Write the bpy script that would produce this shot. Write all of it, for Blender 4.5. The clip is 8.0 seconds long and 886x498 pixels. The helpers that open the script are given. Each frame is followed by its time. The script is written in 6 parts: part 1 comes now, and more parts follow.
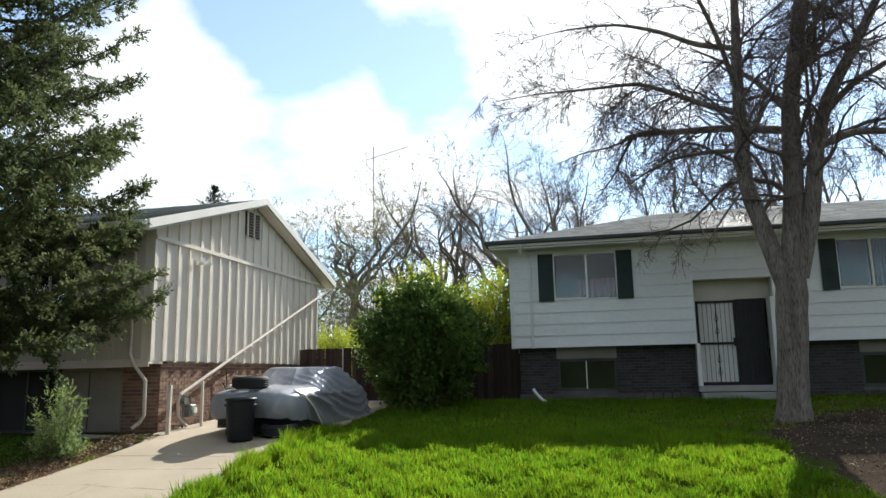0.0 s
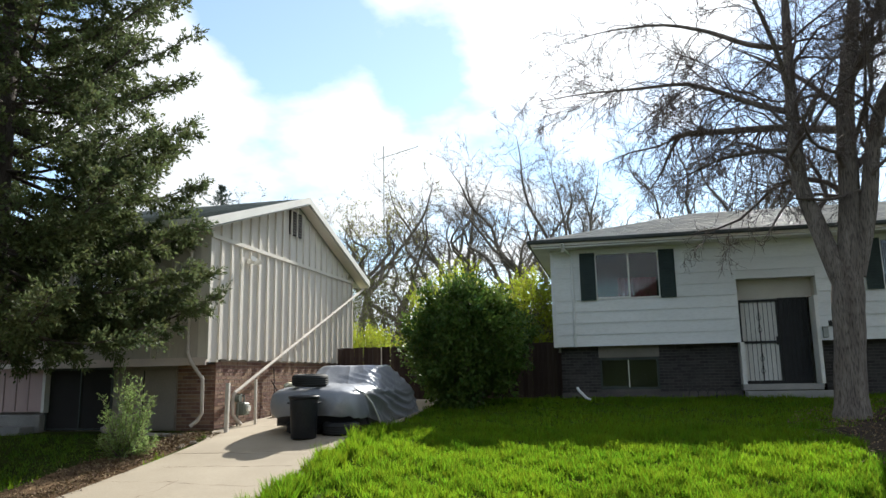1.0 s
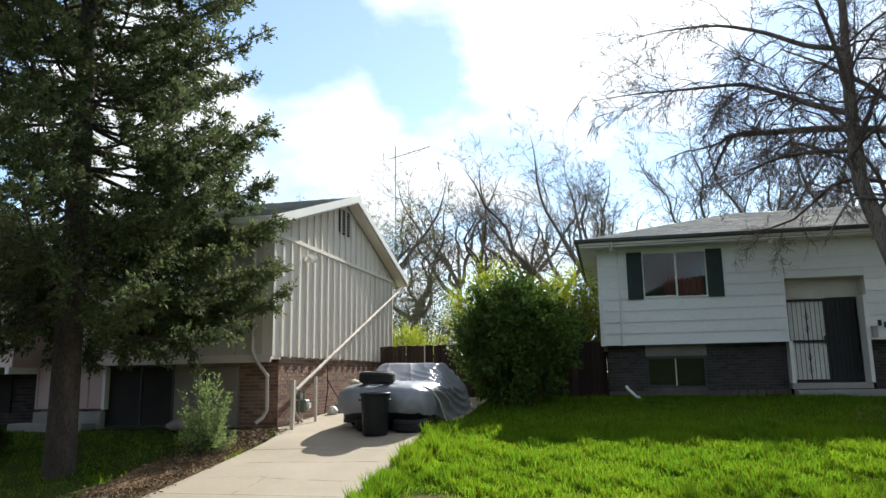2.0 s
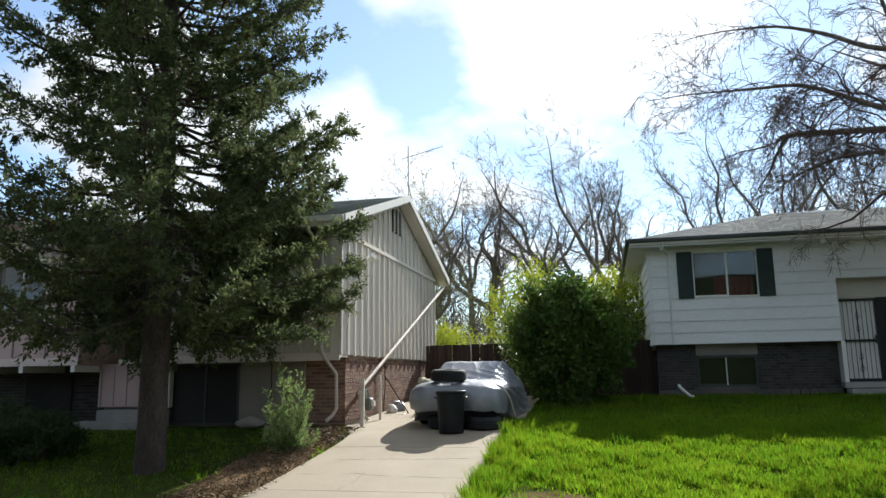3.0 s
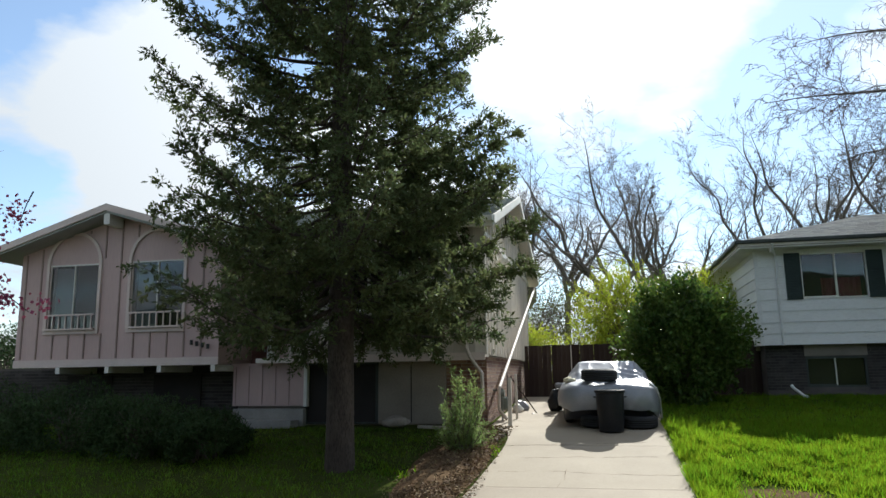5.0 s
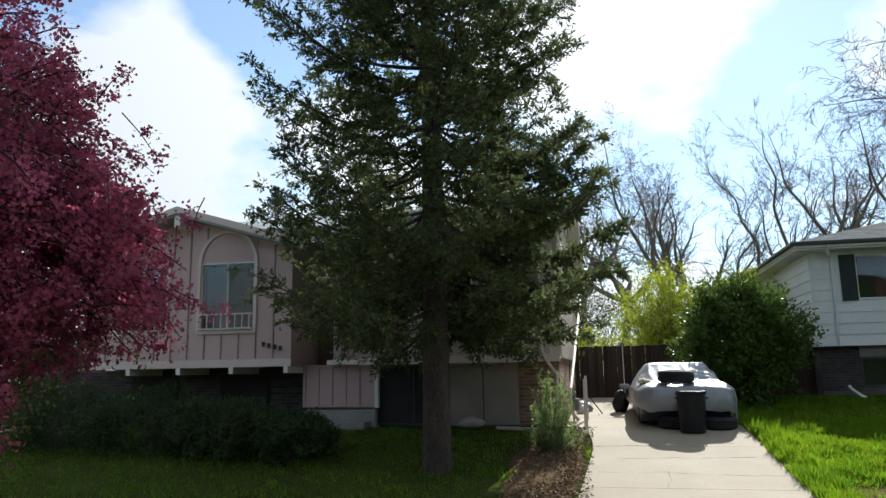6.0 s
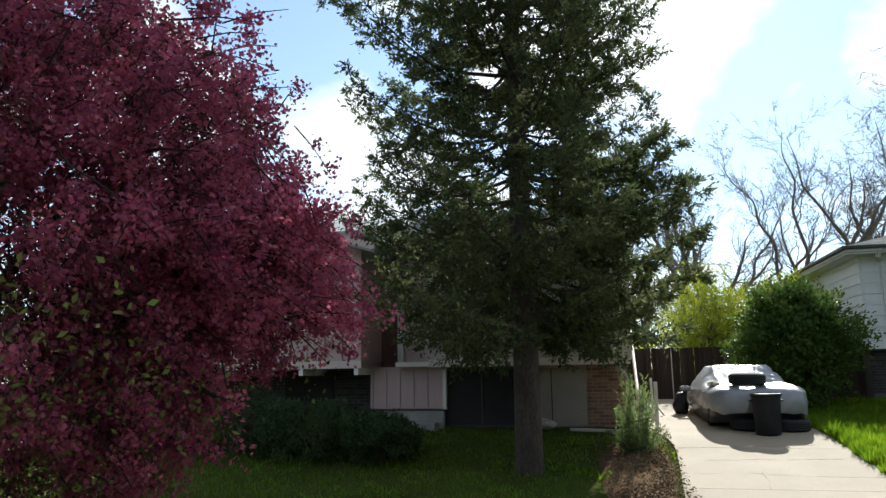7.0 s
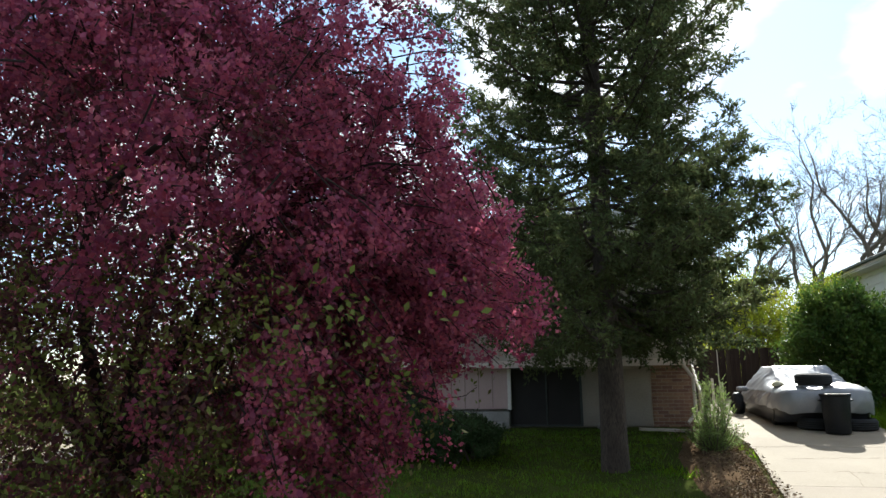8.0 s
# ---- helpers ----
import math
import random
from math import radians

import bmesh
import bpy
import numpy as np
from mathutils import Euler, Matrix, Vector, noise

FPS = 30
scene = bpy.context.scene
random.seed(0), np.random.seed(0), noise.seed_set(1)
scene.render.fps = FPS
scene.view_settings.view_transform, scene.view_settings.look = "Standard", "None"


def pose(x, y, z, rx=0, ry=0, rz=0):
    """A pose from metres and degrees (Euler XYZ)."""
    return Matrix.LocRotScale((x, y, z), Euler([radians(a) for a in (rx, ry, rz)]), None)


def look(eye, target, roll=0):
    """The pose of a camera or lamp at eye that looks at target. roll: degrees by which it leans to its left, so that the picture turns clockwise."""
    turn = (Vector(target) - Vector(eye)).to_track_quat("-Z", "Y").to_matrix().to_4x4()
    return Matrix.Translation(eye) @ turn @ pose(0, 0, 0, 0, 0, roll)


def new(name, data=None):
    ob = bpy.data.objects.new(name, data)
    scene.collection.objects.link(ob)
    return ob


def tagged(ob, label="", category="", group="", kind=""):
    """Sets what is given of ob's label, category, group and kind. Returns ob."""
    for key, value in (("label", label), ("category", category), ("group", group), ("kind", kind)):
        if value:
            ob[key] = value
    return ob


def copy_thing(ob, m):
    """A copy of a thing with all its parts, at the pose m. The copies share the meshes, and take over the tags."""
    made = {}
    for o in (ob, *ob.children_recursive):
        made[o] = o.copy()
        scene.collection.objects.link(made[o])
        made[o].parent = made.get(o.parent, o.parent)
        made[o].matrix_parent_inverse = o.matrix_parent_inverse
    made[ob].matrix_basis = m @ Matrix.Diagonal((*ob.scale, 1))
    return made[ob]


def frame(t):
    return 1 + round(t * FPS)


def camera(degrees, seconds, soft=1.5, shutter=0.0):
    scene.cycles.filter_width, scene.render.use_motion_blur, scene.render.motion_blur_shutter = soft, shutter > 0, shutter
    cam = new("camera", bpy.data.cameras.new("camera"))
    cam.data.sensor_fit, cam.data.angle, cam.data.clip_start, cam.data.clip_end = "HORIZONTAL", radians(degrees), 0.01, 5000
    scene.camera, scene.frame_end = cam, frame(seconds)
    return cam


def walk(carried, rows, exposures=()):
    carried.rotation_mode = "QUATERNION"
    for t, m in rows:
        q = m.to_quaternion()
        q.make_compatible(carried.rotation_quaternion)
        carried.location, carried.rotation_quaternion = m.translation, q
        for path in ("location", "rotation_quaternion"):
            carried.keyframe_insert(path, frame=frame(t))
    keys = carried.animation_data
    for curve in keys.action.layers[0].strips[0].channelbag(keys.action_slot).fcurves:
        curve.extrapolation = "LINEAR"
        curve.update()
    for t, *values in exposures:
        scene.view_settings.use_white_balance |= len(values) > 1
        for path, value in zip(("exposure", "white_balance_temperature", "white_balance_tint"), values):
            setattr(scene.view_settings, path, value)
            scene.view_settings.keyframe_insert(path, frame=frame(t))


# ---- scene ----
cam = camera(62.9, 8.0)
PATH = [
    (0, (0.737, -0.459, 1.912), (0.294, 1.461, 2.255), -1.1),
    (0.5, (0.184, -0.621, 1.91), (-0.257, 1.3, 2.253), -1.1),
    (1, (-0.365, -0.771, 1.899), (-0.802, 1.151, 2.242), -1.1),
    (2.5, (-2.295, -1.319, 1.859), (-2.721, 0.605, 2.203), -0.9),
    (3, (-2.965, -1.498, 1.854), (-3.388, 0.427, 2.198), -0.9),
    (3.5, (-3.656, -1.677, 1.837), (-4.077, 0.248, 2.183), -0.9),
    (4, (-4.363, -1.85, 1.844), (-4.783, 0.075, 2.189), -0.9),
    (4.5, (-5.049, -2.045, 1.848), (-5.47, -0.121, 2.194), -0.8),
    (6, (-7.176, -2.665, 1.899), (-7.598, -0.741, 2.248), -0.9),
    (6.5, (-7.871, -2.938, 1.927), (-8.293, -1.015, 2.275), -0.8),
    (7, (-8.542, -3.195, 1.961), (-8.965, -1.272, 2.31), -0.8),
    (7.5, (-9.208, -3.542, 1.987), (-9.634, -1.619, 2.337), -0.9),
    (8, (-9.841, -3.778, 1.985), (-10.267, -1.856, 2.336), -0.9),
]
EXPOSURES = [(0, 0.94, 6150, 7), (2.5, 0.82, 6050, 7), (4.5, 0.66, 5950, 6), (6.0, 0.68, 5950, 6), (7.0, 0.82, 6000, 6), (8, 0.98, 6050, 6)]
walk(cam, [(t, look(eye, target, roll)) for t, eye, target, roll in PATH], EXPOSURES)

# ---- sky and sun ----
SUN_AZ, SUN_EL = radians(10.6), radians(33.2)   # azimuth from +y towards +x


def build_sky():
    world = bpy.data.worlds.new("sky")
    scene.world = world
    world.use_nodes = True
    nt = world.node_tree
    nt.nodes.clear()
    N, L = nt.nodes.new, nt.links.new
    out, bg = N("ShaderNodeOutputWorld"), N("ShaderNodeBackground")
    sky = N("ShaderNodeTexSky")
    sky.sky_type, sky.sun_disc = "NISHITA", False
    sky.sun_elevation, sky.sun_rotation = SUN_EL, SUN_AZ
    sky.air_density, sky.dust_density, sky.ozone_density = 1.0, 0.08, 0.7
    tc, sep = N("ShaderNodeTexCoord"), N("ShaderNodeSeparateXYZ")
    L(tc.outputs["Generated"], sep.inputs[0])
    zc = N("ShaderNodeMath"); zc.operation = "MAXIMUM"; zc.inputs[1].default_value = 0.0
    L(sep.outputs["Z"], zc.inputs[0])
    za = N("ShaderNodeMath"); za.operation = "ADD"; za.inputs[1].default_value = 0.22
    L(zc.outputs[0], za.inputs[0])
    comb = N("ShaderNodeCombineXYZ")
    for i, ax in enumerate("XY"):
        d = N("ShaderNodeMath"); d.operation = "DIVIDE"
        L(sep.outputs[ax], d.inputs[0]); L(za.outputs[0], d.inputs[1]); L(d.outputs[0], comb.inputs[i])
    mp = N("ShaderNodeMapping"); mp.inputs["Location"].default_value = CLOUD_SHIFT
    L(comb.outputs[0], mp.inputs[0])
    nz = N("ShaderNodeTexNoise"); nz.inputs["Scale"].default_value = 1.7; nz.inputs["Detail"].default_value = 7; nz.inputs["Roughness"].default_value = 0.55
    L(mp.outputs[0], nz.inputs["Vector"])
    # banks of cloud and the gaps of open sky between them
    cover = nz.outputs["Fac"]
    for way, wide, weight in CLOUD_BANKS:
        dt = N("ShaderNodeVectorMath"); dt.operation = "DOT_PRODUCT"; dt.inputs[1].default_value = way
        L(tc.outputs["Generated"], dt.inputs[0])
        fall = N("ShaderNodeMapRange"); fall.interpolation_type = "SMOOTHSTEP"
        fall.inputs["From Min"].default_value, fall.inputs["From Max"].default_value = math.cos(radians(wide)), 1.0
        fall.inputs["To Max"].default_value = weight
        L(dt.outputs["Value"], fall.inputs["Value"])
        add = N("ShaderNodeMath"); L(cover, add.inputs[0]); L(fall.outputs[0], add.inputs[1])
        cover = add.outputs[0]
    rp = N("ShaderNodeValToRGB")
    rp.color_ramp.elements[0].color = (0.13, 0.13, 0.13, 1)
    rp.color_ramp.elements[0].position, rp.color_ramp.elements[1].position = 0.42, 0.56
    L(cover, rp.inputs[0])
    mix = N("ShaderNodeMix"); mix.data_type = "RGBA"
    L(rp.outputs[0], mix.inputs["Factor"]); L(sky.outputs[0], mix.inputs["A"])
    # clouds scatter forwards: the nearer to the sun, the brighter
    dot = N("ShaderNodeVectorMath"); dot.operation = "DOT_PRODUCT"
    dot.inputs[1].default_value = (math.sin(SUN_AZ) * math.cos(SUN_EL), math.cos(SUN_AZ) * math.cos(SUN_EL), math.sin(SUN_EL))
    L(tc.outputs["Generated"], dot.inputs[0])
    pos = N("ShaderNodeMath"); pos.operation = "MAXIMUM"; pos.inputs[1].default_value = 0.0
    L(dot.outputs["Value"], pos.inputs[0])
    pw = N("ShaderNodeMath"); pw.operation = "POWER"; pw.inputs[1].default_value = 2.5
    L(pos.outputs[0], pw.inputs[0])
    amt = N("ShaderNodeMath"); amt.operation = "MULTIPLY_ADD"; amt.inputs[1].default_value = 4.2; amt.inputs[2].default_value = 3.4
    L(pw.outputs[0], amt.inputs[0])
    cl = N("ShaderNodeVectorMath"); cl.operation = "SCALE"; cl.inputs[0].default_value = (1.0, 1.0, 1.0)
    L(amt.outputs[0], cl.inputs["Scale"])
    L(cl.outputs[0], mix.inputs["B"])
    L(mix.outputs["Result"], bg.inputs[0])
    bg.inputs[1].default_value = 0.112
    L(bg.outputs[0], out.inputs[0])


CLOUD_SHIFT = (0.35, 0.2, 0.0)
CLOUD_BANKS = [   # direction, half width in degrees, more or less cloud
    ((-0.543, 0.762, 0.352), 9, 0.20),
    ((-0.391, 0.806, 0.445), 8, -0.20),
    ((-0.620, 0.654, 0.434), 8, -0.16),
    ((-0.665, 0.708, 0.237), 5, -0.14),
    ((-0.334, 0.886, 0.322), 6, 0.14),
    ((-0.209, 0.889, 0.407), 6, -0.12),
    ((0.010, 0.899, 0.437), 13, 0.22),
    ((0.093, 0.954, 0.283), 9, -0.15),
    ((-0.085, 0.937, 0.335), 7, -0.15),
    ((0.263, 0.899, 0.351), 9, -0.19),
    ((0.240, 0.945, 0.225), 9, -0.12),
    ((0.329, 0.865, 0.378), 4, 0.14),
]
build_sky()
sun = new("sun", bpy.data.lights.new("sun", "SUN"))
sun.data.energy, sun.data.angle, sun.data.color = 5.0, radians(0.6), (1.0, 0.93, 0.82)
sun_way = Vector((math.sin(SUN_AZ) * math.cos(SUN_EL), math.cos(SUN_AZ) * math.cos(SUN_EL), math.sin(SUN_EL)))
sun.matrix_world = look(sun_way * 60, (0, 0, 0))


# ---- materials ----
def mat(name, a, b, c=None, scale=1.5, fine=40.0, rough=0.8, bump=0.15, metal=0.0, trans=0.0, rand=0.0, island=0.0, spec=0.3, stretch=None, cmix=0.35):
    """Procedural surface: two colours at a large scale, a third as fine grain, relief, and light through thin leaves."""
    m = bpy.data.materials.new(name)
    m.use_nodes = True
    nt = m.node_tree
    N, L = nt.nodes.new, nt.links.new
    p = nt.nodes["Principled BSDF"]
    p.inputs["Roughness"].default_value, p.inputs["Metallic"].default_value = rough, metal
    p.inputs["Specular IOR Level"].default_value = spec
    tc = N("ShaderNodeTexCoord")
    src = tc.outputs["Object"]
    if stretch:
        mp = N("ShaderNodeMapping"); mp.inputs["Scale"].default_value = stretch
        L(src, mp.inputs[0]); src = mp.outputs[0]
    n1, n2 = N("ShaderNodeTexNoise"), N("ShaderNodeTexNoise")
    n1.inputs["Scale"].default_value, n1.inputs["Detail"].default_value = scale, 5
    n2.inputs["Scale"].default_value, n2.inputs["Detail"].default_value = fine, 4
    L(src, n1.inputs["Vector"]); L(src, n2.inputs["Vector"])
    r1 = N("ShaderNodeValToRGB")
    r1.color_ramp.elements[0].position, r1.color_ramp.elements[1].position = 0.32, 0.68
    r1.color_ramp.elements[0].color, r1.color_ramp.elements[1].color = (*a, 1), (*b, 1)
    L(n1.outputs["Fac"], r1.inputs[0])
    col = r1.outputs[0]
    if c:
        r2 = N("ShaderNodeValToRGB")
        r2.color_ramp.elements[0].position, r2.color_ramp.elements[1].position = 0.45, 0.7
        r2.color_ramp.elements[1].color = (cmix, cmix, cmix, 1)
        r2.color_ramp.elements[0].color = (0, 0, 0, 1)
        mx = N("ShaderNodeMix"); mx.data_type = "RGBA"
        L(n2.outputs["Fac"], r2.inputs[0]); L(r2.outputs[0], mx.inputs["Factor"]); L(col, mx.inputs["A"])
        mx.inputs["B"].default_value = (*c, 1)
        col = mx.outputs["Result"]
    if rand or island:
        ri = N("ShaderNodeObjectInfo") if rand else N("ShaderNodeNewGeometry")
        src_r = ri.outputs["Random"] if rand else ri.outputs["Random Per Island"]
        hs, mr = N("ShaderNodeHueSaturation"), N("ShaderNodeMapRange")
        k = rand or island
        mr.inputs["To Min"].default_value, mr.inputs["To Max"].default_value = 1 - k, 1 + k
        L(src_r, mr.inputs[0]); L(mr.outputs[0], hs.inputs["Value"]); L(col, hs.inputs["Color"])
        mh = N("ShaderNodeMapRange"); mh.inputs["To Min"].default_value, mh.inputs["To Max"].default_value = 0.5 - k * 0.06, 0.5 + k * 0.06
        L(src_r, mh.inputs[0]); L(mh.outputs[0], hs.inputs["Hue"])
        col = hs.outputs[0]
    L(col, p.inputs["Base Color"])
    if bump:
        bp = N("ShaderNodeBump"); bp.inputs["Strength"].default_value = bump; bp.inputs["Distance"].default_value = 0.02
        L(n2.outputs["Fac"], bp.inputs["Height"]); L(bp.outputs[0], p.inputs["Normal"])
    if trans:
        tr, ms = N("ShaderNodeBsdfTranslucent"), N("ShaderNodeMixShader")
        ms.inputs[0].default_value = trans
        L(col, tr.inputs[0]); L(p.outputs[0], ms.inputs[1]); L(tr.outputs[0], ms.inputs[2])
        L(ms.outputs[0], nt.nodes["Material Output"].inputs[0])
    return m


def glass_mat(name):
    m = bpy.data.materials.new(name)
    m.use_nodes = True
    p = m.node_tree.nodes["Principled BSDF"]
    p.inputs["Base Color"].default_value = (0.75, 0.8, 0.8, 1)
    p.inputs["Roughness"].default_value, p.inputs["Transmission Weight"].default_value, p.inputs["IOR"].default_value = 0.02, 1.0, 1.45
    return m


SOIL = mat("soil_and_litter", (0.075, 0.048, 0.03), (0.145, 0.098, 0.06), (0.23, 0.165, 0.10), 1.2, 30, 1.0, 0.6, spec=0.0)
TURF = mat("turf_base", (0.035, 0.050, 0.012), (0.06, 0.08, 0.018), (0.10, 0.08, 0.045), 0.8, 25, 1.0, 0.5, spec=0.0)
YARDGRASS = mat("shaded_yard_grass", (0.10, 0.19, 0.014), (0.16, 0.25, 0.02), (0.2, 0.2, 0.05), 0.7, 9, 0.6, 0, trans=0.5, island=0.4, spec=0.2)
GRASS = mat("grass_blades", (0.100, 0.20, 0.008), (0.175, 0.275, 0.010), (0.27, 0.30, 0.03), 0.9, 9, 0.6, 0, trans=0.72, island=0.4, spec=0.2)
# soil colour lowered to carry the shade that lies right of the lawn
SHADESOIL = mat("soil_darkened_for_shade", (0.030, 0.024, 0.019), (0.058, 0.046, 0.035), (0.10, 0.08, 0.055), 1.2, 30, 1.0, 0.6, spec=0.0)
CONCRETE = mat("driveway_concrete", (0.32, 0.265, 0.195), (0.41, 0.345, 0.26), (0.23, 0.19, 0.14), 0.7, 45, 0.85, 0.25, rand=0.06)
STOOP = mat("stoop_concrete", (0.26, 0.25, 0.235), (0.36, 0.345, 0.32), (0.18, 0.17, 0.155), 2, 40, 0.85, 0.25)
ASPHALT = mat("asphalt", (0.045, 0.045, 0.047), (0.065, 0.064, 0.063), (0.11, 0.11, 0.11), 0.8, 90, 0.9, 0.5)
PINK = mat("pinkish_tan_panel_paint", (0.50, 0.37, 0.345), (0.57, 0.43, 0.40), (0.43, 0.32, 0.30), 0.9, 30, 0.75, 0.15, stretch=(1, 1, 0.15))
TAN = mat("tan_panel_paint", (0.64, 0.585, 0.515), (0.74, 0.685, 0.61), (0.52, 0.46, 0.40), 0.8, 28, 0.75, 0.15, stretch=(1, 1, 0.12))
# darker copy of the tan paint; the front wall's shade is in the colour
SHADETAN = mat("tan_paint_darkened_for_shade", (0.46, 0.41, 0.355), (0.54, 0.485, 0.42), (0.38, 0.33, 0.285), 0.9, 28, 0.75, 0.15, stretch=(1, 1, 0.15))
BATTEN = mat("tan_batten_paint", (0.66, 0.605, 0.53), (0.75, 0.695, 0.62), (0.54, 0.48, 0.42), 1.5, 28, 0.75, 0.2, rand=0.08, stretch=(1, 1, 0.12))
# about half the pink wall's tone: the battens' shadow lines put into colour
SHADEBAT = mat("pink_batten_shadow_tone", (0.27, 0.20, 0.18), (0.34, 0.26, 0.23), (0.24, 0.18, 0.16), 1.5, 28, 0.75, 0.2, rand=0.08)
TRIM = mat("white_trim_paint", (0.70, 0.68, 0.63), (0.80, 0.78, 0.73), (0.58, 0.54, 0.48), 1.5, 30, 0.6, 0.1)
WHITE = mat("white_siding_paint", (0.68, 0.68, 0.66), (0.78, 0.78, 0.76), (0.58, 0.57, 0.54), 0.8, 30, 0.65, 0.1, rand=0.05, stretch=(0.3, 1, 1))
CREAM = mat("cream_panel_paint", (0.56, 0.51, 0.44), (0.64, 0.59, 0.51), (0.46, 0.41, 0.35), 1.2, 30, 0.7, 0.1)
GREENTRIM = mat("dark_green_shutter_paint", (0.012, 0.025, 0.022), (0.025, 0.042, 0.036), (0.05, 0.06, 0.055), 3, 50, 0.55, 0.1)
BRICK = mat("red_brown_brick", (0.15, 0.078, 0.055), (0.24, 0.14, 0.10), (0.35, 0.27, 0.205), 3, 60, 0.9, 0.4, rand=0.3)
BRICKJ = mat("red_brown_brick_mass", (0.15, 0.078, 0.055), (0.24, 0.14, 0.10), (0.35, 0.27, 0.205), 3, 60, 0.9, 0.4, island=0.3)
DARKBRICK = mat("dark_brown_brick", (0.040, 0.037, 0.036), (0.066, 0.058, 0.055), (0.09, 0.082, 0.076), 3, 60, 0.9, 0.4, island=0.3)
PANELGREY = mat("grey_brown_board", (0.22, 0.19, 0.16), (0.29, 0.25, 0.21), (0.16, 0.14, 0.12), 1.5, 30, 0.8, 0.15)
CASING = mat("pale_pink_casing_paint", (0.62, 0.52, 0.48), (0.70, 0.60, 0.55), (0.52, 0.42, 0.38), 1.5, 30, 0.7, 0.1)
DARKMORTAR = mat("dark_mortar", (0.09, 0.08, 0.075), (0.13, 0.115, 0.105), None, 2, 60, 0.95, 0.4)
MORTAR = mat("mortar", (0.30, 0.25, 0.21), (0.38, 0.33, 0.28), (0.22, 0.19, 0.16), 2, 60, 0.95, 0.4)
SHINGLE = mat("weathered_shingle", (0.62, 0.57, 0.49), (0.78, 0.73, 0.64), (0.46, 0.42, 0.35), 1.2, 50, 0.38, 0.1, island=0.2, spec=1.0)
SHINGLEG = mat("grey_green_shingle", (0.24, 0.26, 0.24), (0.33, 0.35, 0.32), (0.17, 0.18, 0.17), 1.2, 50, 0.5, 0.1, island=0.2, spec=0.7)
FENCEWOOD = mat("dark_weathered_fence_wood", (0.030, 0.019, 0.015), (0.060, 0.038, 0.030), (0.09, 0.07, 0.06), 2, 40, 0.9, 0.4, rand=0.3, stretch=(1, 1, 0.1))
POSTWOOD = mat("bleached_post_paint", (0.55, 0.50, 0.44), (0.68, 0.63, 0.56), (0.42, 0.36, 0.30), 3, 40, 0.85, 0.3, stretch=(1, 1, 0.15))
BARK = mat("grey_brown_bark", (0.14, 0.115, 0.098), (0.25, 0.215, 0.185), (0.045, 0.037, 0.031), 8, 55, 0.95, 1.0, stretch=(1, 1, 0.12), cmix=0.95)
SPRUCEBARK = mat("dark_spruce_bark", (0.055, 0.043, 0.036), (0.10, 0.08, 0.068), (0.025, 0.02, 0.018), 8, 50, 0.95, 0.8, stretch=(1, 1, 0.3), cmix=0.8)
TWIG = mat("twig_bark", (0.095, 0.076, 0.066), (0.16, 0.13, 0.115), None, 3, 30, 0.95, 0)
DARKTWIG = mat("dark_crabapple_twig", (0.028, 0.020, 0.019), (0.05, 0.036, 0.034), None, 3, 30, 0.95, 0, spec=0.1)
FARTWIG = mat("far_twig_bark", (0.115, 0.10, 0.085), (0.20, 0.175, 0.15), None, 0.5, 8, 0.95, 0)
NEEDLE = mat("spruce_needles", (0.062, 0.084, 0.036), (0.115, 0.14, 0.055), (0.21, 0.21, 0.08), 0.7, 6, 0.7, 0, trans=0.45, island=0.4, spec=0.2)
FARNEEDLE = mat("far_conifer_needles", (0.05, 0.075, 0.06), (0.085, 0.115, 0.09), None, 0.7, 6, 0.8, 0, trans=0.15, island=0.3)
BLUENEEDLE = mat("pale_green_shrub_sprays", (0.15, 0.22, 0.07), (0.26, 0.34, 0.115), (0.42, 0.46, 0.20), 2, 12, 0.7, 0, trans=0.5, island=0.35, spec=0.2)
JUNIPER = mat("dark_juniper_foliage", (0.032, 0.060, 0.022), (0.065, 0.10, 0.036), None, 1.5, 10, 0.75, 0, trans=0.2, island=0.35, spec=0.2)
BUSHLEAF = mat("dark_glossy_bush_leaves", (0.044, 0.092, 0.021), (0.092, 0.150, 0.028), (0.24, 0.27, 0.045), 1, 8, 0.45, 0, trans=0.36, island=0.25, spec=0.2)
YELLOWLEAF = mat("yellow_green_spring_leaves", (0.25, 0.31, 0.025), (0.39, 0.44, 0.035), (0.44, 0.41, 0.05), 1, 8, 0.6, 0, trans=0.48, island=0.35)
SCRUBLEAF = mat("dull_scrub_leaves", (0.09, 0.11, 0.035), (0.16, 0.17, 0.06), (0.2, 0.16, 0.08), 1, 8, 0.7, 0, trans=0.4, island=0.3)
BUDLEAF = mat("olive_spring_buds", (0.20, 0.19, 0.05), (0.32, 0.30, 0.09), None, 1, 8, 0.7, 0, trans=0.45, island=0.3)
PETAL = mat("crimson_pink_blossom", (0.26, 0.042, 0.095), (0.54, 0.13, 0.22), (0.70, 0.32, 0.40), 2.2, 9, 0.6, 0, trans=0.6, island=0.3)
REDLEAF = mat("dark_red_young_leaves", (0.085, 0.028, 0.038), (0.15, 0.050, 0.055), (0.15, 0.10, 0.04), 1, 9, 0.6, 0, trans=0.5, island=0.4)
OLIVELEAF = mat("olive_green_young_leaves", (0.11, 0.125, 0.025), (0.21, 0.22, 0.05), (0.16, 0.06, 0.04), 1, 9, 0.6, 0, trans=0.45, island=0.4)
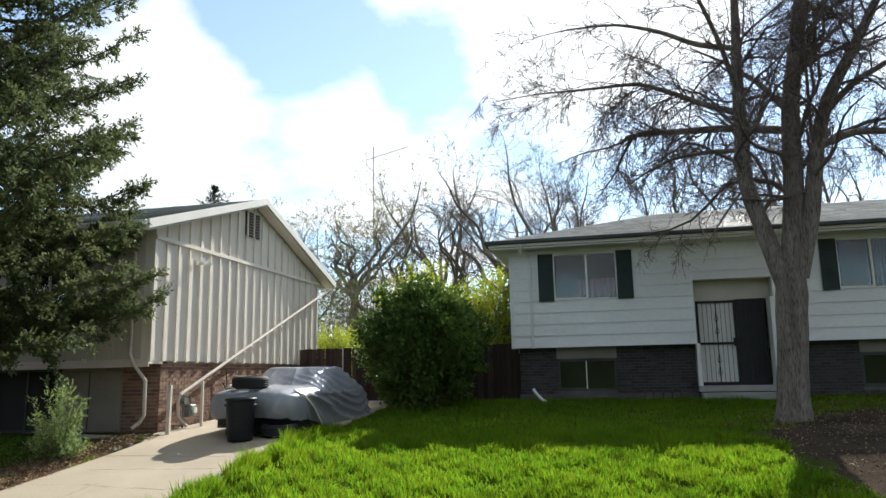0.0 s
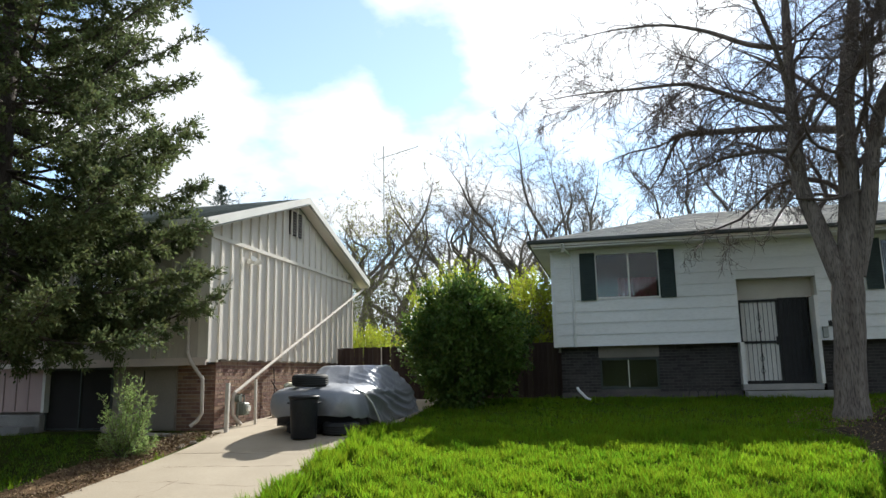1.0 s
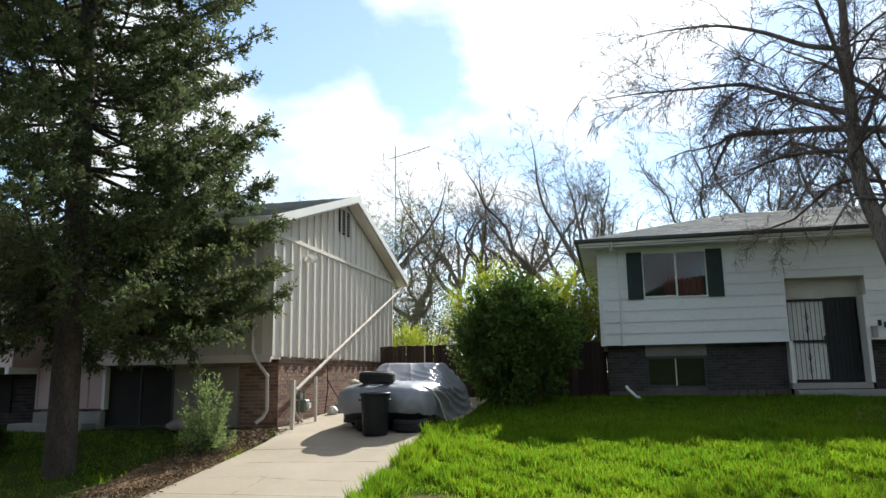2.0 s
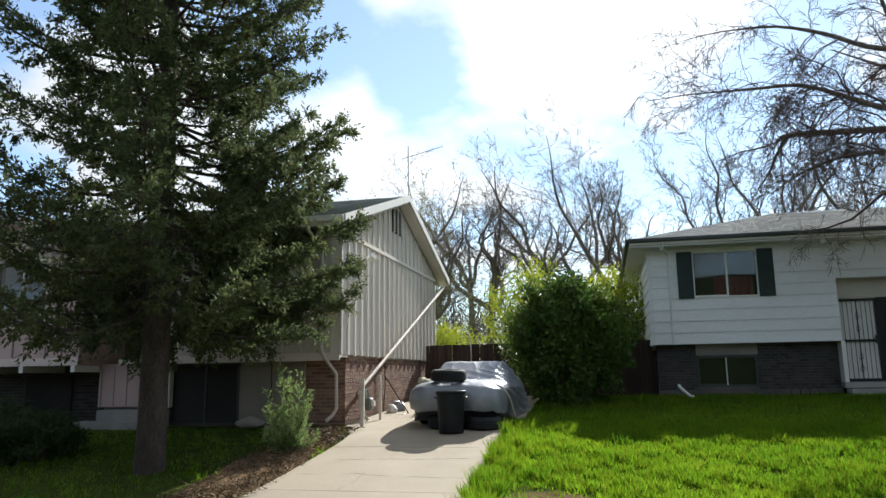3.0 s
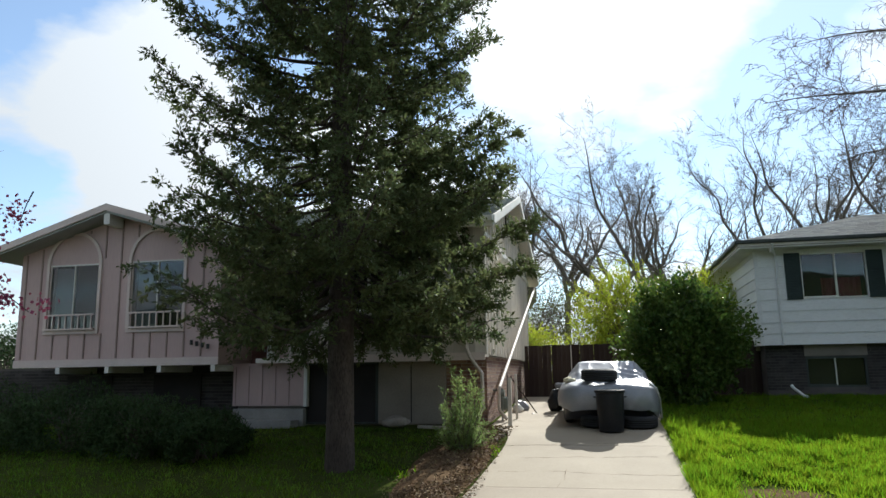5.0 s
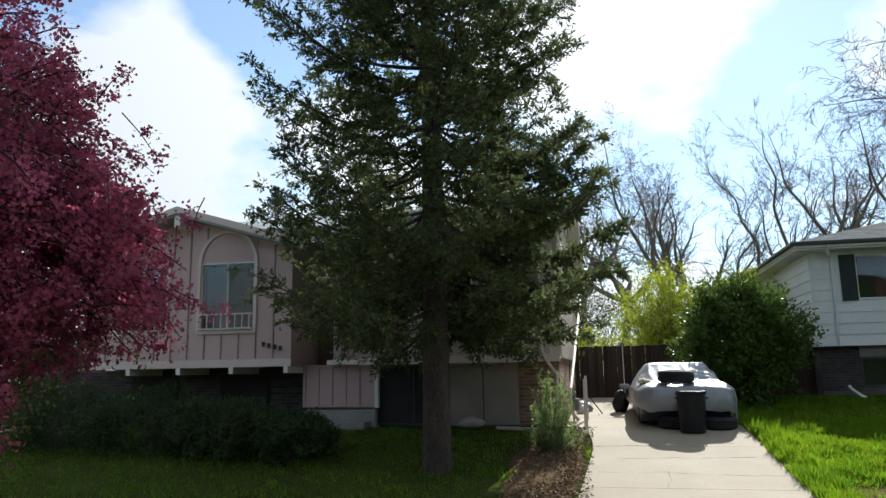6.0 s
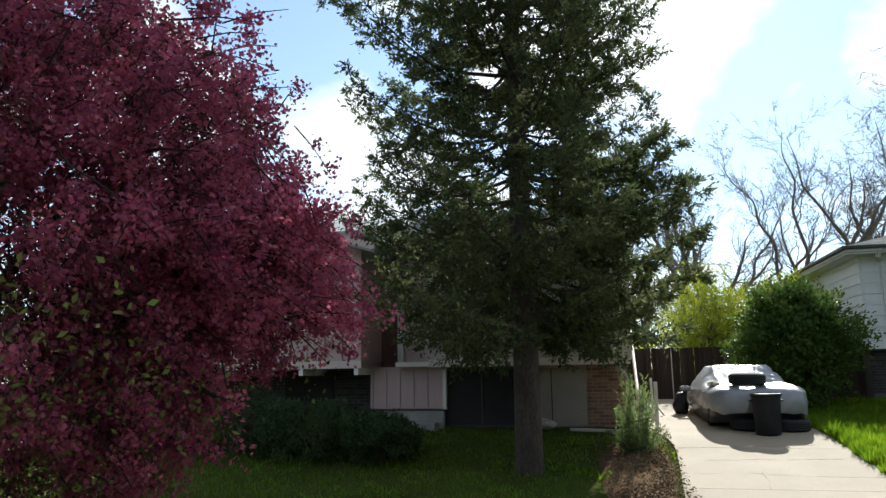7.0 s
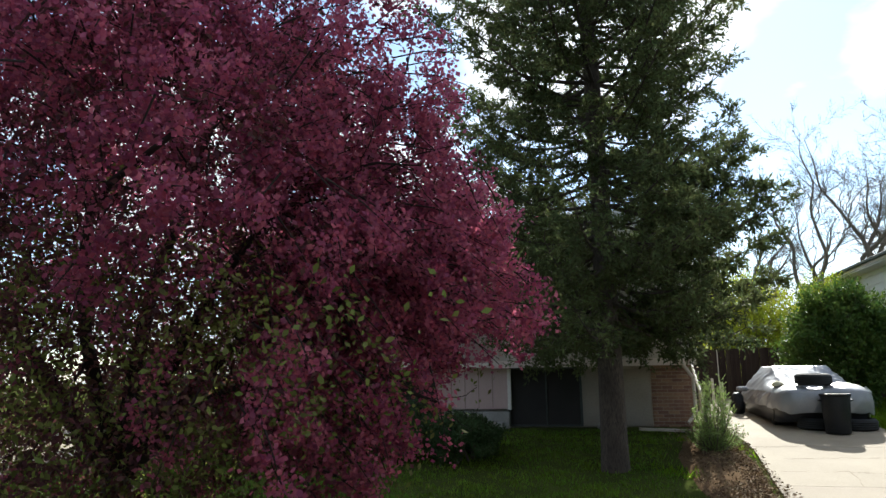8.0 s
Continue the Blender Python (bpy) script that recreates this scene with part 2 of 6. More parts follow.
COVER = mat("silver_grey_cover_cloth", (0.24, 0.245, 0.27), (0.31, 0.315, 0.34), (0.20, 0.21, 0.24), 2, 16, 0.42, 0.2, metal=0.3, spec=0.8)
DOWNPIPE = mat("worn_downpipe_paint", (0.46, 0.40, 0.345), (0.60, 0.54, 0.475), (0.32, 0.26, 0.20), 3, 30, 0.6, 0.1)
REDDOOR = mat("dark_red_brown_door_paint", (0.12, 0.055, 0.045), (0.17, 0.08, 0.065), (0.08, 0.04, 0.03), 2, 30, 0.6, 0.1)
RUBBER = mat("black_tyre_rubber", (0.012, 0.012, 0.013), (0.022, 0.022, 0.023), (0.04, 0.038, 0.035), 3, 60, 0.75, 0.2)
BINPLASTIC = mat("black_bin_plastic", (0.006, 0.007, 0.010), (0.012, 0.013, 0.017), (0.03, 0.03, 0.03), 3, 40, 0.45, 0.08)
DARKPAINT = mat("dark_car_paint", (0.02, 0.02, 0.025), (0.03, 0.03, 0.035), None, 3, 40, 0.35, 0)
BLACKMETAL = mat("black_painted_metal", (0.012, 0.012, 0.012), (0.022, 0.022, 0.022), (0.04, 0.035, 0.03), 4, 50, 0.5, 0.1)
GUTTER = mat("dark_gutter_paint", (0.03, 0.038, 0.036), (0.055, 0.065, 0.06), (0.12, 0.12, 0.11), 2, 40, 0.5, 0.1)
METERGREY = mat("grey_green_meter_paint", (0.13, 0.15, 0.13), (0.20, 0.22, 0.19), (0.1, 0.08, 0.06), 5, 50, 0.6, 0.1)
HEDGE = mat("dark_hedge", (0.018, 0.03, 0.012), (0.04, 0.06, 0.02), (0.06, 0.05, 0.03), 0.6, 6, 0.9, 0.6)
GREYMETAL = mat("grey_galvanised_metal", (0.30, 0.31, 0.30), (0.42, 0.43, 0.41), (0.25, 0.22, 0.19), 4, 50, 0.5, 0.1, metal=0.5)
# near-black colour that stands in for unlit depth behind openings
SHADEDARK = mat("interior_shade_colour", (0.024, 0.022, 0.021), (0.040, 0.036, 0.034), None, 1, 20, 0.9, 0)
CURTAIN = mat("dark_curtain_cloth", (0.10, 0.11, 0.13), (0.15, 0.16, 0.18), None, 2, 40, 0.9, 0.2)
REDCLOTH = mat("red_curtain_cloth", (0.17, 0.03, 0.042), (0.24, 0.04, 0.06), None, 2, 40, 0.9, 0.2)
PAPER = mat("pale_yellow_rag", (0.60, 0.54, 0.36), (0.70, 0.65, 0.48), None, 6, 40, 0.9, 0.3)
GLASS = glass_mat("window_glass")
SCREEN = mat("dark_security_mesh", (0.018, 0.018, 0.02), (0.03, 0.03, 0.032), (0.05, 0.05, 0.05), 5, 200, 0.6, 0.3)
STONE = mat("edging_stone", (0.26, 0.23, 0.20), (0.38, 0.34, 0.30), (0.18, 0.16, 0.14), 4, 40, 0.9, 0.5, rand=0.2)


# ---- building helpers ----
def attach(ob, parent, label=""):
    """Hangs a mesh that is given in world places under its thing or part."""
    ob.parent = parent
    if parent is not None and parent.parent is None:
        ob.matrix_parent_inverse = Matrix.Translation(-parent.location)
    return tagged(ob, label=label)


def part(name, bm, material, parent=None, label=""):
    """Links a bmesh as one mesh object, under a thing or a part."""
    me = bpy.data.meshes.new(name)
    bmesh.ops.recalc_face_normals(bm, faces=bm.faces)
    bm.to_mesh(me)
    bm.free()
    me.materials.append(material)
    return attach(new(name, me), parent, label)


def raw(name, verts, faces, material, parent=None, label="", smooth=False):
    """Links plain arrays of vertices and faces as one mesh object."""
    me = bpy.data.meshes.new(name)
    verts = np.asarray(verts, dtype=np.float32)
    faces = np.asarray(faces, dtype=np.int32)
    k = faces.shape[1]
    me.vertices.add(len(verts)); me.vertices.foreach_set("co", verts.ravel())
    me.loops.add(faces.size); me.loops.foreach_set("vertex_index", faces.ravel())
    me.polygons.add(len(faces))
    me.polygons.foreach_set("loop_start", np.arange(0, faces.size, k, dtype=np.int32))
    me.polygons.foreach_set("loop_total", np.full(len(faces), k, dtype=np.int32))
    if smooth:
        me.polygons.foreach_set("use_smooth", np.ones(len(faces), dtype=bool))
    me.update(calc_edges=True)
    me.materials.append(material)
    return attach(new(name, me), parent, label)


def thing(name, place, label, category, group="", kind=""):
    ob = new(name)
    ob.empty_display_size = 0.2
    ob.location = place
    return tagged(ob, label, category, group, kind)


def box(bm, x0, x1, y0, y1, z0, z1, bevel=0.0):
    vs = [bm.verts.new((x, y, z)) for x in (x0, x1) for y in (y0, y1) for z in (z0, z1)]
    fs = [bm.faces.new([vs[i] for i in f]) for f in ((0, 1, 3, 2), (4, 6, 7, 5), (0, 4, 5, 1), (2, 3, 7, 6), (0, 2, 6, 4), (1, 5, 7, 3))]
    if bevel:
        es = list({e for f in fs for e in f.edges})
        bmesh.ops.bevel(bm, geom=es, offset=bevel, segments=1, affect="EDGES")


def boxed(name, x0, x1, y0, y1, z0, z1, material, parent=None, label="", bevel=0.0):
    bm = bmesh.new()
    box(bm, x0, x1, y0, y1, z0, z1, bevel)
    return part(name, bm, material, parent, label)


def prism(bm, poly, axis, a, b):
    """Extrudes a polygon of (u, v) along x (u, v = y, z), y (x, z) or z (x, y) from a to b."""
    def at(u, v, w):
        return {"x": (w, u, v), "y": (u, w, v), "z": (u, v, w)}[axis]
    lo = [bm.verts.new(at(u, v, a)) for u, v in poly]
    hi = [bm.verts.new(at(u, v, b)) for u, v in poly]
    bm.faces.new(lo)
    bm.faces.new(hi[::-1])
    n = len(poly)
    for i in range(n):
        bm.faces.new((lo[i], hi[i], hi[(i + 1) % n], lo[(i + 1) % n]))


def slab(bm, corners, thick):
    """A plate from three or four corners of its top, thickened straight down."""
    top = [bm.verts.new(c) for c in corners]
    low = [bm.verts.new((c[0], c[1], c[2] - thick)) for c in corners]
    bm.faces.new(top)
    bm.faces.new(low[::-1])
    n = len(corners)
    for i in range(n):
        bm.faces.new((top[i], low[i], low[(i + 1) % n], top[(i + 1) % n]))


def tubes(lines, sides=5):
    """Vertices and quads of tapered tubes along polylines; each line is (points, radii)."""
    V, F, base = [], [], 0
    ang = np.arange(sides) * 2 * np.pi / sides
    ca, sa = np.cos(ang), np.sin(ang)
    ring = np.arange(sides)
    nxt = (ring + 1) % sides
    for pts, rad in lines:
        pts = np.asarray(pts, float)
        n = len(pts)
        tan = np.empty_like(pts)
        tan[1:-1] = pts[2:] - pts[:-2]
        tan[0], tan[-1] = pts[1] - pts[0], pts[-1] - pts[-2]
        tan /= np.linalg.norm(tan, axis=1)[:, None] + 1e-9
        mean = pts[-1] - pts[0]
        ref = np.array((1.0, 0, 0)) if abs(mean[0]) < 0.6 * np.linalg.norm(mean) else np.array((0, 1.0, 0.3))
        u = np.cross(tan, ref); u /= np.linalg.norm(u, axis=1)[:, None] + 1e-9
        w = np.cross(tan, u)
        r = np.asarray(rad, float)[:, None, None]
        V.append((pts[:, None, :] + r * (u[:, None, :] * ca[None, :, None] + w[:, None, :] * sa[None, :, None])).reshape(-1, 3))
        i = np.arange(n - 1)[:, None] * sides + base
        F.append(np.stack((i + ring, i + nxt, i + sides + nxt, i + sides + ring), axis=-1).reshape(-1, 4))
        base += n * sides
    return np.concatenate(V), np.concatenate(F)


def tube_bm(pts, r, sides=8):
    """A closed pipe of one radius as a bmesh."""
    V, F = tubes([(pts, [r] * len(pts))], sides)
    bm = bmesh.new()
    vs = [bm.verts.new(v) for v in V]
    for f in F:
        bm.faces.new([vs[i] for i in f])
    bm.faces.new(vs[:sides])
    bm.faces.new(vs[-sides:])
    return bm


def leaves(rng, pts, size, aspect=0.55, up=0.0, dirs=None):
    """Small folded leaves (four corners each) at the points, turned at random, or along dirs."""
    n = len(pts)
    d = rng.normal(size=(n, 3)) if dirs is None else dirs + rng.normal(size=(n, 3)) * 0.35
    d[:, 2] += up
    d /= np.linalg.norm(d, axis=1)[:, None] + 1e-9
    s = np.cross(d, rng.normal(size=(n, 3)))
    s /= np.linalg.norm(s, axis=1)[:, None] + 1e-9
    nn = np.cross(d, s)
    L = (size * rng.uniform(0.6, 1.3, n))[:, None]
    a = pts
    b = pts + d * L * 0.5 + s * L * aspect * 0.5 + nn * L * 0.08
    c = pts + d * L
    e = pts + d * L * 0.5 - s * L * aspect * 0.5 + nn * L * 0.08
    V = np.stack((a, b, c, e), axis=1).reshape(-1, 3)
    return V, np.arange(n * 4).reshape(-1, 4)


def unit(v):
    return v / (np.linalg.norm(v) + 1e-9)


def grow(rng, parent_lines, levels, spread=0.75, ratio=0.55, per=3.2, lift=0.12, wander=0.16, low=0.3, thin=0.5, keep=None, fine=0.004, droop=0.0):
    """Branches upon branches: for each level, side shoots along every line of the level before. Returns the new lines, level by level."""
    out, lines = [], parent_lines
    for lv in range(levels):
        fresh = []
        for pts, rad in lines:
            seg = np.linalg.norm(np.diff(pts, axis=0), axis=1)
            length = seg.sum()
            cum = np.concatenate(([0], np.cumsum(seg)))
            count = max(2, int(round(per * length ** 0.7 * (1.0 + 0.35 * lv))))
            for k in range(count):
                f = rng.uniform(low if lv == 0 else 0.12, 1.0)
                i = min(np.searchsorted(cum, f * length, side="right") - 1, len(pts) - 2)
                g = (f * length - cum[i]) / (seg[i] + 1e-9)
                p = pts[i] * (1 - g) + pts[i + 1] * g
                r = (rad[i] * (1 - g) + rad[i + 1] * g) * thin
                t = unit(pts[i + 1] - pts[i])
                side = unit(np.cross(t, rng.normal(size=3)))
                d = unit(t + side * spread * rng.uniform(0.7, 1.5) + np.array((0, 0, lift)))
                ln = length * ratio * rng.uniform(0.45, 1.1) * (1.1 - 0.5 * f)
                if ln < 0.12:
                    continue
                n = (7, 4, 3, 2)[min(lv, 3)]
                q, ps = p, [p]
                for _ in range(n):
                    d = unit(d + rng.normal(size=3) * wander + np.array((0, 0, lift * 0.5 - droop)))
                    q = q + d * ln / n
                    ps.append(q)
                if keep is not None and not keep(ps[-1]):
                    continue
                r = max(r, fine)
                fresh.append((np.array(ps), np.linspace(r, max(r * 0.3, fine * 0.6), n + 1)))
        out.append(fresh)
        lines = fresh
    return out


def gz(y):
    """Height of the yards: a bank that rises from the street to the houses."""
    return np.interp(y, [-12, 2, 4, 6, 8, 10, 11.5, 13, 15, 17.5, 30, 60], [-0.12, -0.06, 0.04, 0.2, 0.40, 0.66, 0.83, 0.92, 1.03, 1.22, 1.3, 1.5])


def street(x, y):
    """Distance from the camera's lane towards the houses; the street runs askew to them."""
    return -0.297 * (x - 0.74) + 0.955 * (y + 0.46)


def smooth_noise(x, y, s, seed=0.0):
    """Soft uneven ground from a few sines."""
    return (np.sin(x * s + seed) * np.cos(y * s * 1.3 + seed * 2) + 0.5 * np.sin(x * s * 2.3 + y * s * 1.7 + seed * 3)) / 1.5


# ---- ground, street, driveway ----
def build_ground():
    xs = np.concatenate(([-2500, -800, -250, -90], np.arange(-45, 45.1, 1.0), [90, 250, 800, 2500]))
    ys = np.concatenate(([-2500, -800, -250, -90, -40], np.arange(-20, 30.1, 0.5), [40, 60, 90, 250, 800, 2500]))
    X, Y = np.meshgrid(xs, ys)
    Z = gz(Y) + 0.02 * smooth_noise(X, Y, 0.9) * (np.abs(Y) < 40)
    v = street(X, Y)
    Z = np.where((v < 2.3) & (v > -8.5), -0.3, Z)
    V = np.stack((X, Y, Z), axis=-1).reshape(-1, 3)
    nx, ny = len(xs), len(ys)
    i = (np.arange(ny - 1)[:, None] * nx + np.arange(nx - 1)).ravel()
    F = np.stack((i, i + 1, i + nx + 1, i + nx), axis=-1)
    tagged(raw("ground", V, F, TURF, smooth=True), "turf and soil of the yards, rising to the houses", "ground", kind="structure")
    # street, kerb and footway, along the lane
    def strip(name, v0, v1, z0, z1, material, label, category):
        u, n = np.array((-0.955, -0.297)), np.array((-0.297, 0.955))
        bm = bmesh.new()
        pts = []
        for a in (-70.0, 70.0):
            for b in (v0, v1):
                p = np.array((0.74, -0.46)) + u * a + n * b
                pts.append(p)
        top = [bm.verts.new((*pts[k], z1)) for k in (0, 1, 3, 2)]
        low = [bm.verts.new((*pts[k], z0)) for k in (0, 1, 3, 2)]
        bm.faces.new(top); bm.faces.new(low[::-1])
        for k in range(4):
            bm.faces.new((top[k], low[k], low[(k + 1) % 4], top[(k + 1) % 4]))
        tagged(part(name, bm, material), label, category, kind="structure")
    # unseen hedge wall behind the camera, added to darken reflections in the panes
    u, n = np.array((-0.955, -0.297)), np.array((-0.297, 0.955))
    rng = np.random.default_rng(14)
    V, F = [], []
    for i in range(81):
        a = -80.0 + 2.0 * i
        h = 8.2 + 2.0 * math.sin(i * 0.35) + rng.uniform(0, 0.9)
        for b, z in ((-30.0, -0.3), (-29.0 + rng.uniform(-0.8, 0.8), h * 0.6), (-31.0, h), (-34.0, -0.3)):
            p = np.array((0.74, -0.46)) + u * a + n * b
            V.append((p[0], p[1], z))
        if i:
            F += [(4 * i - 4 + k, 4 * i - 3 + k, 4 * i + 1 + k, 4 * i + k) for k in range(3)]
    tagged(raw("unseen_hedge_backdrop", V, F, HEDGE), "unseen dark hedge wall across the street, added for window reflections", "backdrop", kind="structure")
    strip("road", -8.4, 2.2, -0.4, -0.16, ASPHALT, "dark asphalt street", "road")
    strip("kerb", 2.2, 2.38, -0.4, -0.02, STOOP, "grey concrete kerb along the street", "kerb")
    strip("pavement", 2.384, 3.5, -0.4, 0.012, STOOP, "grey concrete footway beside the street", "pavement")


DRIVE_L, DRIVE_R = -7.62, -4.66


def drive_left(y):
    return float(np.interp(y, [3, 7, 10, 11.2, 12.2, 30], [-7.62, -7.62, -7.45, -7.5, -8.0, -8.0]))


def build_driveway():
    drive = thing("driveway", (-6.1, 9.0, 0.5), "pale concrete driveway with cracked joints", "driveway", kind="structure")
    cuts = [3.6, 5.4, 7.72, 10.2, 12.9, 15.6, 18.8]
    for a, b in zip(cuts[:-1], cuts[1:]):
        bm = bmesh.new()
        rows = []
        for y in np.linspace(a + 0.005, b - 0.005, 6):
            l = drive_left(y)
            r = DRIVE_R - 0.005
            z = float(gz(y)) + 0.035
            rows.append([bm.verts.new(c) for c in ((l, y, z - 0.12), (l, y, z), (r, y, z), (r, y, z - 0.12))])
        for p, q in zip(rows[:-1], rows[1:]):
            for k in range(3):
                bm.faces.new((p[k], p[k + 1], q[k + 1], q[k]))
        bm.faces.new(rows[0]); bm.faces.new(rows[-1][::-1])
        part("slab", bm, CONCRETE, drive)
    def foot(slab_parent, l, r, y1):
        """The slab that meets the footway, cut along the street's line."""
        e = [(3.5 + 0.297 * (x - 0.74)) / 0.955 - 0.46 for x in (l, r)]
        bm = bmesh.new()
        slab(bm, [(l, e[0], 0.014), (r, e[1], 0.014), (r, y1 - 0.008, float(gz(y1)) + 0.035), (l, y1 - 0.008, float(gz(y1)) + 0.035)], 0.12)
        part("slab", bm, CONCRETE, slab_parent)
    foot(drive, -7.62, DRIVE_R - 0.005, 3.6)
    # wandering cracks, as thin dark seams
    rng = np.random.default_rng(5)
    crack = []
    for start, way, n in (((-7.1, 9.35), (0.125, 0.012), 19), ((-6.45, 7.75), (0.005, 0.1), 9), ((-7.4, 10.15), (0.14, 0.02), 18), ((-7.35, 8.55), (0.14, -0.005), 19), ((-7.5, 6.4), (0.15, 0.01), 18)):
        p = np.array(start)
        pts = []
        for _ in range(n):
            pts.append((*p, float(gz(p[1])) + 0.033))
            p = p + np.array(way) + rng.normal(size=2) * 0.028
        crack.append((np.array(pts), [0.0045 * rng.uniform(0.5, 1.3) for _ in range(n)]))
    V, F = tubes(crack, 4)
    raw("crack", V, F, SOIL, drive)
    other = thing("neighbour_driveway", (-20.5, 6.5, 0.3), "pale concrete driveway beside the pink house", "driveway", kind="structure")
    foot(other, -23.4, -20.3, 0.5)
    for a, b in ((0.5, 3.5), (3.5, 6.5), (6.5, 9.5), (9.5, 12.5)):
        bm = bmesh.new()
        slab(bm, [(-23.4, a + 0.01, float(gz(a)) + 0.035), (-20.3, a + 0.01, float(gz(a)) + 0.035), (-20.3, b - 0.01, float(gz(b)) + 0.035), (-23.4, b - 0.01, float(gz(b)) + 0.035)], 0.12)
        part("slab", bm, CONCRETE, other)


build_ground()
build_driveway()


# ---- shared house parts ----
def shingles(name, corners, rows, width, material, parent, seed):
    """Courses of small overlapping shingles on a roof plane from eave (corners 0-1) to ridge (3-2)."""
    rng = np.random.default_rng(seed)
    a, b, c, d = (np.array(p, float) for p in corners)
    nrm = unit(np.cross(b - a, d - a))
    if nrm[2] < 0:
        nrm = -nrm
    V, F = [], []
    for i in range(rows):
        f0, f1 = i / rows, (i + 1.25) / rows
        l0, r0 = a + (d - a) * f0, b + (c - b) * f0
        l1, r1 = a + (d - a) * min(f1, 1), b + (c - b) * min(f1, 1)
        n = max(1, int(np.linalg.norm(r0 - l0) / width))
        off = rng.uniform(0, 1)
        cuts = np.clip(np.concatenate(([0], (np.arange(n) + off) / n, [1])), 0, 1)
        for u0, u1 in zip(cuts[:-1], cuts[1:]):
            if u1 - u0 < 1e-4:
                continue
            h = 0.012 + rng.uniform(0, 0.006)
            k = len(V)
            p0, p1, p2, p3 = l0 + (r0 - l0) * (u0 + 0.0006), l0 + (r0 - l0) * (u1 - 0.0006), l1 + (r1 - l1) * (u1 - 0.0006), l1 + (r1 - l1) * (u0 + 0.0006)
            V += [p0 + nrm * 0.002, p1 + nrm * 0.002, p0 + nrm * h, p1 + nrm * h, p2 + nrm * 0.003, p3 + nrm * 0.003]
            F += [(k, k + 1, k + 3, k + 2), (k + 2, k + 3, k + 4, k + 5)]
    ob = raw(name, V, F, material, parent)
    return tagged(ob, kind="stuff")


def pipe(name, pts, w, material, parent, label=""):
    """A rectangular downspout along a polyline."""
    V, F = tubes([(pts, [w] * len(pts))], 8)
    bm = bmesh.new()
    vs = [bm.verts.new(v) for v in V]
    for f in F:
        bm.faces.new([vs[i] for i in f])
    bm.faces.new(vs[:8]); bm.faces.new(vs[-8:])
    return part(name, bm, material, parent, label)


def brick_wall(parent, axis, fixed, lo, hi, z0, z1, name, material, limit_lo=None, limit_hi=None, joined=None):
    """Courses of bricks proud of a mortar face. axis: the way along which the wall runs; out: sign of its outward side.
    Bricks between the limits are objects of their own on shared meshes, the others are joined."""
    L, H, J, D = 0.205, 0.062, 0.012, 0.012
    meshes = {}
    rest = bmesh.new()
    row = 0
    z = z0
    single = 0
    while z + H <= z1:
        s = lo - (0.5 * (L + J) if row % 2 else 0)
        while s < hi:
            a, b = max(s, lo), min(s + L, hi)
            if b - a > 0.03:
                key = round(b - a, 2)
                mid = 0.5 * (a + b)
                if limit_lo is not None and limit_lo <= mid <= limit_hi and single < 300:
                    if key not in meshes:
                        bm = bmesh.new()
                        hl = (b - a) / 2
                        if axis == "y":
                            box(bm, -0.02, D, -hl, hl, 0, H)
                        else:
                            box(bm, -hl, hl, -D, 0.02, 0, H)
                        me = bpy.data.meshes.new("brick"); bm.to_mesh(me); bm.free()
                        me.materials.append(material)
                        meshes[key] = me
                    ob = new("brick", meshes[key])
                    ob.location = (fixed, mid, z) if axis == "y" else (mid, fixed, z)
                    attach(ob, parent)
                    single += 1
                elif axis == "y":
                    box(rest, fixed - 0.02, fixed + D, a, b, z, z + H)
                else:
                    box(rest, a, b, fixed - D, fixed + 0.02, z, z + H)
            s += L + J
        row += 1
        z += H + J
    tagged(part(name, rest, joined or material, parent), kind="stuff")


def window_sash(house, x0, x1, y, z0, z1, mull, frame_mat, label, curtain=None, room=0.6, w=0.05, m=0.022):
    """A sliding window: frame, panes, mullion, sill and the room coloured dark behind, in a wall that faces -y."""
    win = boxed("window", x0 - w, x1 + w, y - 0.03, y + 0.02, z0 - w, z0, frame_mat, house, label)
    for nm, c in (("frame_head", (x0 - w, x1 + w, y - 0.03, y + 0.05, z1, z1 + w)), ("frame_side", (x0 - w, x0, y - 0.028, y + 0.05, z0, z1)),
                  ("frame_side", (x1, x1 + w, y - 0.028, y + 0.05, z0, z1)), ("mullion", (mull - m, mull + m, y - 0.025, y + 0.04, z0, z1))):
        boxed(nm, *c, TRIM if nm == "mullion" else frame_mat, win)
    for a, b, yy in ((x0, mull - m, y + 0.012), (mull + m, x1, y + 0.026)):
        pane = boxed("pane", a, b, yy, yy + 0.005, z0, z1, GLASS, win, "dark window glass")
        pane.visible_shadow = False
    boxed("sash_rail", x0, mull - m, y + 0.008, y + 0.03, z0, z0 + 0.03, frame_mat, win)
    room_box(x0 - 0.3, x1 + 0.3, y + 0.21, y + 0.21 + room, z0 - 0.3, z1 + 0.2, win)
    if curtain:
        a, b, c0, c1, material = curtain
        bm = bmesh.new()
        n = 24
        rows = [[bm.verts.new((a + (b - a) * i / n, y + 0.34 + 0.03 * math.sin(i * 1.9), zz)) for i in range(n + 1)] for zz in (c0, c1)]
        for i in range(n):
            bm.faces.new((rows[0][i], rows[0][i + 1], rows[1][i + 1], rows[1][i]))
        part("curtain", bm, material, win, "hanging curtain")
    return win


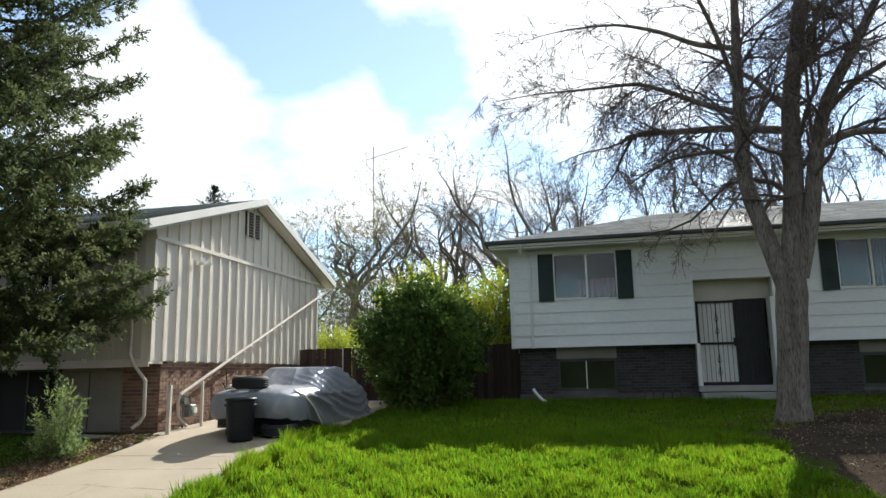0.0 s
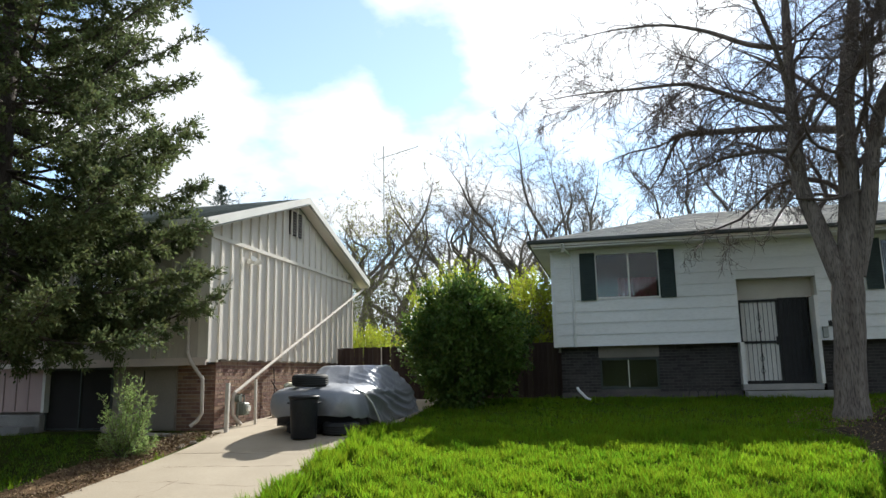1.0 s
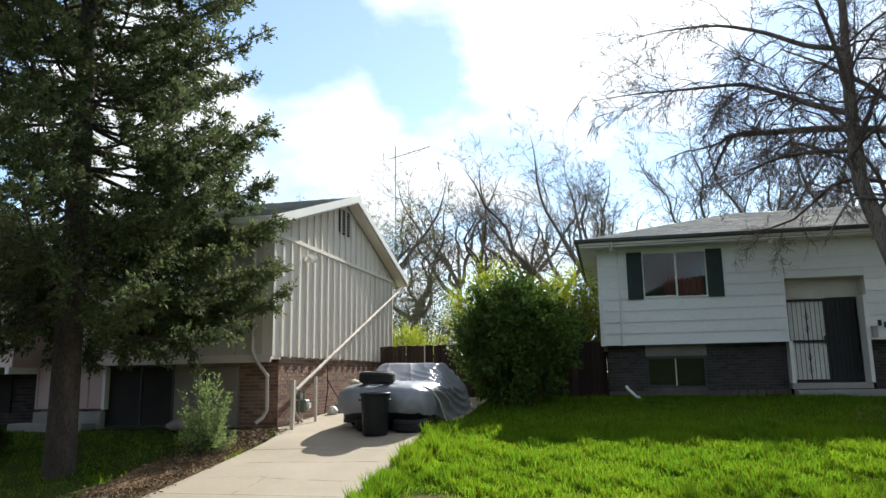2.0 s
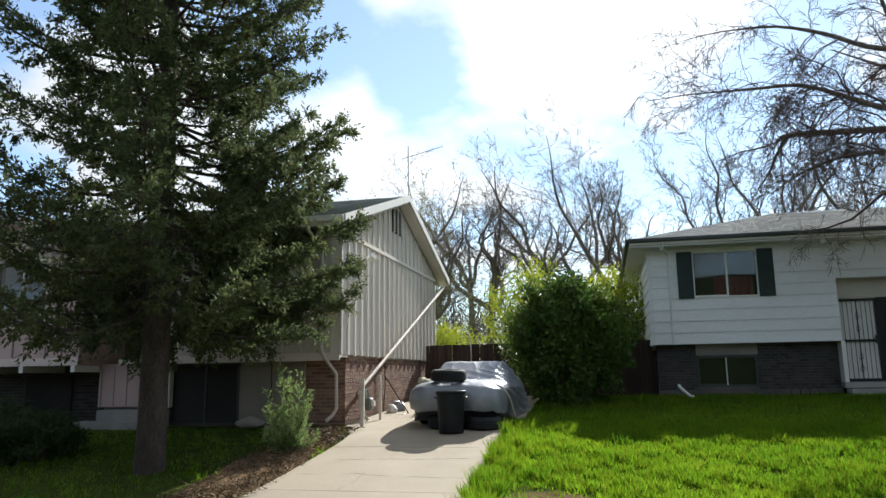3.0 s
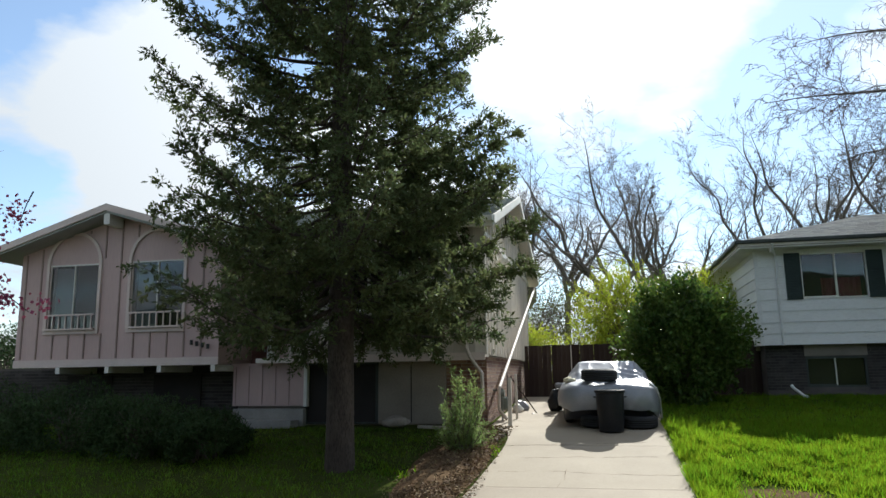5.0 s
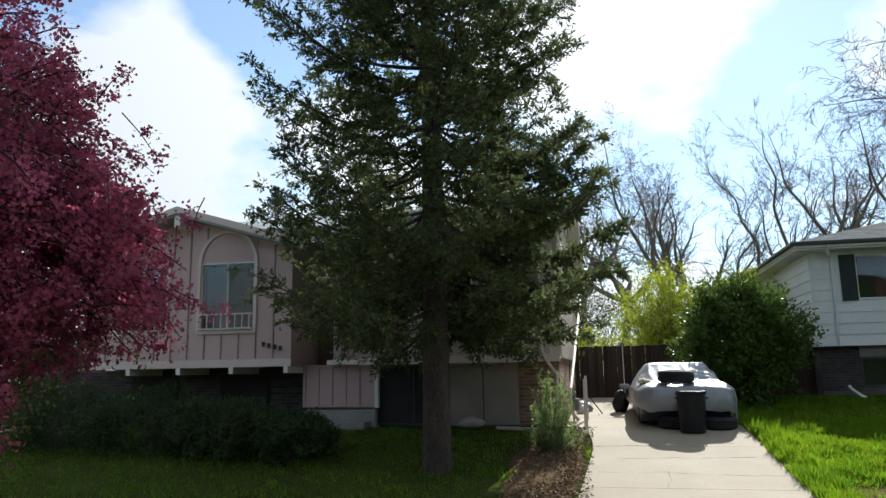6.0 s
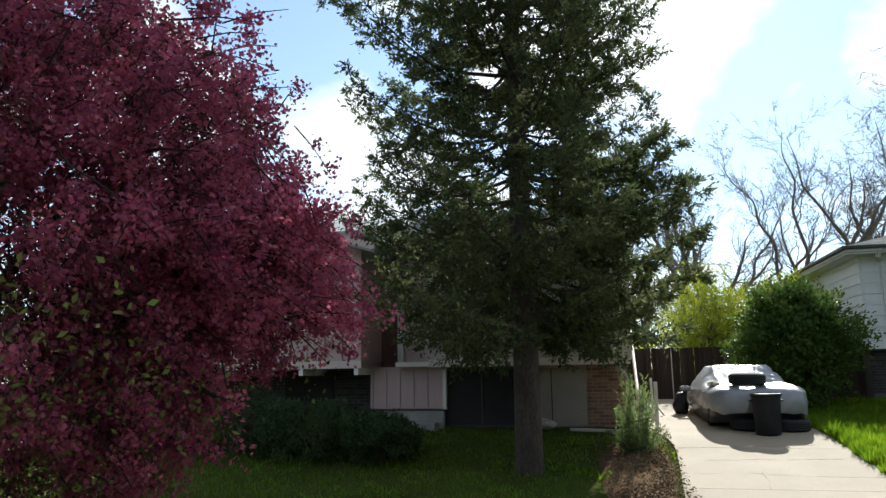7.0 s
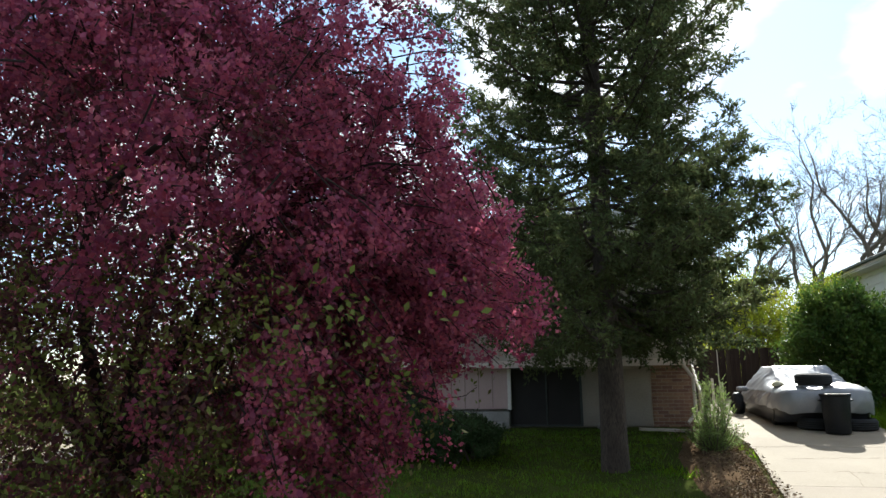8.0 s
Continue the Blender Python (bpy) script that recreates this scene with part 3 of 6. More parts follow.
def holed_wall(name, x0, x1, y0, y1, z0, z1, holes, material, parent, label=""):
    """A wall that faces y, in boxes round its openings (each x0, x1, z0, z1)."""
    bm = bmesh.new()
    xs = sorted({x0, x1, *[h[0] for h in holes], *[h[1] for h in holes]})
    for a, b in zip(xs[:-1], xs[1:]):
        mid = 0.5 * (a + b)
        z = z0
        for h in sorted((h for h in holes if h[0] < mid < h[1]), key=lambda h: h[2]):
            if h[2] > z:
                box(bm, a, b, y0, y1, z, h[2])
            z = h[3]
        if z < z1:
            box(bm, a, b, y0, y1, z, z1)
    bmesh.ops.remove_doubles(bm, verts=bm.verts, dist=0.0005)
    return part(name, bm, material, parent, label)


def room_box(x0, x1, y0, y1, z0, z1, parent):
    """Box behind a window, open towards the pane; dimness is in its dark colour."""
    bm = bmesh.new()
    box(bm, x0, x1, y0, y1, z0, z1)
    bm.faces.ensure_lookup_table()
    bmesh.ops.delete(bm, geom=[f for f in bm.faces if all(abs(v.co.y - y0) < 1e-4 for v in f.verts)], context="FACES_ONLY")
    return part("room", bm, SHADEDARK, parent, "room behind the glass, coloured near black to look dim")


# ---- white house ----
def build_white_house():
    WX0, WX1, WY, WB, ZS, ZT = -1.75, 13.0, 18.07, 26.0, 2.55, 5.02
    house = thing("house", (5.5, 22.0, 1.25), "white lap-sided bi-level house with dark green shutters", "house")
    win_a, win_b = (-0.655, 0.915, 3.72, 4.90), (5.965, 7.53, 3.72, 4.90)
    upper = holed_wall("upper_wall", WX0, WX1, WY, WY + 0.2, ZS, ZT, [win_a, win_b, (2.71, 4.50, 2.55, 4.09)], WHITE, house, "white-painted upper wall")
    # side and back walls
    side = boxed("side_wall", WX0, WX0 + 0.2, WY + 0.2, WB, ZS, ZT, WHITE, house)
    boxed("side_wall", WX1 - 0.2, WX1, WY + 0.2, WB, ZS, ZT, WHITE, house)
    boxed("back_wall", WX0 + 0.2, WX1 - 0.2, WB - 0.2, WB, 1.0, ZT, WHITE, house)
    boxed("floor_slab", WX0 + 0.02, WX1 - 0.02, WY + 0.9, WB - 0.2, ZS - 0.12, ZS - 0.004, CREAM, house)
    # lap boards, each leaning out at its foot
    def laps(y_face, x0, x1, z0, z1, holes, parent):
        z = z0
        while z < z1 - 0.02:
            zt = min(z + 0.292, z1)
            spans = [(x0, x1)]
            for hx0, hx1, hz0, hz1 in holes:
                if hz0 < zt - 0.02 and hz1 > z + 0.02:
                    spans = [s for a, b in spans for s in ((a, min(b, hx0 - 0.06)), (max(a, hx1 + 0.06), b)) if s[1] - s[0] > 0.02]
            for a, b in spans:
                bm = bmesh.new()
                prism(bm, [(y_face - 0.004, zt), (y_face - 0.026, z + 0.002), (y_face - 0.026, z - 0.008), (y_face + 0.004, z - 0.008), (y_face + 0.004, zt)], "x", a, b)
                part("board", bm, WHITE, parent)
            z = zt
    laps(WY, WX0, WX1, ZS, ZT, [(win_a[0] + 0.05, win_a[1] - 0.05, *win_a[2:]), (win_b[0] + 0.05, win_b[1] - 0.05, *win_b[2:]), (2.77, 4.44, 2.0, 4.03)], upper)
    z = ZS
    while z < ZT - 0.02:
        zt = min(z + 0.292, ZT)
        bm = bmesh.new()
        prism(bm, [(WX0 - 0.004, zt), (WX0 - 0.026, z + 0.002), (WX0 - 0.026, z - 0.008), (WX0 + 0.004, z - 0.008), (WX0 + 0.004, zt)], "y", WY - 0.02, WB)
        part("board", bm, WHITE, side)
        z = zt
    boxed("corner_board", WX0 - 0.035, WX0 + 0.06, WY - 0.04, WY - 0.028, ZS - 0.02, ZT, WHITE, house)
    # lower storey of dark brick, set back under the overhang
    LY = WY + 0.3
    lw = (-0.67, 0.78, 1.46, 2.24)
    lower = holed_wall("lower_wall", WX0 + 0.12, WX1 - 0.1, LY, LY + 0.2, 0.9, ZS, [lw, (2.68, 4.6, 1.0, 2.6), (6.34, 7.8, 1.46, 2.24)], DARKMORTAR, house, "dark brick lower wall")
    for a, b, c, d in ((WX0 + 0.12, -0.67, 1.1, ZS), (-0.67, 0.78, 1.1, 1.44), (0.78, 2.66, 1.1, ZS), (4.6, 6.34, 1.1, ZS), (6.34, 7.8, 1.1, 1.44), (7.8, 9.0, 1.1, ZS)):
        brick_wall(lower, "x", LY, a, b, c, d, "bricks", DARKBRICK)
    boxed("side_wall", WX0 + 0.12, WX0 + 0.3, LY + 0.2, WB - 0.2, 0.9, ZS, DARKMORTAR, house)
    boxed("footing_ledge", WX0 + 0.1, 2.70, LY - 0.05, LY - 0.014, 1.0, 1.38, DARKMORTAR, house, "dark stained concrete footing ledge")
    boxed("lintel_panel", -0.69, 0.80, LY - 0.03, LY - 0.014, 2.26, ZS - 0.005, PANELGREY, house, "dull tan panel over the lower window")
    boxed("lintel_panel", 6.32, 7.82, LY - 0.03, LY - 0.014, 2.26, ZS - 0.005, PANELGREY, house, "dull tan panel over the lower window")
    window_sash(house, lw[0] + 0.05, lw[1] - 0.05, LY + 0.04, lw[2] + 0.05, lw[3] - 0.05, 0.04, GUTTER, "dim basement window with a pale mullion", m=0.012)
    window_sash(house, 6.39, 7.75, LY + 0.04, 1.51, 2.19, 7.0, GUTTER, "dim basement window with a pale mullion", m=0.012)
    # upper windows with shutters
    window_sash(house, win_a[0] + 0.03, win_a[1] - 0.03, WY + 0.0, win_a[2] + 0.03, win_a[3] - 0.03, 0.17, TRIM, "white sliding window with dark curtains", (-0.1, 0.86, 3.7, 4.28, REDCLOTH), w=0.03)
    window_sash(house, win_b[0] + 0.03, win_b[1] - 0.03, WY + 0.0, win_b[2] + 0.03, win_b[3] - 0.03, 6.7, TRIM, "white sliding window with grey curtains", (6.72, 7.4, 3.7, 4.9, CURTAIN), w=0.03)
    for x0, x1 in ((-1.04, -0.655), (0.915, 1.30), (5.60, 5.965), (7.53, 7.9)):
        sh = boxed("shutter", x0, x1, WY - 0.06, WY - 0.03, 3.70, 4.92, GREENTRIM, house, "dark green louvred shutter")
        for i in range(16):
            zz = 3.79 + i * 0.065
            bm = bmesh.new()
            prism(bm, [(WY - 0.062, zz), (WY - 0.074, zz), (WY - 0.062, zz + 0.05)], "x", x0 + 0.05, x1 - 0.05)
            part("slat", bm, GREENTRIM, sh)
    # recessed entry
    PY = WY + 0.46
    bm = bmesh.new()
    box(bm, 2.6, 4.6, PY, PY + 0.1, 3.62, 4.25)
    box(bm, 2.62, 2.71, WY + 0.2, PY, 2.55, 4.2); box(bm, 4.50, 4.59, WY + 0.2, PY, 2.55, 4.2)
    box(bm, 2.71, 4.50, WY + 0.2, PY, 4.09, 4.2)
    part("porch_lining", bm, CREAM, house, "cream lining of the recessed entry")
    for a, b in ((2.685, 2.775), (4.42, 4.50)):
        boxed("door_jamb", a, b, PY - 0.48, PY - 0.001, 1.54, 3.62 if a > 4 else 2.55, TRIM, house, "white door jamb")
    door = boxed("security_door", 2.78, 3.70, PY + 0.03, PY + 0.07, 1.54, 3.62, TRIM, house, "white panel door behind a barred security gate")
    bm = bmesh.new()
    for c in ((2.78, 2.83, 1.54, 3.60), (3.65, 3.70, 1.54, 3.60), (2.83, 3.65, 3.54, 3.60), (2.83, 3.65, 1.54, 1.62), (2.83, 3.65, 2.52, 2.58)):
        box(bm, c[0], c[1], PY - 0.02, PY + 0.02, c[2], c[3])
    part("gate_frame", bm, BLACKMETAL, door, "black gate frame")
    for i in range(7):
        x = 2.93 + i * 0.105
        w = 0.011 if i == 3 else 0.005
        boxed("bar", x - w, x + w, PY - 0.008, PY + 0.008, 1.62, 3.54, BLACKMETAL, door)
    for zz in (1.8, 1.95, 2.1, 2.25, 2.8, 2.95, 3.1, 3.25):
        bm = bmesh.new()
        bmesh.ops.create_icosphere(bm, subdivisions=1, radius=0.026, matrix=pose(3.245, PY, zz))
        part("rosette", bm, BLACKMETAL, door)
    for zz in (1.88, 2.18, 2.88, 3.18):
        for sx in (-1, 1):
            pts = [(3.245 + sx * (0.012 + 0.034 * math.sin(k * 0.45)) , PY, zz - 0.09 + 0.018 * k) for k in range(8)]
            part("scroll", tube_bm(pts, 0.006, 5), BLACKMETAL, door)
    boxed("lock_box", 3.60, 3.70, PY - 0.05, PY - 0.02, 2.48, 2.68, BLACKMETAL, door)
    sd = boxed("side_door", 3.71, 4.37, PY, PY + 0.04, 1.54, 3.60, SCREEN, house, "dark mesh-screened door leaf")
    bm = bmesh.new()
    for c in ((3.71, 3.76, 1.54, 3.62), (4.32, 4.37, 1.54, 3.62), (3.76, 4.32, 3.56, 3.62), (3.76, 4.32, 1.54, 1.62)):
        box(bm, c[0], c[1], PY - 0.03, PY - 0.002, c[2], c[3])
    part("gate_frame", bm, BLACKMETAL, sd)
    for i in range(5):
        x = 3.84 + i * 0.1
        boxed("bar", x - 0.007, x + 0.007, PY - 0.02, PY - 0.004, 1.62, 3.56, BLACKMETAL, sd)
    boxed("threshold", 2.68, 4.46, WY + 0.02, PY + 0.1, 1.40, 1.54, STOOP, house, "worn concrete threshold", 0.01)
    boxed("step", 2.70, 4.62, WY - 0.42, WY + 0.015, 1.0, 1.385, STOOP, house, "low concrete entry step", 0.012)
    mb = boxed("mailbox", 4.53, 4.645, WY - 0.11, WY - 0.03, 2.60, 2.84, GREYMETAL, house, "small grey wall mailbox", 0.008)
    boxed("lid", 4.525, 4.65, WY - 0.125, WY - 0.03, 2.842, 2.858, GREYMETAL, mb)
    for i in range(4):
        boxed("house_number", 4.68 + i * 0.13, 4.76 + i * 0.13, WY - 0.04, WY - 0.03, 2.86 - 0.045 * i, 3.0 - 0.045 * i, BLACKMETAL, house, "dark plaque bar")
    # eaves and hip roof
    EX0, EX1, EY0, EY1, EZ, RZ = -2.22, 13.5, 17.5, 26.6, 5.22, 6.62
    ry = 0.5 * (EY0 + EY1)
    run = ry - EY0
    bm = bmesh.new()
    box(bm, EX0 + 0.02, EX1, EY0 + 0.02, EY1, ZT, ZT + 0.03)
    part("soffit", bm, TRIM, house, "white boxed soffit")
    bm = bmesh.new()
    c = [(EX0, EY0, EZ), (EX1, EY0, EZ), (EX1 - run, ry, RZ), (EX0 + run, ry, RZ), (EX0, EY1, EZ), (EX1, EY1, EZ)]
    tops = [bm.verts.new(v) for v in c]
    low = [bm.verts.new((v[0], v[1], ZT + 0.05)) for v in (c[0], c[1], c[5], c[4])]
    for f in ((0, 1, 2, 3), (0, 3, 4), (1, 5, 2), (4, 3, 2, 5)):
        bm.faces.new([tops[i] for i in f])
    bm.faces.new(low)
    for (a, b), (p, q) in (((0, 1), (0, 1)), ((1, 5), (1, 2)), ((5, 4), (2, 3)), ((4, 0), (3, 0))):
        bm.faces.new((tops[a], tops[b], low[q], low[p]))
    roof = part("roof", bm, SHINGLE, house, "weathered tan-grey shingled hip roof")
    shingles("shingles", [c[0], c[1], c[2], c[3]], 34, 0.32, SHINGLE, roof, 3)
    shingles("shingles", [c[4], c[0], c[3], c[3]], 34, 0.32, SHINGLE, roof, 4)
    boxed("gutter", EX0 - 0.02, EX1, EY0 - 0.1, EY0 - 0.004, EZ - 0.085, EZ + 0.01, GUTTER, house, "dark metal eave gutter", 0.015)
    boxed("gutter", EX0 - 0.1, EX0 - 0.004, EY0 - 0.1, EY1, EZ - 0.085, EZ + 0.01, GUTTER, house, "dark metal eave gutter", 0.015)
    pipe("downspout", [(-1.42, EY0 - 0.05, EZ - 0.1), (-1.4, EY0 + 0.05, EZ - 0.25), (-1.24, WY - 0.06, ZT - 0.15), (-1.24, WY - 0.06, ZS - 0.02)], 0.034, WHITE, house, "white downspout")
    for x in (-1.42, 2.4):
        boxed("eave_lamp", x - 0.05, x + 0.05, EY0 + 0.1, EY0 + 0.22, ZT - 0.1, ZT - 0.002, TRIM, house, "small white eave lamp")


build_white_house()


# ---- pink and tan house ----
def build_pink_house():
    GX, FY, BY, ZS, ZT = -8.06, 12.1, 20.35, 2.30, 4.72
    house = thing("house", (-13.5, 16.0, 0.95), "pink and tan bi-level house with board-and-batten siding", "house")
    RIDGE_Y, RIDGE_Z, EAVE_Z = 16.17, 6.44, 4.93
    EF, EB, EX = 11.42, 20.95, -7.71

    def under(y):
        """Height of the roof's underside over the gable."""
        if y < RIDGE_Y:
            return EAVE_Z - 0.18 + (y - EF) * (RIDGE_Z - EAVE_Z + 0.02) / (RIDGE_Y - EF)
        return EAVE_Z - 0.26 + (EB - y) * (RIDGE_Z - EAVE_Z + 0.10) / (EB - RIDGE_Y)

    LX0, LX1, LY = -18.65, -13.65, 11.70      # street-facing wing
    # gable end
    bm = bmesh.new()
    prism(bm, [(FY, ZS), (BY, ZS), (BY, under(BY)), (RIDGE_Y, under(RIDGE_Y)), (FY, under(FY))], "x", GX - 0.2, GX)
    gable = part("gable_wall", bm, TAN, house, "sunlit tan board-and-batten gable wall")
    rng = random.Random(4)
    y = FY - 0.03
    while y < BY - 0.03:
        top = under(y + 0.03)
        for a, b in ((ZS - 0.01 - rng.uniform(0, 0.02), 4.70), (4.80, top - 0.03)):
            if b - a > 0.05:
                bm = bmesh.new()
                lean = rng.uniform(-0.006, 0.006)
                prism(bm, [(y, a), (y + 0.052, a), (y + 0.052 + lean, b), (y + lean, b)], "x", GX + 0.001, GX + 0.042)
                part("batten", bm, BATTEN, gable)
        y += 0.408 + rng.uniform(-0.012, 0.012)
    boxed("band", GX + 0.001, GX + 0.055, FY, BY, 4.71, 4.79, BATTEN, gable, "horizontal trim band")
    # boarded underside of the overhanging rake
    for y0, y1 in ((EF + 0.01, RIDGE_Y), (RIDGE_Y, EB - 0.01)):
        bm = bmesh.new()
        prism(bm, [(y0, under(y0) - 0.004), (y1, under(y1) - 0.004), (y1, under(y1) - 0.022), (y0, under(y0) - 0.022)], "x", GX + 0.05, EX - 0.03)
        part("rake_soffit", bm, TAN, house, "tan boarded underside of the rake")
    # louvred gable vent; the shade behind its slats is a near-black backing
    vent = boxed("gable_vent", GX + 0.002, GX + 0.05, 15.72, 16.42, 5.45, 6.06, SHADEDARK, house, "slatted gable vent, its backing coloured dark for shade")
    for y0 in (15.72, 16.05, 16.375):
        boxed("vent_frame", GX + 0.03, GX + 0.075, y0, y0 + 0.045, 5.42, 6.09, TAN, vent)
    for i in range(8):
        zz = 5.47 + i * 0.072
        bm = bmesh.new()
        prism(bm, [(GX + 0.052, zz + 0.028), (GX + 0.072, zz), (GX + 0.076, zz + 0.008), (GX + 0.056, zz + 0.036)], "y", 15.73, 16.41)
        part("slat", bm, PANELGREY, vent)
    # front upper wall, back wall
    # wall and battens take the tan darkened for shade
    front = holed_wall("front_wall", -12.25, GX - 0.2, FY, FY + 0.2, ZS, ZT + 0.16, [(-11.2, -9.8, 3.2, 4.3)], SHADETAN, house, "tan front wall, its colour darkened for shade")
    window_sash(house, -11.15, -9.85, FY + 0.05, 3.25, 4.25, -10.5, TRIM, "dim bedroom window behind the conifer")
    x = -12.2
    while x < GX - 0.1:
        if not -11.3 < x < -9.7:
            boxed("batten", x, x + 0.05, FY - 0.03, FY - 0.001, ZS, ZT, SHADETAN, front)
        x += 0.41
    boxed("skirt_board", -12.25, GX, FY - 0.035, FY + 0.0, ZS - 0.12, ZS + 0.03, CASING, house, "pale skirt board")
    boxed("back_wall", -18.6, GX - 0.2, BY - 0.2, BY, 0.9, ZT, TAN, house)
    boxed("floor_slab", -13.0, GX - 0.36, FY + 0.01, BY - 0.25, ZS - 0.1, ZS - 0.004, TAN, house)
    boxed("overhang_soffit", GX - 0.355, GX - 0.005, FY + 0.005, 12.54, ZS - 0.06, ZS - 0.004, TAN, house)
    # lower brick storey
    BXL = GX - 0.06
    low_side = boxed("brick_wall", BXL - 0.25, BXL, 12.76, 20.1, 0.7, ZS - 0.005, MORTAR, house, "red-brown brick lower wall")
    brick_wall(low_side, "y", BXL, 12.55, 20.1, 0.86, ZS - 0.005, "bricks", BRICK, 12.5, 16.2, BRICKJ)
    low_front = boxed("lower_front", -12.25, BXL, 12.56, 12.756, 0.7, ZS - 0.11, MORTAR, house, "shaded lower front wall")
    brick_wall(low_front, "x", 12.56, -8.95, BXL, 0.8, ZS - 0.1, "bricks", BRICKJ)
    boxed("infill_panel", -10.40, -8.97, 12.50, 12.555, 0.92, 2.12, PANELGREY, house, "grey boarded-up lower window panel")
    boxed("panel_joint", -9.70, -9.68, 12.494, 12.50, 0.95, 2.1, SHADEDARK, house)
    # a flat sheet whose near-black colour replaces an unlit interior
    op = boxed("lower_window", -11.98, -10.46, 12.53, 12.555, 0.95, 2.14, SHADEDARK, house, "lower window, wide and low, a sheet coloured dark as unlit")
    for p, q, c, e in ((-12.03, -11.98, 0.92, 2.18), (-10.46, -10.41, 0.92, 2.18), (-11.98, -10.46, 0.92, 0.95), (-11.98, -10.46, 2.14, 2.18), (-11.20, -11.17, 0.95, 2.14)):
        boxed("window_frame", p, q, 12.50, 12.552, c, e, GUTTER, op)
    # main roof, ridge along x
    bm = bmesh.new()
    prism(bm, [(EF, EAVE_Z), (RIDGE_Y, RIDGE_Z), (EB, EAVE_Z - 0.08), (EB, EAVE_Z - 0.26), (RIDGE_Y, RIDGE_Z - 0.16), (EF, EAVE_Z - 0.18)], "x", -13.2, EX - 0.03)
    roof = part("main_roof", bm, SHINGLEG, house, "grey-green shingled main roof")
    zc = EAVE_Z + (13.4 - EF) * (RIDGE_Z - EAVE_Z) / (RIDGE_Y - EF)
    bm = bmesh.new()
    prism(bm, [(13.4, zc), (RIDGE_Y, RIDGE_Z), (EB, EAVE_Z - 0.08), (EB, EAVE_Z - 0.26), (RIDGE_Y, RIDGE_Z - 0.16), (13.4, zc - 0.18)], "x", -19.4, -13.2)
    part("main_roof", bm, SHINGLEG, house, "grey-green shingled main roof")
    shingles("shingles", [(-13.2, EF, EAVE_Z), (EX - 0.03, EF, EAVE_Z), (EX - 0.03, RIDGE_Y, RIDGE_Z), (-13.2, RIDGE_Y, RIDGE_Z)], 34, 0.32, SHINGLEG, roof, 8)
    bm = bmesh.new()
    prism(bm, [(EF - 0.03, EAVE_Z + 0.02), (RIDGE_Y, RIDGE_Z + 0.03), (RIDGE_Y, RIDGE_Z - 0.14), (EF - 0.03, EAVE_Z - 0.16)], "x", EX - 0.029, EX + 0.01)
    part("rake_board", bm, TRIM, house, "white rake board")
    bm = bmesh.new()
    prism(bm, [(RIDGE_Y, RIDGE_Z + 0.03), (EB, EAVE_Z - 0.06), (EB, EAVE_Z - 0.24), (RIDGE_Y, RIDGE_Z - 0.14)], "x", EX - 0.0285, EX + 0.0095)
    part("rake_board", bm, TRIM, house, "white rake board")
    boxed("fascia", -13.1, EX - 0.03, EF - 0.03, EF - 0.002, EAVE_Z - 0.19, EAVE_Z + 0.005, TRIM, house, "pale eave fascia")
    boxed("gutter", -13.0, EX - 0.02, EF - 0.13, EF - 0.032, EAVE_Z - 0.12, EAVE_Z, TRIM, house, "pale eave gutter", 0.012)
    # downspouts
    pipe("downspout", [(-8.5, EF - 0.08, EAVE_Z - 0.1), (-8.5, EF + 0.05, EAVE_Z - 0.25), (-8.42, FY - 0.09, EAVE_Z - 0.5), (-8.42, FY - 0.09, 2.42), (-8.36, FY - 0.06, 2.24), (-8.14, FY + 0.02, 1.92), (-8.13, FY + 0.02, 1.25), (-8.2, FY - 0.02, 1.12), (-8.3, FY - 0.1, 1.02)], 0.036, DOWNPIPE, house, "tan downspout with bends")
    pipe("long_downspout", [(EX - 0.12, 20.72, 4.6), (EX - 0.1, 20.4, 4.5), (GX + 0.14, 12.98, 1.62), (GX + 0.13, 12.93, 1.52), (GX + 0.13, 12.95, 1.18), (GX + 0.2, 13.02, 1.06), (GX + 0.27, 13.06, 0.98)], 0.036, DOWNPIPE, house, "long slanting white downspout")
    # flood lamp on the gable
    lamp = boxed("flood_lamp", GX + 0.042, GX + 0.09, 13.52, 13.64, 4.38, 4.48, TRIM, house, "twin-head outdoor flood lamp")
    for dy in (-0.12, 0.12):
        bm = bmesh.new()
        bmesh.ops.create_cone(bm, cap_ends=True, segments=12, radius1=0.04, radius2=0.075, depth=0.16, matrix=pose(GX + 0.2, 13.58 + dy, 4.42, 0, 60, 30 * (1 if dy > 0 else -1)))
        part("lamp_head", bm, TRIM, lamp)
    # street-facing wing with arched windows
    AX, AZ = 0.5 * (LX0 + LX1), 5.64
    slope = 0.302
    def arch(x0, x1, z0, spring, rise, n=14):
        cx, hw = 0.5 * (x0 + x1), 0.5 * (x1 - x0)
        return [(x0, z0), (x1, z0)] + [(cx + hw * math.cos(math.pi * i / n), spring + rise * math.sin(math.pi * i / n)) for i in range(n + 1)]
    bm = bmesh.new()
    wz = AZ - 0.17
    xs = [LX0, -17.88, -16.62, -15.80, -14.52, LX1]
    wins = ((-17.88, -16.62), (-15.80, -14.52))
    def top_at(x):
        return wz - abs(x - AX) * slope
    def col(x0, x1, za, zb0, zb1):
        pts = [(x0, za), (x1, za), (x1, zb1), (x0, zb0)]
        prism(bm, pts, "y", LY, LY + 0.2)
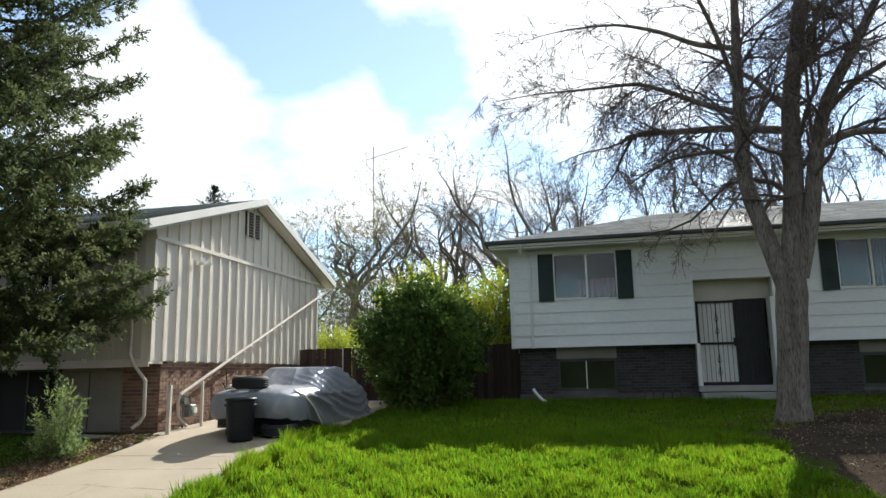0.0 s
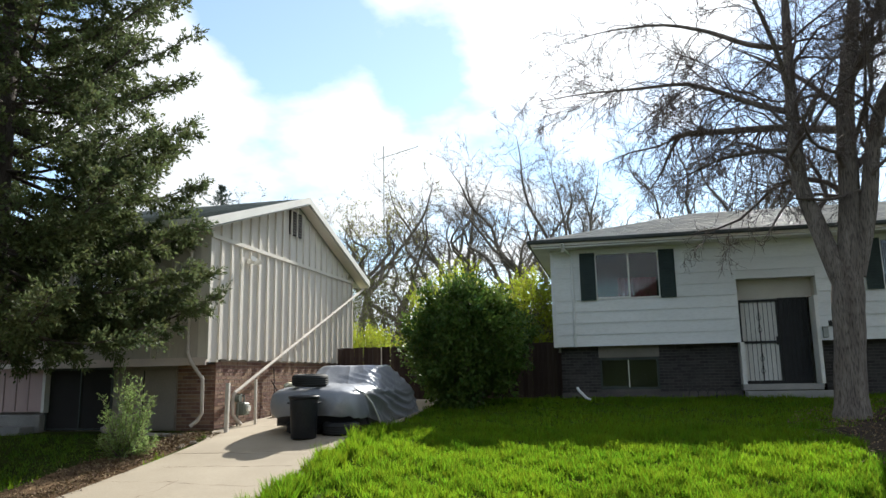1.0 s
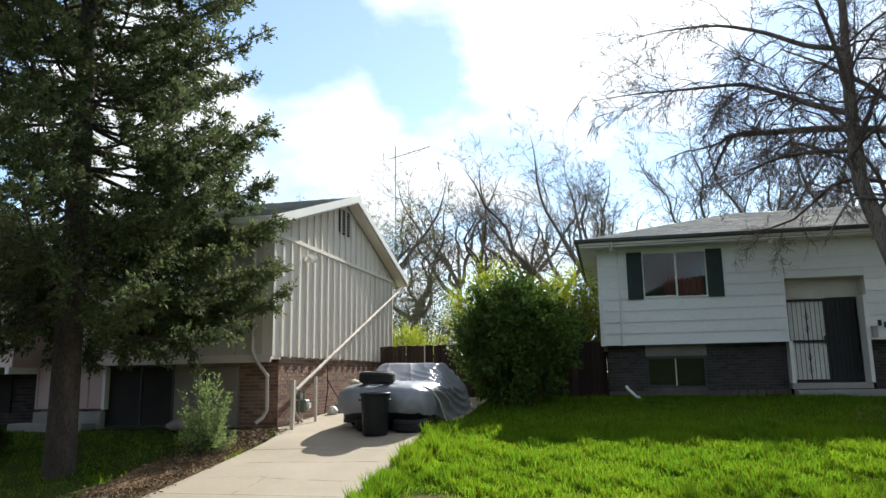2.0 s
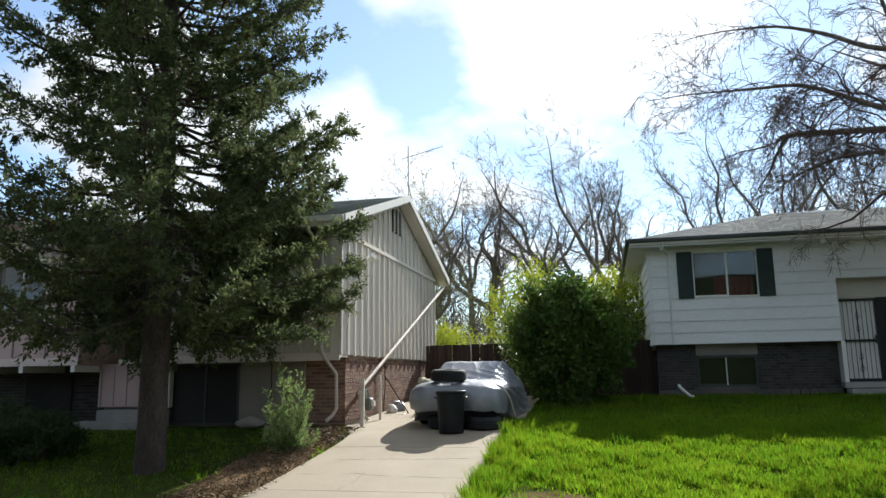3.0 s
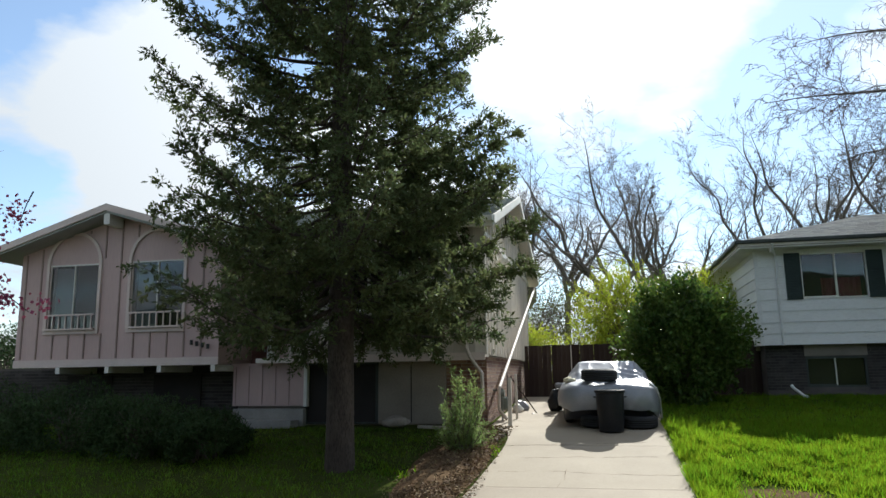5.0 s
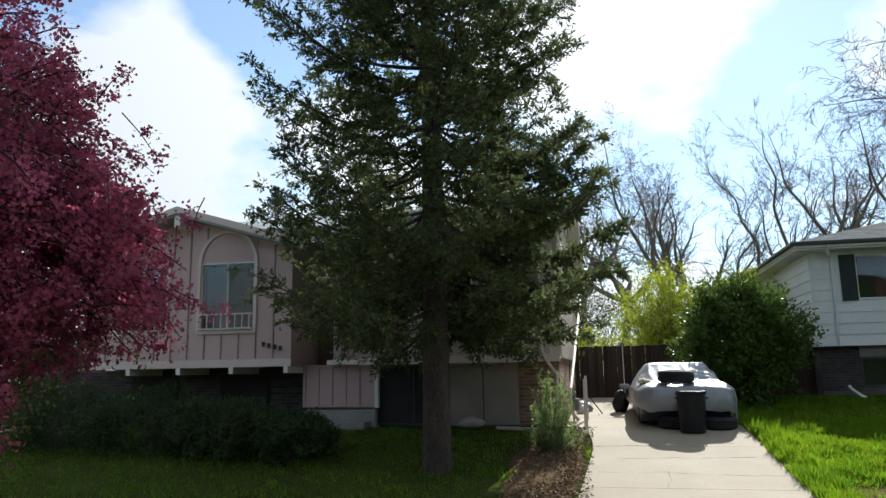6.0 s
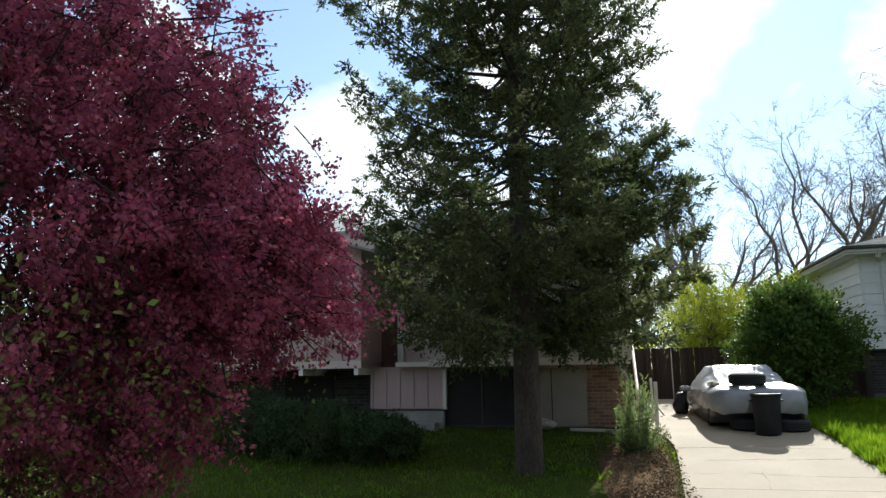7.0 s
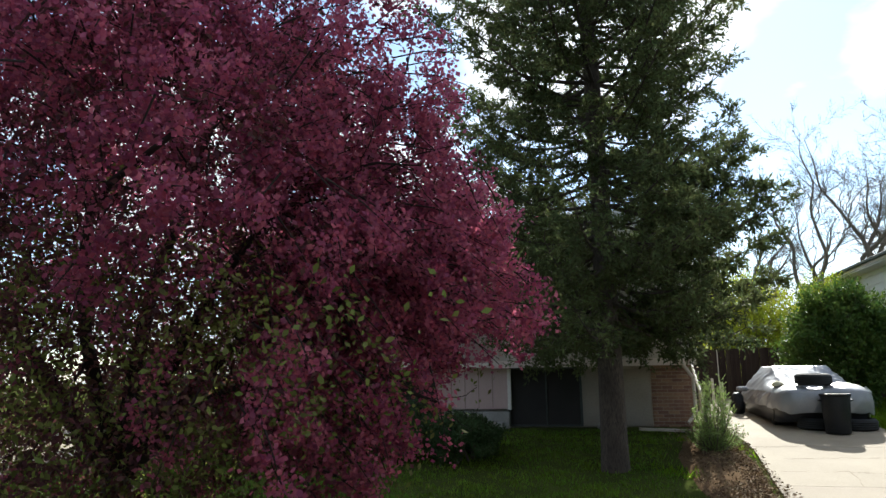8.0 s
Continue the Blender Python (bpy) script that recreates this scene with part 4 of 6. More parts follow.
    for a, b in zip(xs[:-1], xs[1:]):
        if (a, b) in wins:
            col(a, b, 2.3, 2.98, 2.98)
            cx = 0.5 * (a + b)
            brk = sorted({a, b, *([AX] if a < AX < b else [])})
            for p, q in zip(brk[:-1], brk[1:]):
                col(p, q, 4.46, top_at(p), top_at(q))
        else:
            brk = sorted({a, b, *([AX] if a < AX < b else [])})
            for p, q in zip(brk[:-1], brk[1:]):
                col(p, q, 2.3, top_at(p), top_at(q))
    bmesh.ops.remove_doubles(bm, verts=bm.verts, dist=0.0005)
    wing = part("wing_wall", bm, PINK, house, "pinkish panelled street-facing wall")
    boxed("wing_side", LX1 - 0.2, LX1, LY + 0.2, 16.0, 2.3, 4.6, PINK, house)
    boxed("wing_side", LX0, LX0 + 0.2, LY + 0.2, 16.0, 2.3, 4.6, PINK, house)
    boxed("wing_skirt", LX0, LX1 + 0.02, LY - 0.04, LY - 0.002, 2.18, 2.34, CASING, house, "pale skirt board")
    boxed("wing_floor", LX0 + 0.02, LX1 - 0.02, LY + 0.0, 16.0, 2.19, 2.296, PINK, house)
    x = LX0 + 0.12
    while x < LX1 - 0.05:
        zt = top_at(x + 0.025) - 0.04
        spans = [(2.36, zt)]
        for a, b in wins:
            if a - 0.14 < x + 0.02 < b + 0.14:
                u = min(1.0, abs((x - 0.5 * (a + b)) / (0.5 * (b - a) + 0.12)))
                spans = [(2.36, 2.90), (4.46 + 0.74 * math.sqrt(1 - u * u) + 0.02, zt)]
        for a, b in spans:
            if b - a > 0.05:
                # dark batten colour stands in for the shadow beside each batten
                boxed("batten", x, x + 0.03, LY - 0.022, LY - 0.001, a, b, SHADEBAT, wing)
        x += 0.405
    for a, b in wins:
        cx, hw = 0.5 * (a + b), 0.5 * (b - a)
        win = boxed("arched_window", a - 0.06, b + 0.06, LY - 0.05, LY + 0.02, 2.90, 2.98, CASING, house, "arch-topped window with a small balustrade")
        # arched casing
        bm = bmesh.new()
        n = 18
        path = [(a, 2.98)] + [(cx - hw * math.cos(math.pi * i / n), 4.46 + 0.66 * math.sin(math.pi * i / n)) for i in range(n + 1)] + [(b, 2.98)]
        outer = [(a - 0.07, 2.98)] + [(cx - (hw + 0.07) * math.cos(math.pi * i / n), 4.46 + 0.73 * math.sin(math.pi * i / n)) for i in range(n + 1)] + [(b + 0.07, 2.98)]
        for i in range(len(path) - 1):
            vs = [[bm.verts.new((p[0], yy, p[1])) for p in (path[i], path[i + 1], outer[i + 1], outer[i])] for yy in (LY - 0.05, LY - 0.001)]
            bm.faces.new(vs[0]); bm.faces.new(vs[1][::-1])
            for k in range(4):
                bm.faces.new((vs[0][k], vs[1][k], vs[1][(k + 1) % 4], vs[0][(k + 1) % 4]))
        part("casing", bm, CASING, win, "pale painted arch casing")
        boxed("transom", a, b, LY + 0.0, LY + 0.05, 4.43, 4.46, TRIM, win)
        for p, q, mt in ((a, a + 0.03, CASING), (b - 0.03, b, CASING), (cx - 0.014, cx + 0.014, TRIM)):
            boxed("sash", p, q, LY + 0.0, LY + 0.05, 2.98, 4.43, mt, win)
        for p, q in ((a + 0.03, cx - 0.014), (cx + 0.014, b - 0.03)):
            pn = boxed("pane", p, q, LY + 0.02, LY + 0.025, 2.98, 4.43, GLASS, win)
            pn.visible_shadow = False
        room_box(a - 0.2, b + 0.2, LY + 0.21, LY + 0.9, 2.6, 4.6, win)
        boxed("curtain", a + 0.07, a + 0.6, LY + 0.12, LY + 0.14, 3.0, 4.38, CURTAIN, win, "dark hanging curtain")
        boxed("balustrade_rail", a, b, LY - 0.12, LY - 0.09, 3.30, 3.335, CASING, win, "small pale balustrade rail")
        boxed("balustrade_base", a, b, LY - 0.12, LY - 0.051, 2.985, 3.02, CASING, win)
        for i in range(8):
            xx = a + 0.06 + i * (b - a - 0.12) / 7
            boxed("baluster", xx - 0.012, xx + 0.012, LY - 0.115, LY - 0.095, 3.02, 3.30, CASING, win)
    # wing roof
    bm = bmesh.new()
    h = AX - (LX0 - 0.45)
    ez = AZ - h * slope
    prism(bm, [(AX - h, ez), (AX, AZ), (AX + h, ez), (AX + h, ez - 0.17), (AX, AZ - 0.17), (AX - h, ez - 0.17)], "y", 11.18, 15.4)
    wroof = part("wing_roof", bm, SHINGLEG, house, "grey-green shingled wing roof")
    for s in (-1, 1):
        bm = bmesh.new()
        prism(bm, [(AX, AZ + 0.03), (AX + s * (h + 0.02), ez + 0.02), (AX + s * (h + 0.02), ez - 0.13), (AX, AZ - 0.12)], "y", 11.14 - (0.001 if s > 0 else 0), 11.179)
        part("rake_board", bm, CASING, house, "white rake board")
        shingles("shingles", [(AX + s * h, 11.18, ez), (AX + s * h, 15.4, ez), (AX, 15.4, AZ), (AX, 11.18, AZ)], 24, 0.32, SHINGLEG, wroof, 20 + s)
    boxed("ridge_beam", AX - 0.07, AX + 0.07, 11.2, LY - 0.001, AZ - 0.42, AZ - 0.172, TRIM, house, "projecting ridge beam")
    # joist ends and lower wall of the wing
    for x in (-17.49, -16.26, -15.0, -13.74):
        boxed("joist_end", x - 0.05, x + 0.05, LY - 0.04, LY + 1.2, 2.04, 2.178, TRIM, house, "pale joist end")
    # dark brick and mortar here put the overhang's shade into the colour
    lw = boxed("lower_wall", LX0 - 1.6, LX1 - 0.05, 12.9, 13.1, 0.6, 2.19, DARKMORTAR, house, "brick lower wall, coloured dark for the shade under the wing")
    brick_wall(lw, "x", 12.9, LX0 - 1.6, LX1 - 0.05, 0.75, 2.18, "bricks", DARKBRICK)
    # flat sheets; the darkness inside is only their colour
    boxed("basement_window", -18.2, -17.0, 12.85, 12.886, 1.2, 2.0, SHADEDARK, house, "basement window, a flat sheet coloured dark as unlit")
    boxed("basement_window", -15.9, -14.7, 12.85, 12.886, 1.2, 2.0, SHADEDARK, house, "basement window, a flat sheet coloured dark as unlit")
    for i in range(4):
        boxed("house_number", -14.30 + i * 0.13, -14.24 + i * 0.13, LY - 0.04, LY - 0.024, 2.60 - 0.03 * i, 2.70 - 0.03 * i, BLACKMETAL, house, "dark plaque bar")
    # entry between the wings
    boxed("entry_wall", -13.95, -12.2, 13.3, 13.5, 0.8, ZT, PINK, house, "pale pink entry wall")
    boxed("side_wall", -12.3, -12.2, FY + 0.2, 13.3, ZS - 0.1, ZT, TAN, house)
    door = boxed("front_door", -13.85, -13.26, 13.2, 13.25, 1.52, 3.55, REDDOOR, house, "dark red-brown front door in shade")
    for z0, z1 in ((2.45, 3.4), (1.62, 2.3)):
        boxed("door_panel", -13.78, -13.34, 13.186, 13.199, z0, z1, REDDOOR, door)
    bm = bmesh.new(); bmesh.ops.create_icosphere(bm, subdivisions=2, radius=0.032, matrix=pose(-13.31, 13.15, 2.5))
    part("door_knob", bm, GREYMETAL, door)
    boxed("door_frame", -13.25, -13.12, 13.14, 13.28, 1.5, 3.62, TRIM, house, "white door jamb")
    boxed("door_frame", -13.9, -13.12, 13.14, 13.28, 3.625, 3.72, TRIM, house)
    porch = boxed("porch_wall", -13.66, -12.02, 12.40, 12.52, 1.30, 2.16, PINK, house, "pale boarded porch wall")
    for i in range(5):
        boxed("board", -13.60 + i * 0.31, -13.585 + i * 0.31, 12.388, 12.399, 1.32, 2.14, SHADEBAT, porch)
    boxed("cap_board", -13.68, -11.98, 12.37, 12.55, 2.161, 2.20, PINK, porch)
    boxed("corner_trim", -12.02, -11.95, 12.385, 12.535, 1.28, 2.16, TRIM, porch, "white corner trim")
    boxed("stoop", -13.66, -12.0, 12.36, 13.13, 0.7, 1.24, STOOP, house, "stained concrete entry stoop", 0.015)
    boxed("stoop_floor", -13.6, -12.05, 12.53, 13.13, 1.24, 1.5, STOOP, house)
    boxed("stoop_step", -13.9, -12.1, 11.95, 12.345, 0.6, 1.02, STOOP, house, "stained concrete step", 0.015)


build_pink_house()


# ---- fence ----
def build_fence():
    fence = thing("fence", (-5.0, 19.05, 1.25), "dark weathered wooden board fence between the houses", "fence")
    rng = random.Random(9)
    bm = bmesh.new(); box(bm, -0.068, 0.068, -0.011, 0.011, 0, 1.0)
    bm.verts.ensure_lookup_table()
    me = bpy.data.meshes.new("board"); bm.to_mesh(me); bm.free(); me.materials.append(FENCEWOOD)
    x, side = -7.98, 1
    while x < -1.40:
        z0 = float(gz(19.0)) - 0.12
        ob = new("board", me)
        ob.location = (x, 19.018 + 0.0125 * side + rng.uniform(-0.001, 0.001), z0)
        ob.scale = (rng.choice((1.0, 1.0, 0.995, 0.985)), 1, 2.71 + rng.uniform(-0.014, 0.010) - z0)
        ob.rotation_euler = (0, radians(rng.uniform(-0.5, 0.5)), 0)
        attach(ob, fence)
        x += 0.133
        side = -side
    for z in (1.5, 2.35):
        boxed("rail", -8.0, -1.40, 19.044, 19.084, z, z + 0.09, FENCEWOOD, fence)
    for x in (-7.9, -5.9, -3.9, -1.9):
        boxed("post", x, x + 0.09, 19.086, 19.17, 1.0, 2.62, FENCEWOOD, fence)


build_fence()


# ---- things on the driveway ----
CAR_X, CAR_Y0, CAR_Y1 = -5.74, 11.74, 16.0


def smoothstep(a, b, x):
    t = min(1.0, max(0.0, (x - a) / (b - a)))
    return t * t * (3 - 2 * t)


def lathe(bm, profile, segs, centre=(0, 0, 0), close=False):
    """Turns a profile of (radius, z) about the z axis."""
    rings = []
    for r, z in profile:
        rings.append([bm.verts.new((centre[0] + r * math.cos(2 * math.pi * i / segs), centre[1] + r * math.sin(2 * math.pi * i / segs), centre[2] + z)) for i in range(segs)])
    pairs = list(zip(rings[:-1], rings[1:])) + ([(rings[-1], rings[0])] if close else [])
    for a, b in pairs:
        for i in range(segs):
            bm.faces.new((a[i], a[(i + 1) % segs], b[(i + 1) % segs], b[i]))
    return rings


def smooth(ob):
    ob.data.polygons.foreach_set("use_smooth", [True] * len(ob.data.polygons))
    return ob


def tyre_mesh(R=0.335, r=0.205, w=0.2):
    """A tyre lying flat, its foot at z = 0, with grooves round the tread."""
    bm = bmesh.new()
    h = w / 2
    prof = [(r, 0.02), (r + 0.03, 0.0), (R - 0.06, -0.002 + 0.004), (R - 0.015, 0.03)]
    tread = []
    for k in range(4):
        z0 = 0.035 + k * (w - 0.07) / 4
        tread += [(R, z0), (R, z0 + 0.022), (R - 0.009, z0 + 0.024), (R - 0.009, z0 + 0.03)]
    prof += tread + [(R - 0.015, w - 0.03), (R - 0.06, w - 0.002), (r + 0.03, w), (r, w - 0.02), (r + 0.012, h)]
    lathe(bm, prof, 40, close=True)
    return bm


def build_car():
    car = thing("car", (CAR_X, 14.4, 0.95), "low dark car parked under a grey cover", "car")
    bm = bmesh.new()
    rows = []
    for y, w, z0, z1 in ((11.92, 0.70, 1.10, 1.5), (12.12, 0.82, 1.02, 1.58), (12.95, 0.86, 1.02, 1.62), (15.2, 0.86, 1.08, 1.62), (15.8, 0.82, 1.2, 1.60), (16.0, 0.70, 1.25, 1.5)):
        rows.append([bm.verts.new((CAR_X + s * w, y, z)) for s, z in ((-1, z0), (-1, z1 - 0.1), (-0.85, z1), (0.85, z1), (1, z1 - 0.1), (1, z0))])
    for a, b in zip(rows[:-1], rows[1:]):
        for i in range(6):
            bm.faces.new((a[i], a[(i + 1) % 6], b[(i + 1) % 6], b[i]))
    bm.faces.new(rows[0]); bm.faces.new(rows[-1])
    smooth(part("body", bm, DARKPAINT, car, "dark painted car body"))
    for sx in (-1, 1):
        for y in (12.68, 15.2):
            bm = tyre_mesh(0.31, 0.2, 0.19)
            bm.transform(pose(CAR_X + sx * 0.76 + 0.095, y, float(gz(y)) + 0.035 + 0.31, 0, -90, 0))
            wheel = part("wheel", bm, RUBBER, car, "black rubber wheel")
            bm = bmesh.new()
            bmesh.ops.create_cone(bm, cap_ends=True, segments=20, radius1=0.2, radius2=0.17, depth=0.12, matrix=pose(CAR_X + sx * 0.76, y, float(gz(y)) + 0.345, 0, 90, 0))
            part("rim", bm, GREYMETAL, wheel)
    boxed("mirror", CAR_X - 1.16, CAR_X - 0.92, 14.66, 14.80, 1.57, 1.69, COVER, car, "grey wing mirror standing out of the cover", 0.035)


def ridged(x, y, seed):
    """Sharp-crested noise, for cloth folds."""
    return 1 - 2 * abs(noise.noise(Vector((x, y, seed))))


def cover_top(x, y):
    """Height of the cloth over bonnet, cabin and tail."""
    hood = 1.72 + 0.05 * smoothstep(11.8, 13.0, y) - 0.12 * smoothstep(15.3, 16.0, y)
    up = min(1.0, max(0.0, (y - 12.98) / 0.74))
    cab = 0.40 * (up if up < 0.85 else 0.85 + 0.15 * smoothstep(0.85, 1.25, up + 0.0)) * (1 - smoothstep(14.75, 15.75, y))
    flank = min(1.0, max(0.0, (abs(x) - 0.56) / 0.32))
    side = 1 - flank * (0.75 + 0.25 * flank)
    return hood + cab * side - 0.05 * (abs(x) / 0.9) ** 2.5


def crest(v):
    """Cloth folds between -1 and 1: sharp crests, rounded valleys."""
    return 1 - 2 * abs(math.sin(v)) ** 0.7


def side_folds(y, z):
    """Folds of the loose cloth along the car's side: a fan below the bonnet corner, then swags hung from the roof."""
    wob = noise.noise(Vector((y * 1.3, z * 1.7, 4.0)))
    a = math.atan2(1.86 - z, y - 11.75)
    fan = crest(a * 11.0 + 0.8 * wob) * smoothstep(12.1, 12.6, y) * (1 - smoothstep(13.3, 13.9, y))
    r = math.hypot((y - 14.75) * 0.62, (2.42 - z))
    swag = crest(r * 18.0 + 1.5 * wob) * smoothstep(13.1, 13.6, y) * (0.55 + 0.45 * wob)
    back = crest((y + 0.5 * z) * 9 + wob) * smoothstep(15.0, 15.6, y) * 0.6
    return 0.055 * fan + 0.075 * swag + 0.04 * back


def build_cover():
    nt, inner, skirt = 400, 42, 32
    hw, hl = 0.90, (CAR_Y1 - CAR_Y0) / 2
    cy = (CAR_Y0 + CAR_Y1) / 2
    # rounded-rectangle outline in even steps
    q = np.linspace(0, 2 * np.pi, 40001)
    c, s = np.cos(q), np.sin(q)
    ex, ey = np.sign(c) * np.abs(c) ** 0.28 * hw, np.sign(s) * np.abs(s) ** 0.28 * hl
    run = np.concatenate(([0], np.cumsum(np.hypot(np.diff(ex), np.diff(ey)))))
    turn = np.interp(np.arange(nt) / nt * run[-1], run, q)
    rows = []
    for j in range(inner + skirt):
        ring = []
        for i in range(nt):
            a = float(turn[i])
            ca, sa = math.cos(a), math.sin(a)
            ox = math.copysign(abs(ca) ** 0.28, ca) * hw
            oy = math.copysign(abs(sa) ** 0.28, sa) * hl
            front = smoothstep(0.9, 1.0, -oy / hl)
            right = smoothstep(0.75, 1.0, ox / hw)
            left = smoothstep(0.75, 1.0, -ox / hw)
            rear = smoothstep(0.9, 1.0, oy / hl)
            if j < inner:
                f = j / (inner - 1) * 0.985 + 0.004
                x, y = ox * f, cy + oy * f
                z = cover_top(x, y) - 0.09 * f ** 14
                z += noise.noise(Vector((x * 2.2 + y * 1.1, y * 1.6, 3.1))) * 0.010 + noise.noise(Vector((x * 7 + y * 4, y * 5, 1.7))) * 0.005
                cabin = smoothstep(13.0, 13.5, y)
                z += side_folds(y, z) * smoothstep(0.5, 0.85, abs(x) / hw) * cabin * (1.0 if x > 0 else 0.25)
                z += 0.014 * ridged(x * 3.2 - y * 1.3, x * 1.0 + y * 0.8, 5.0) * smoothstep(0.1, 0.8, f)
                z += 0.005 * ridged(x * 7.5 + y * 4.0, y * 3.1 - x * 2.0, 9.0) * (1 - 0.8 * smoothstep(12.9, 13.2, y))
                z += 0.013 * crest((x * 0.9 + (y - 12.95) * 2.6) * 7.0 + 1.4 * noise.noise(Vector((x * 1.6, y * 1.6, 6.0)))) * smoothstep(12.55, 12.9, y) * (1 - smoothstep(13.15, 13.5, y)) * smoothstep(0.1, 0.7, x / hw + 0.35)
                z += 0.008 * crest(x * 9 + y * 2.5 + 2 * noise.noise(Vector((x * 2, y * 2, 8.0)))) * smoothstep(12.7, 13.0, y) * (1 - smoothstep(13.5, 13.7, y))
                ring.append((CAR_X + x, y, z))
            else:
                t = (j - inner + 1) / skirt
                y = cy + oy
                top = cover_top(ox * 0.99, y) - 0.09
                hem = 1.16 - 0.17 * right * smoothstep(12.2, 13.4, y) - 0.04 * rear + 0.05 * front + 0.14 * left
                hem += 0.05 * noise.noise(Vector((ca * 4, sa * 4, 0.3)))
                flare = 0.02 + 0.12 * right * smoothstep(-0.3, 0.6, oy / hl) + 0.04 * rear
                z = top + (hem - top) * t
                st = i / nt * run[-1]
                drape = side_folds(y, z) * (right + 0.5 * left)
                hang = (0.022 * crest(st * 4.2 + 1.6 * noise.noise(Vector((st * 0.9, z * 1.5, 2.0)))) + 0.02 * ridged(st * 2.2 + z * 2.0, z * 2.4, 21.0)) * (0.35 + 0.65 * (front + rear)) * t
                out = 0.03 * math.sin(math.pi * t) + 0.008 + flare * t * t + drape * smoothstep(0.0, 0.2, t) + hang - 0.05 * t * t * front
                nx, ny = math.copysign(abs(ca) ** 1.6, ca), math.copysign(abs(sa) ** 1.6, sa)
                if front or rear or right or left:
                    nx, ny = (right - left) + nx * 0.1, (rear - front) + ny * 0.1
                n = math.hypot(nx, ny) + 1e-6
                ring.append((CAR_X + ox + nx / n * out, y + ny / n * out, z))
        rows.append(ring)
    V = [p for r in rows for p in r]
    F = []
    for j in range(len(rows) - 1):
        for i in range(nt):
            F.append((j * nt + i, j * nt + (i + 1) % nt, (j + 1) * nt + (i + 1) % nt, (j + 1) * nt + i))
    cov = raw("car_cover", V, F, COVER, smooth=True)
    tagged(cov, "wrinkled silver-grey cloth cover draped over the parked car", "car cover")
    strap = [(CAR_X + 0.76, 12.0, 1.69), (CAR_X + 0.90, 12.15, 1.60), (CAR_X + 0.975, 12.4, 1.40), (CAR_X + 1.0, 12.65, 1.16), (CAR_X + 1.02, 12.8, 0.99)]
    part("strap", tube_bm(strap, 0.014, 6), TRIM, cov, "white tie strap hanging off the cover")
    so = cov.modifiers.new("cloth", "SOLIDIFY")
    so.thickness = 0.006


def build_tyres():
    first = None
    for m, label in ((pose(-5.88, 12.08, 1.738, 2.0, 1.0, 0), "worn black tyre lying on the covered bonnet"), (pose(-5.20, 11.92, 0.885, 3, 0, 20), "worn black tyre lying flat before the covered car"), (pose(-5.93, 12.0, 0.89, 3, 0, 50), "worn black tyre lying flat behind the bin")):
        if first is None:
            first = part("tyre", tyre_mesh(0.34, 0.21, 0.225), RUBBER)
            smooth(first)
            first.matrix_basis = m
            ob = first
        else:
            ob = copy_thing(first, m)
        tagged(ob, label, "tyre", "loose tyres")


def build_bin():
    z = float(gz(11.4)) + 0.036
    b = thing("rubbish_bin", (-5.70, 11.40, z), "round black plastic rubbish bin, open-topped", "bin")
    bm = bmesh.new()
    lathe(bm, [(0.0, 0.006), (0.2, 0.006), (0.21, 0.0), (0.22, 0.02), (0.252, 0.68), (0.252, 0.715), (0.24, 0.715), (0.203, 0.03), (0.0, 0.03)], 40, (-5.70, 11.40, z))
    smooth(part("body", bm, BINPLASTIC, b))
    bm = bmesh.new()
    lathe(bm, [(0.252, 0.675), (0.268, 0.68), (0.273, 0.705), (0.268, 0.73), (0.243, 0.735), (0.238, 0.715)], 40, (-5.70, 11.40, z), close=True)
    smooth(part("rim", bm, BINPLASTIC, b, "rolled black rim"))
    for s in (-1, 1):
        part("handle", tube_bm([(-5.70 + s * 0.25, 11.34, z + 0.60), (-5.70 + s * 0.28, 11.34, z + 0.61), (-5.70 + s * 0.28, 11.46, z + 0.61), (-5.70 + s * 0.25, 11.46, z + 0.60)], 0.014), BINPLASTIC, b)


def lumpy(name, centre, r, material, label, category, seed, squash=0.7):
    bm = bmesh.new()
    bmesh.ops.create_icosphere(bm, subdivisions=3, radius=1.0)
    for v in bm.verts:
        k = 1 + 0.34 * noise.noise(v.co * 1.6 + Vector((seed, 0, 0))) + 0.17 * noise.noise(v.co * 5 + Vector((seed, 2, 0)))
        v.co = Vector((v.co.x * r * k, v.co.y * r * k, max(v.co.z * r * k * squash, -r * squash * 0.75))) + Vector(centre)
    ob = smooth(part(name, bm, material))
    return tagged(ob, label, category)


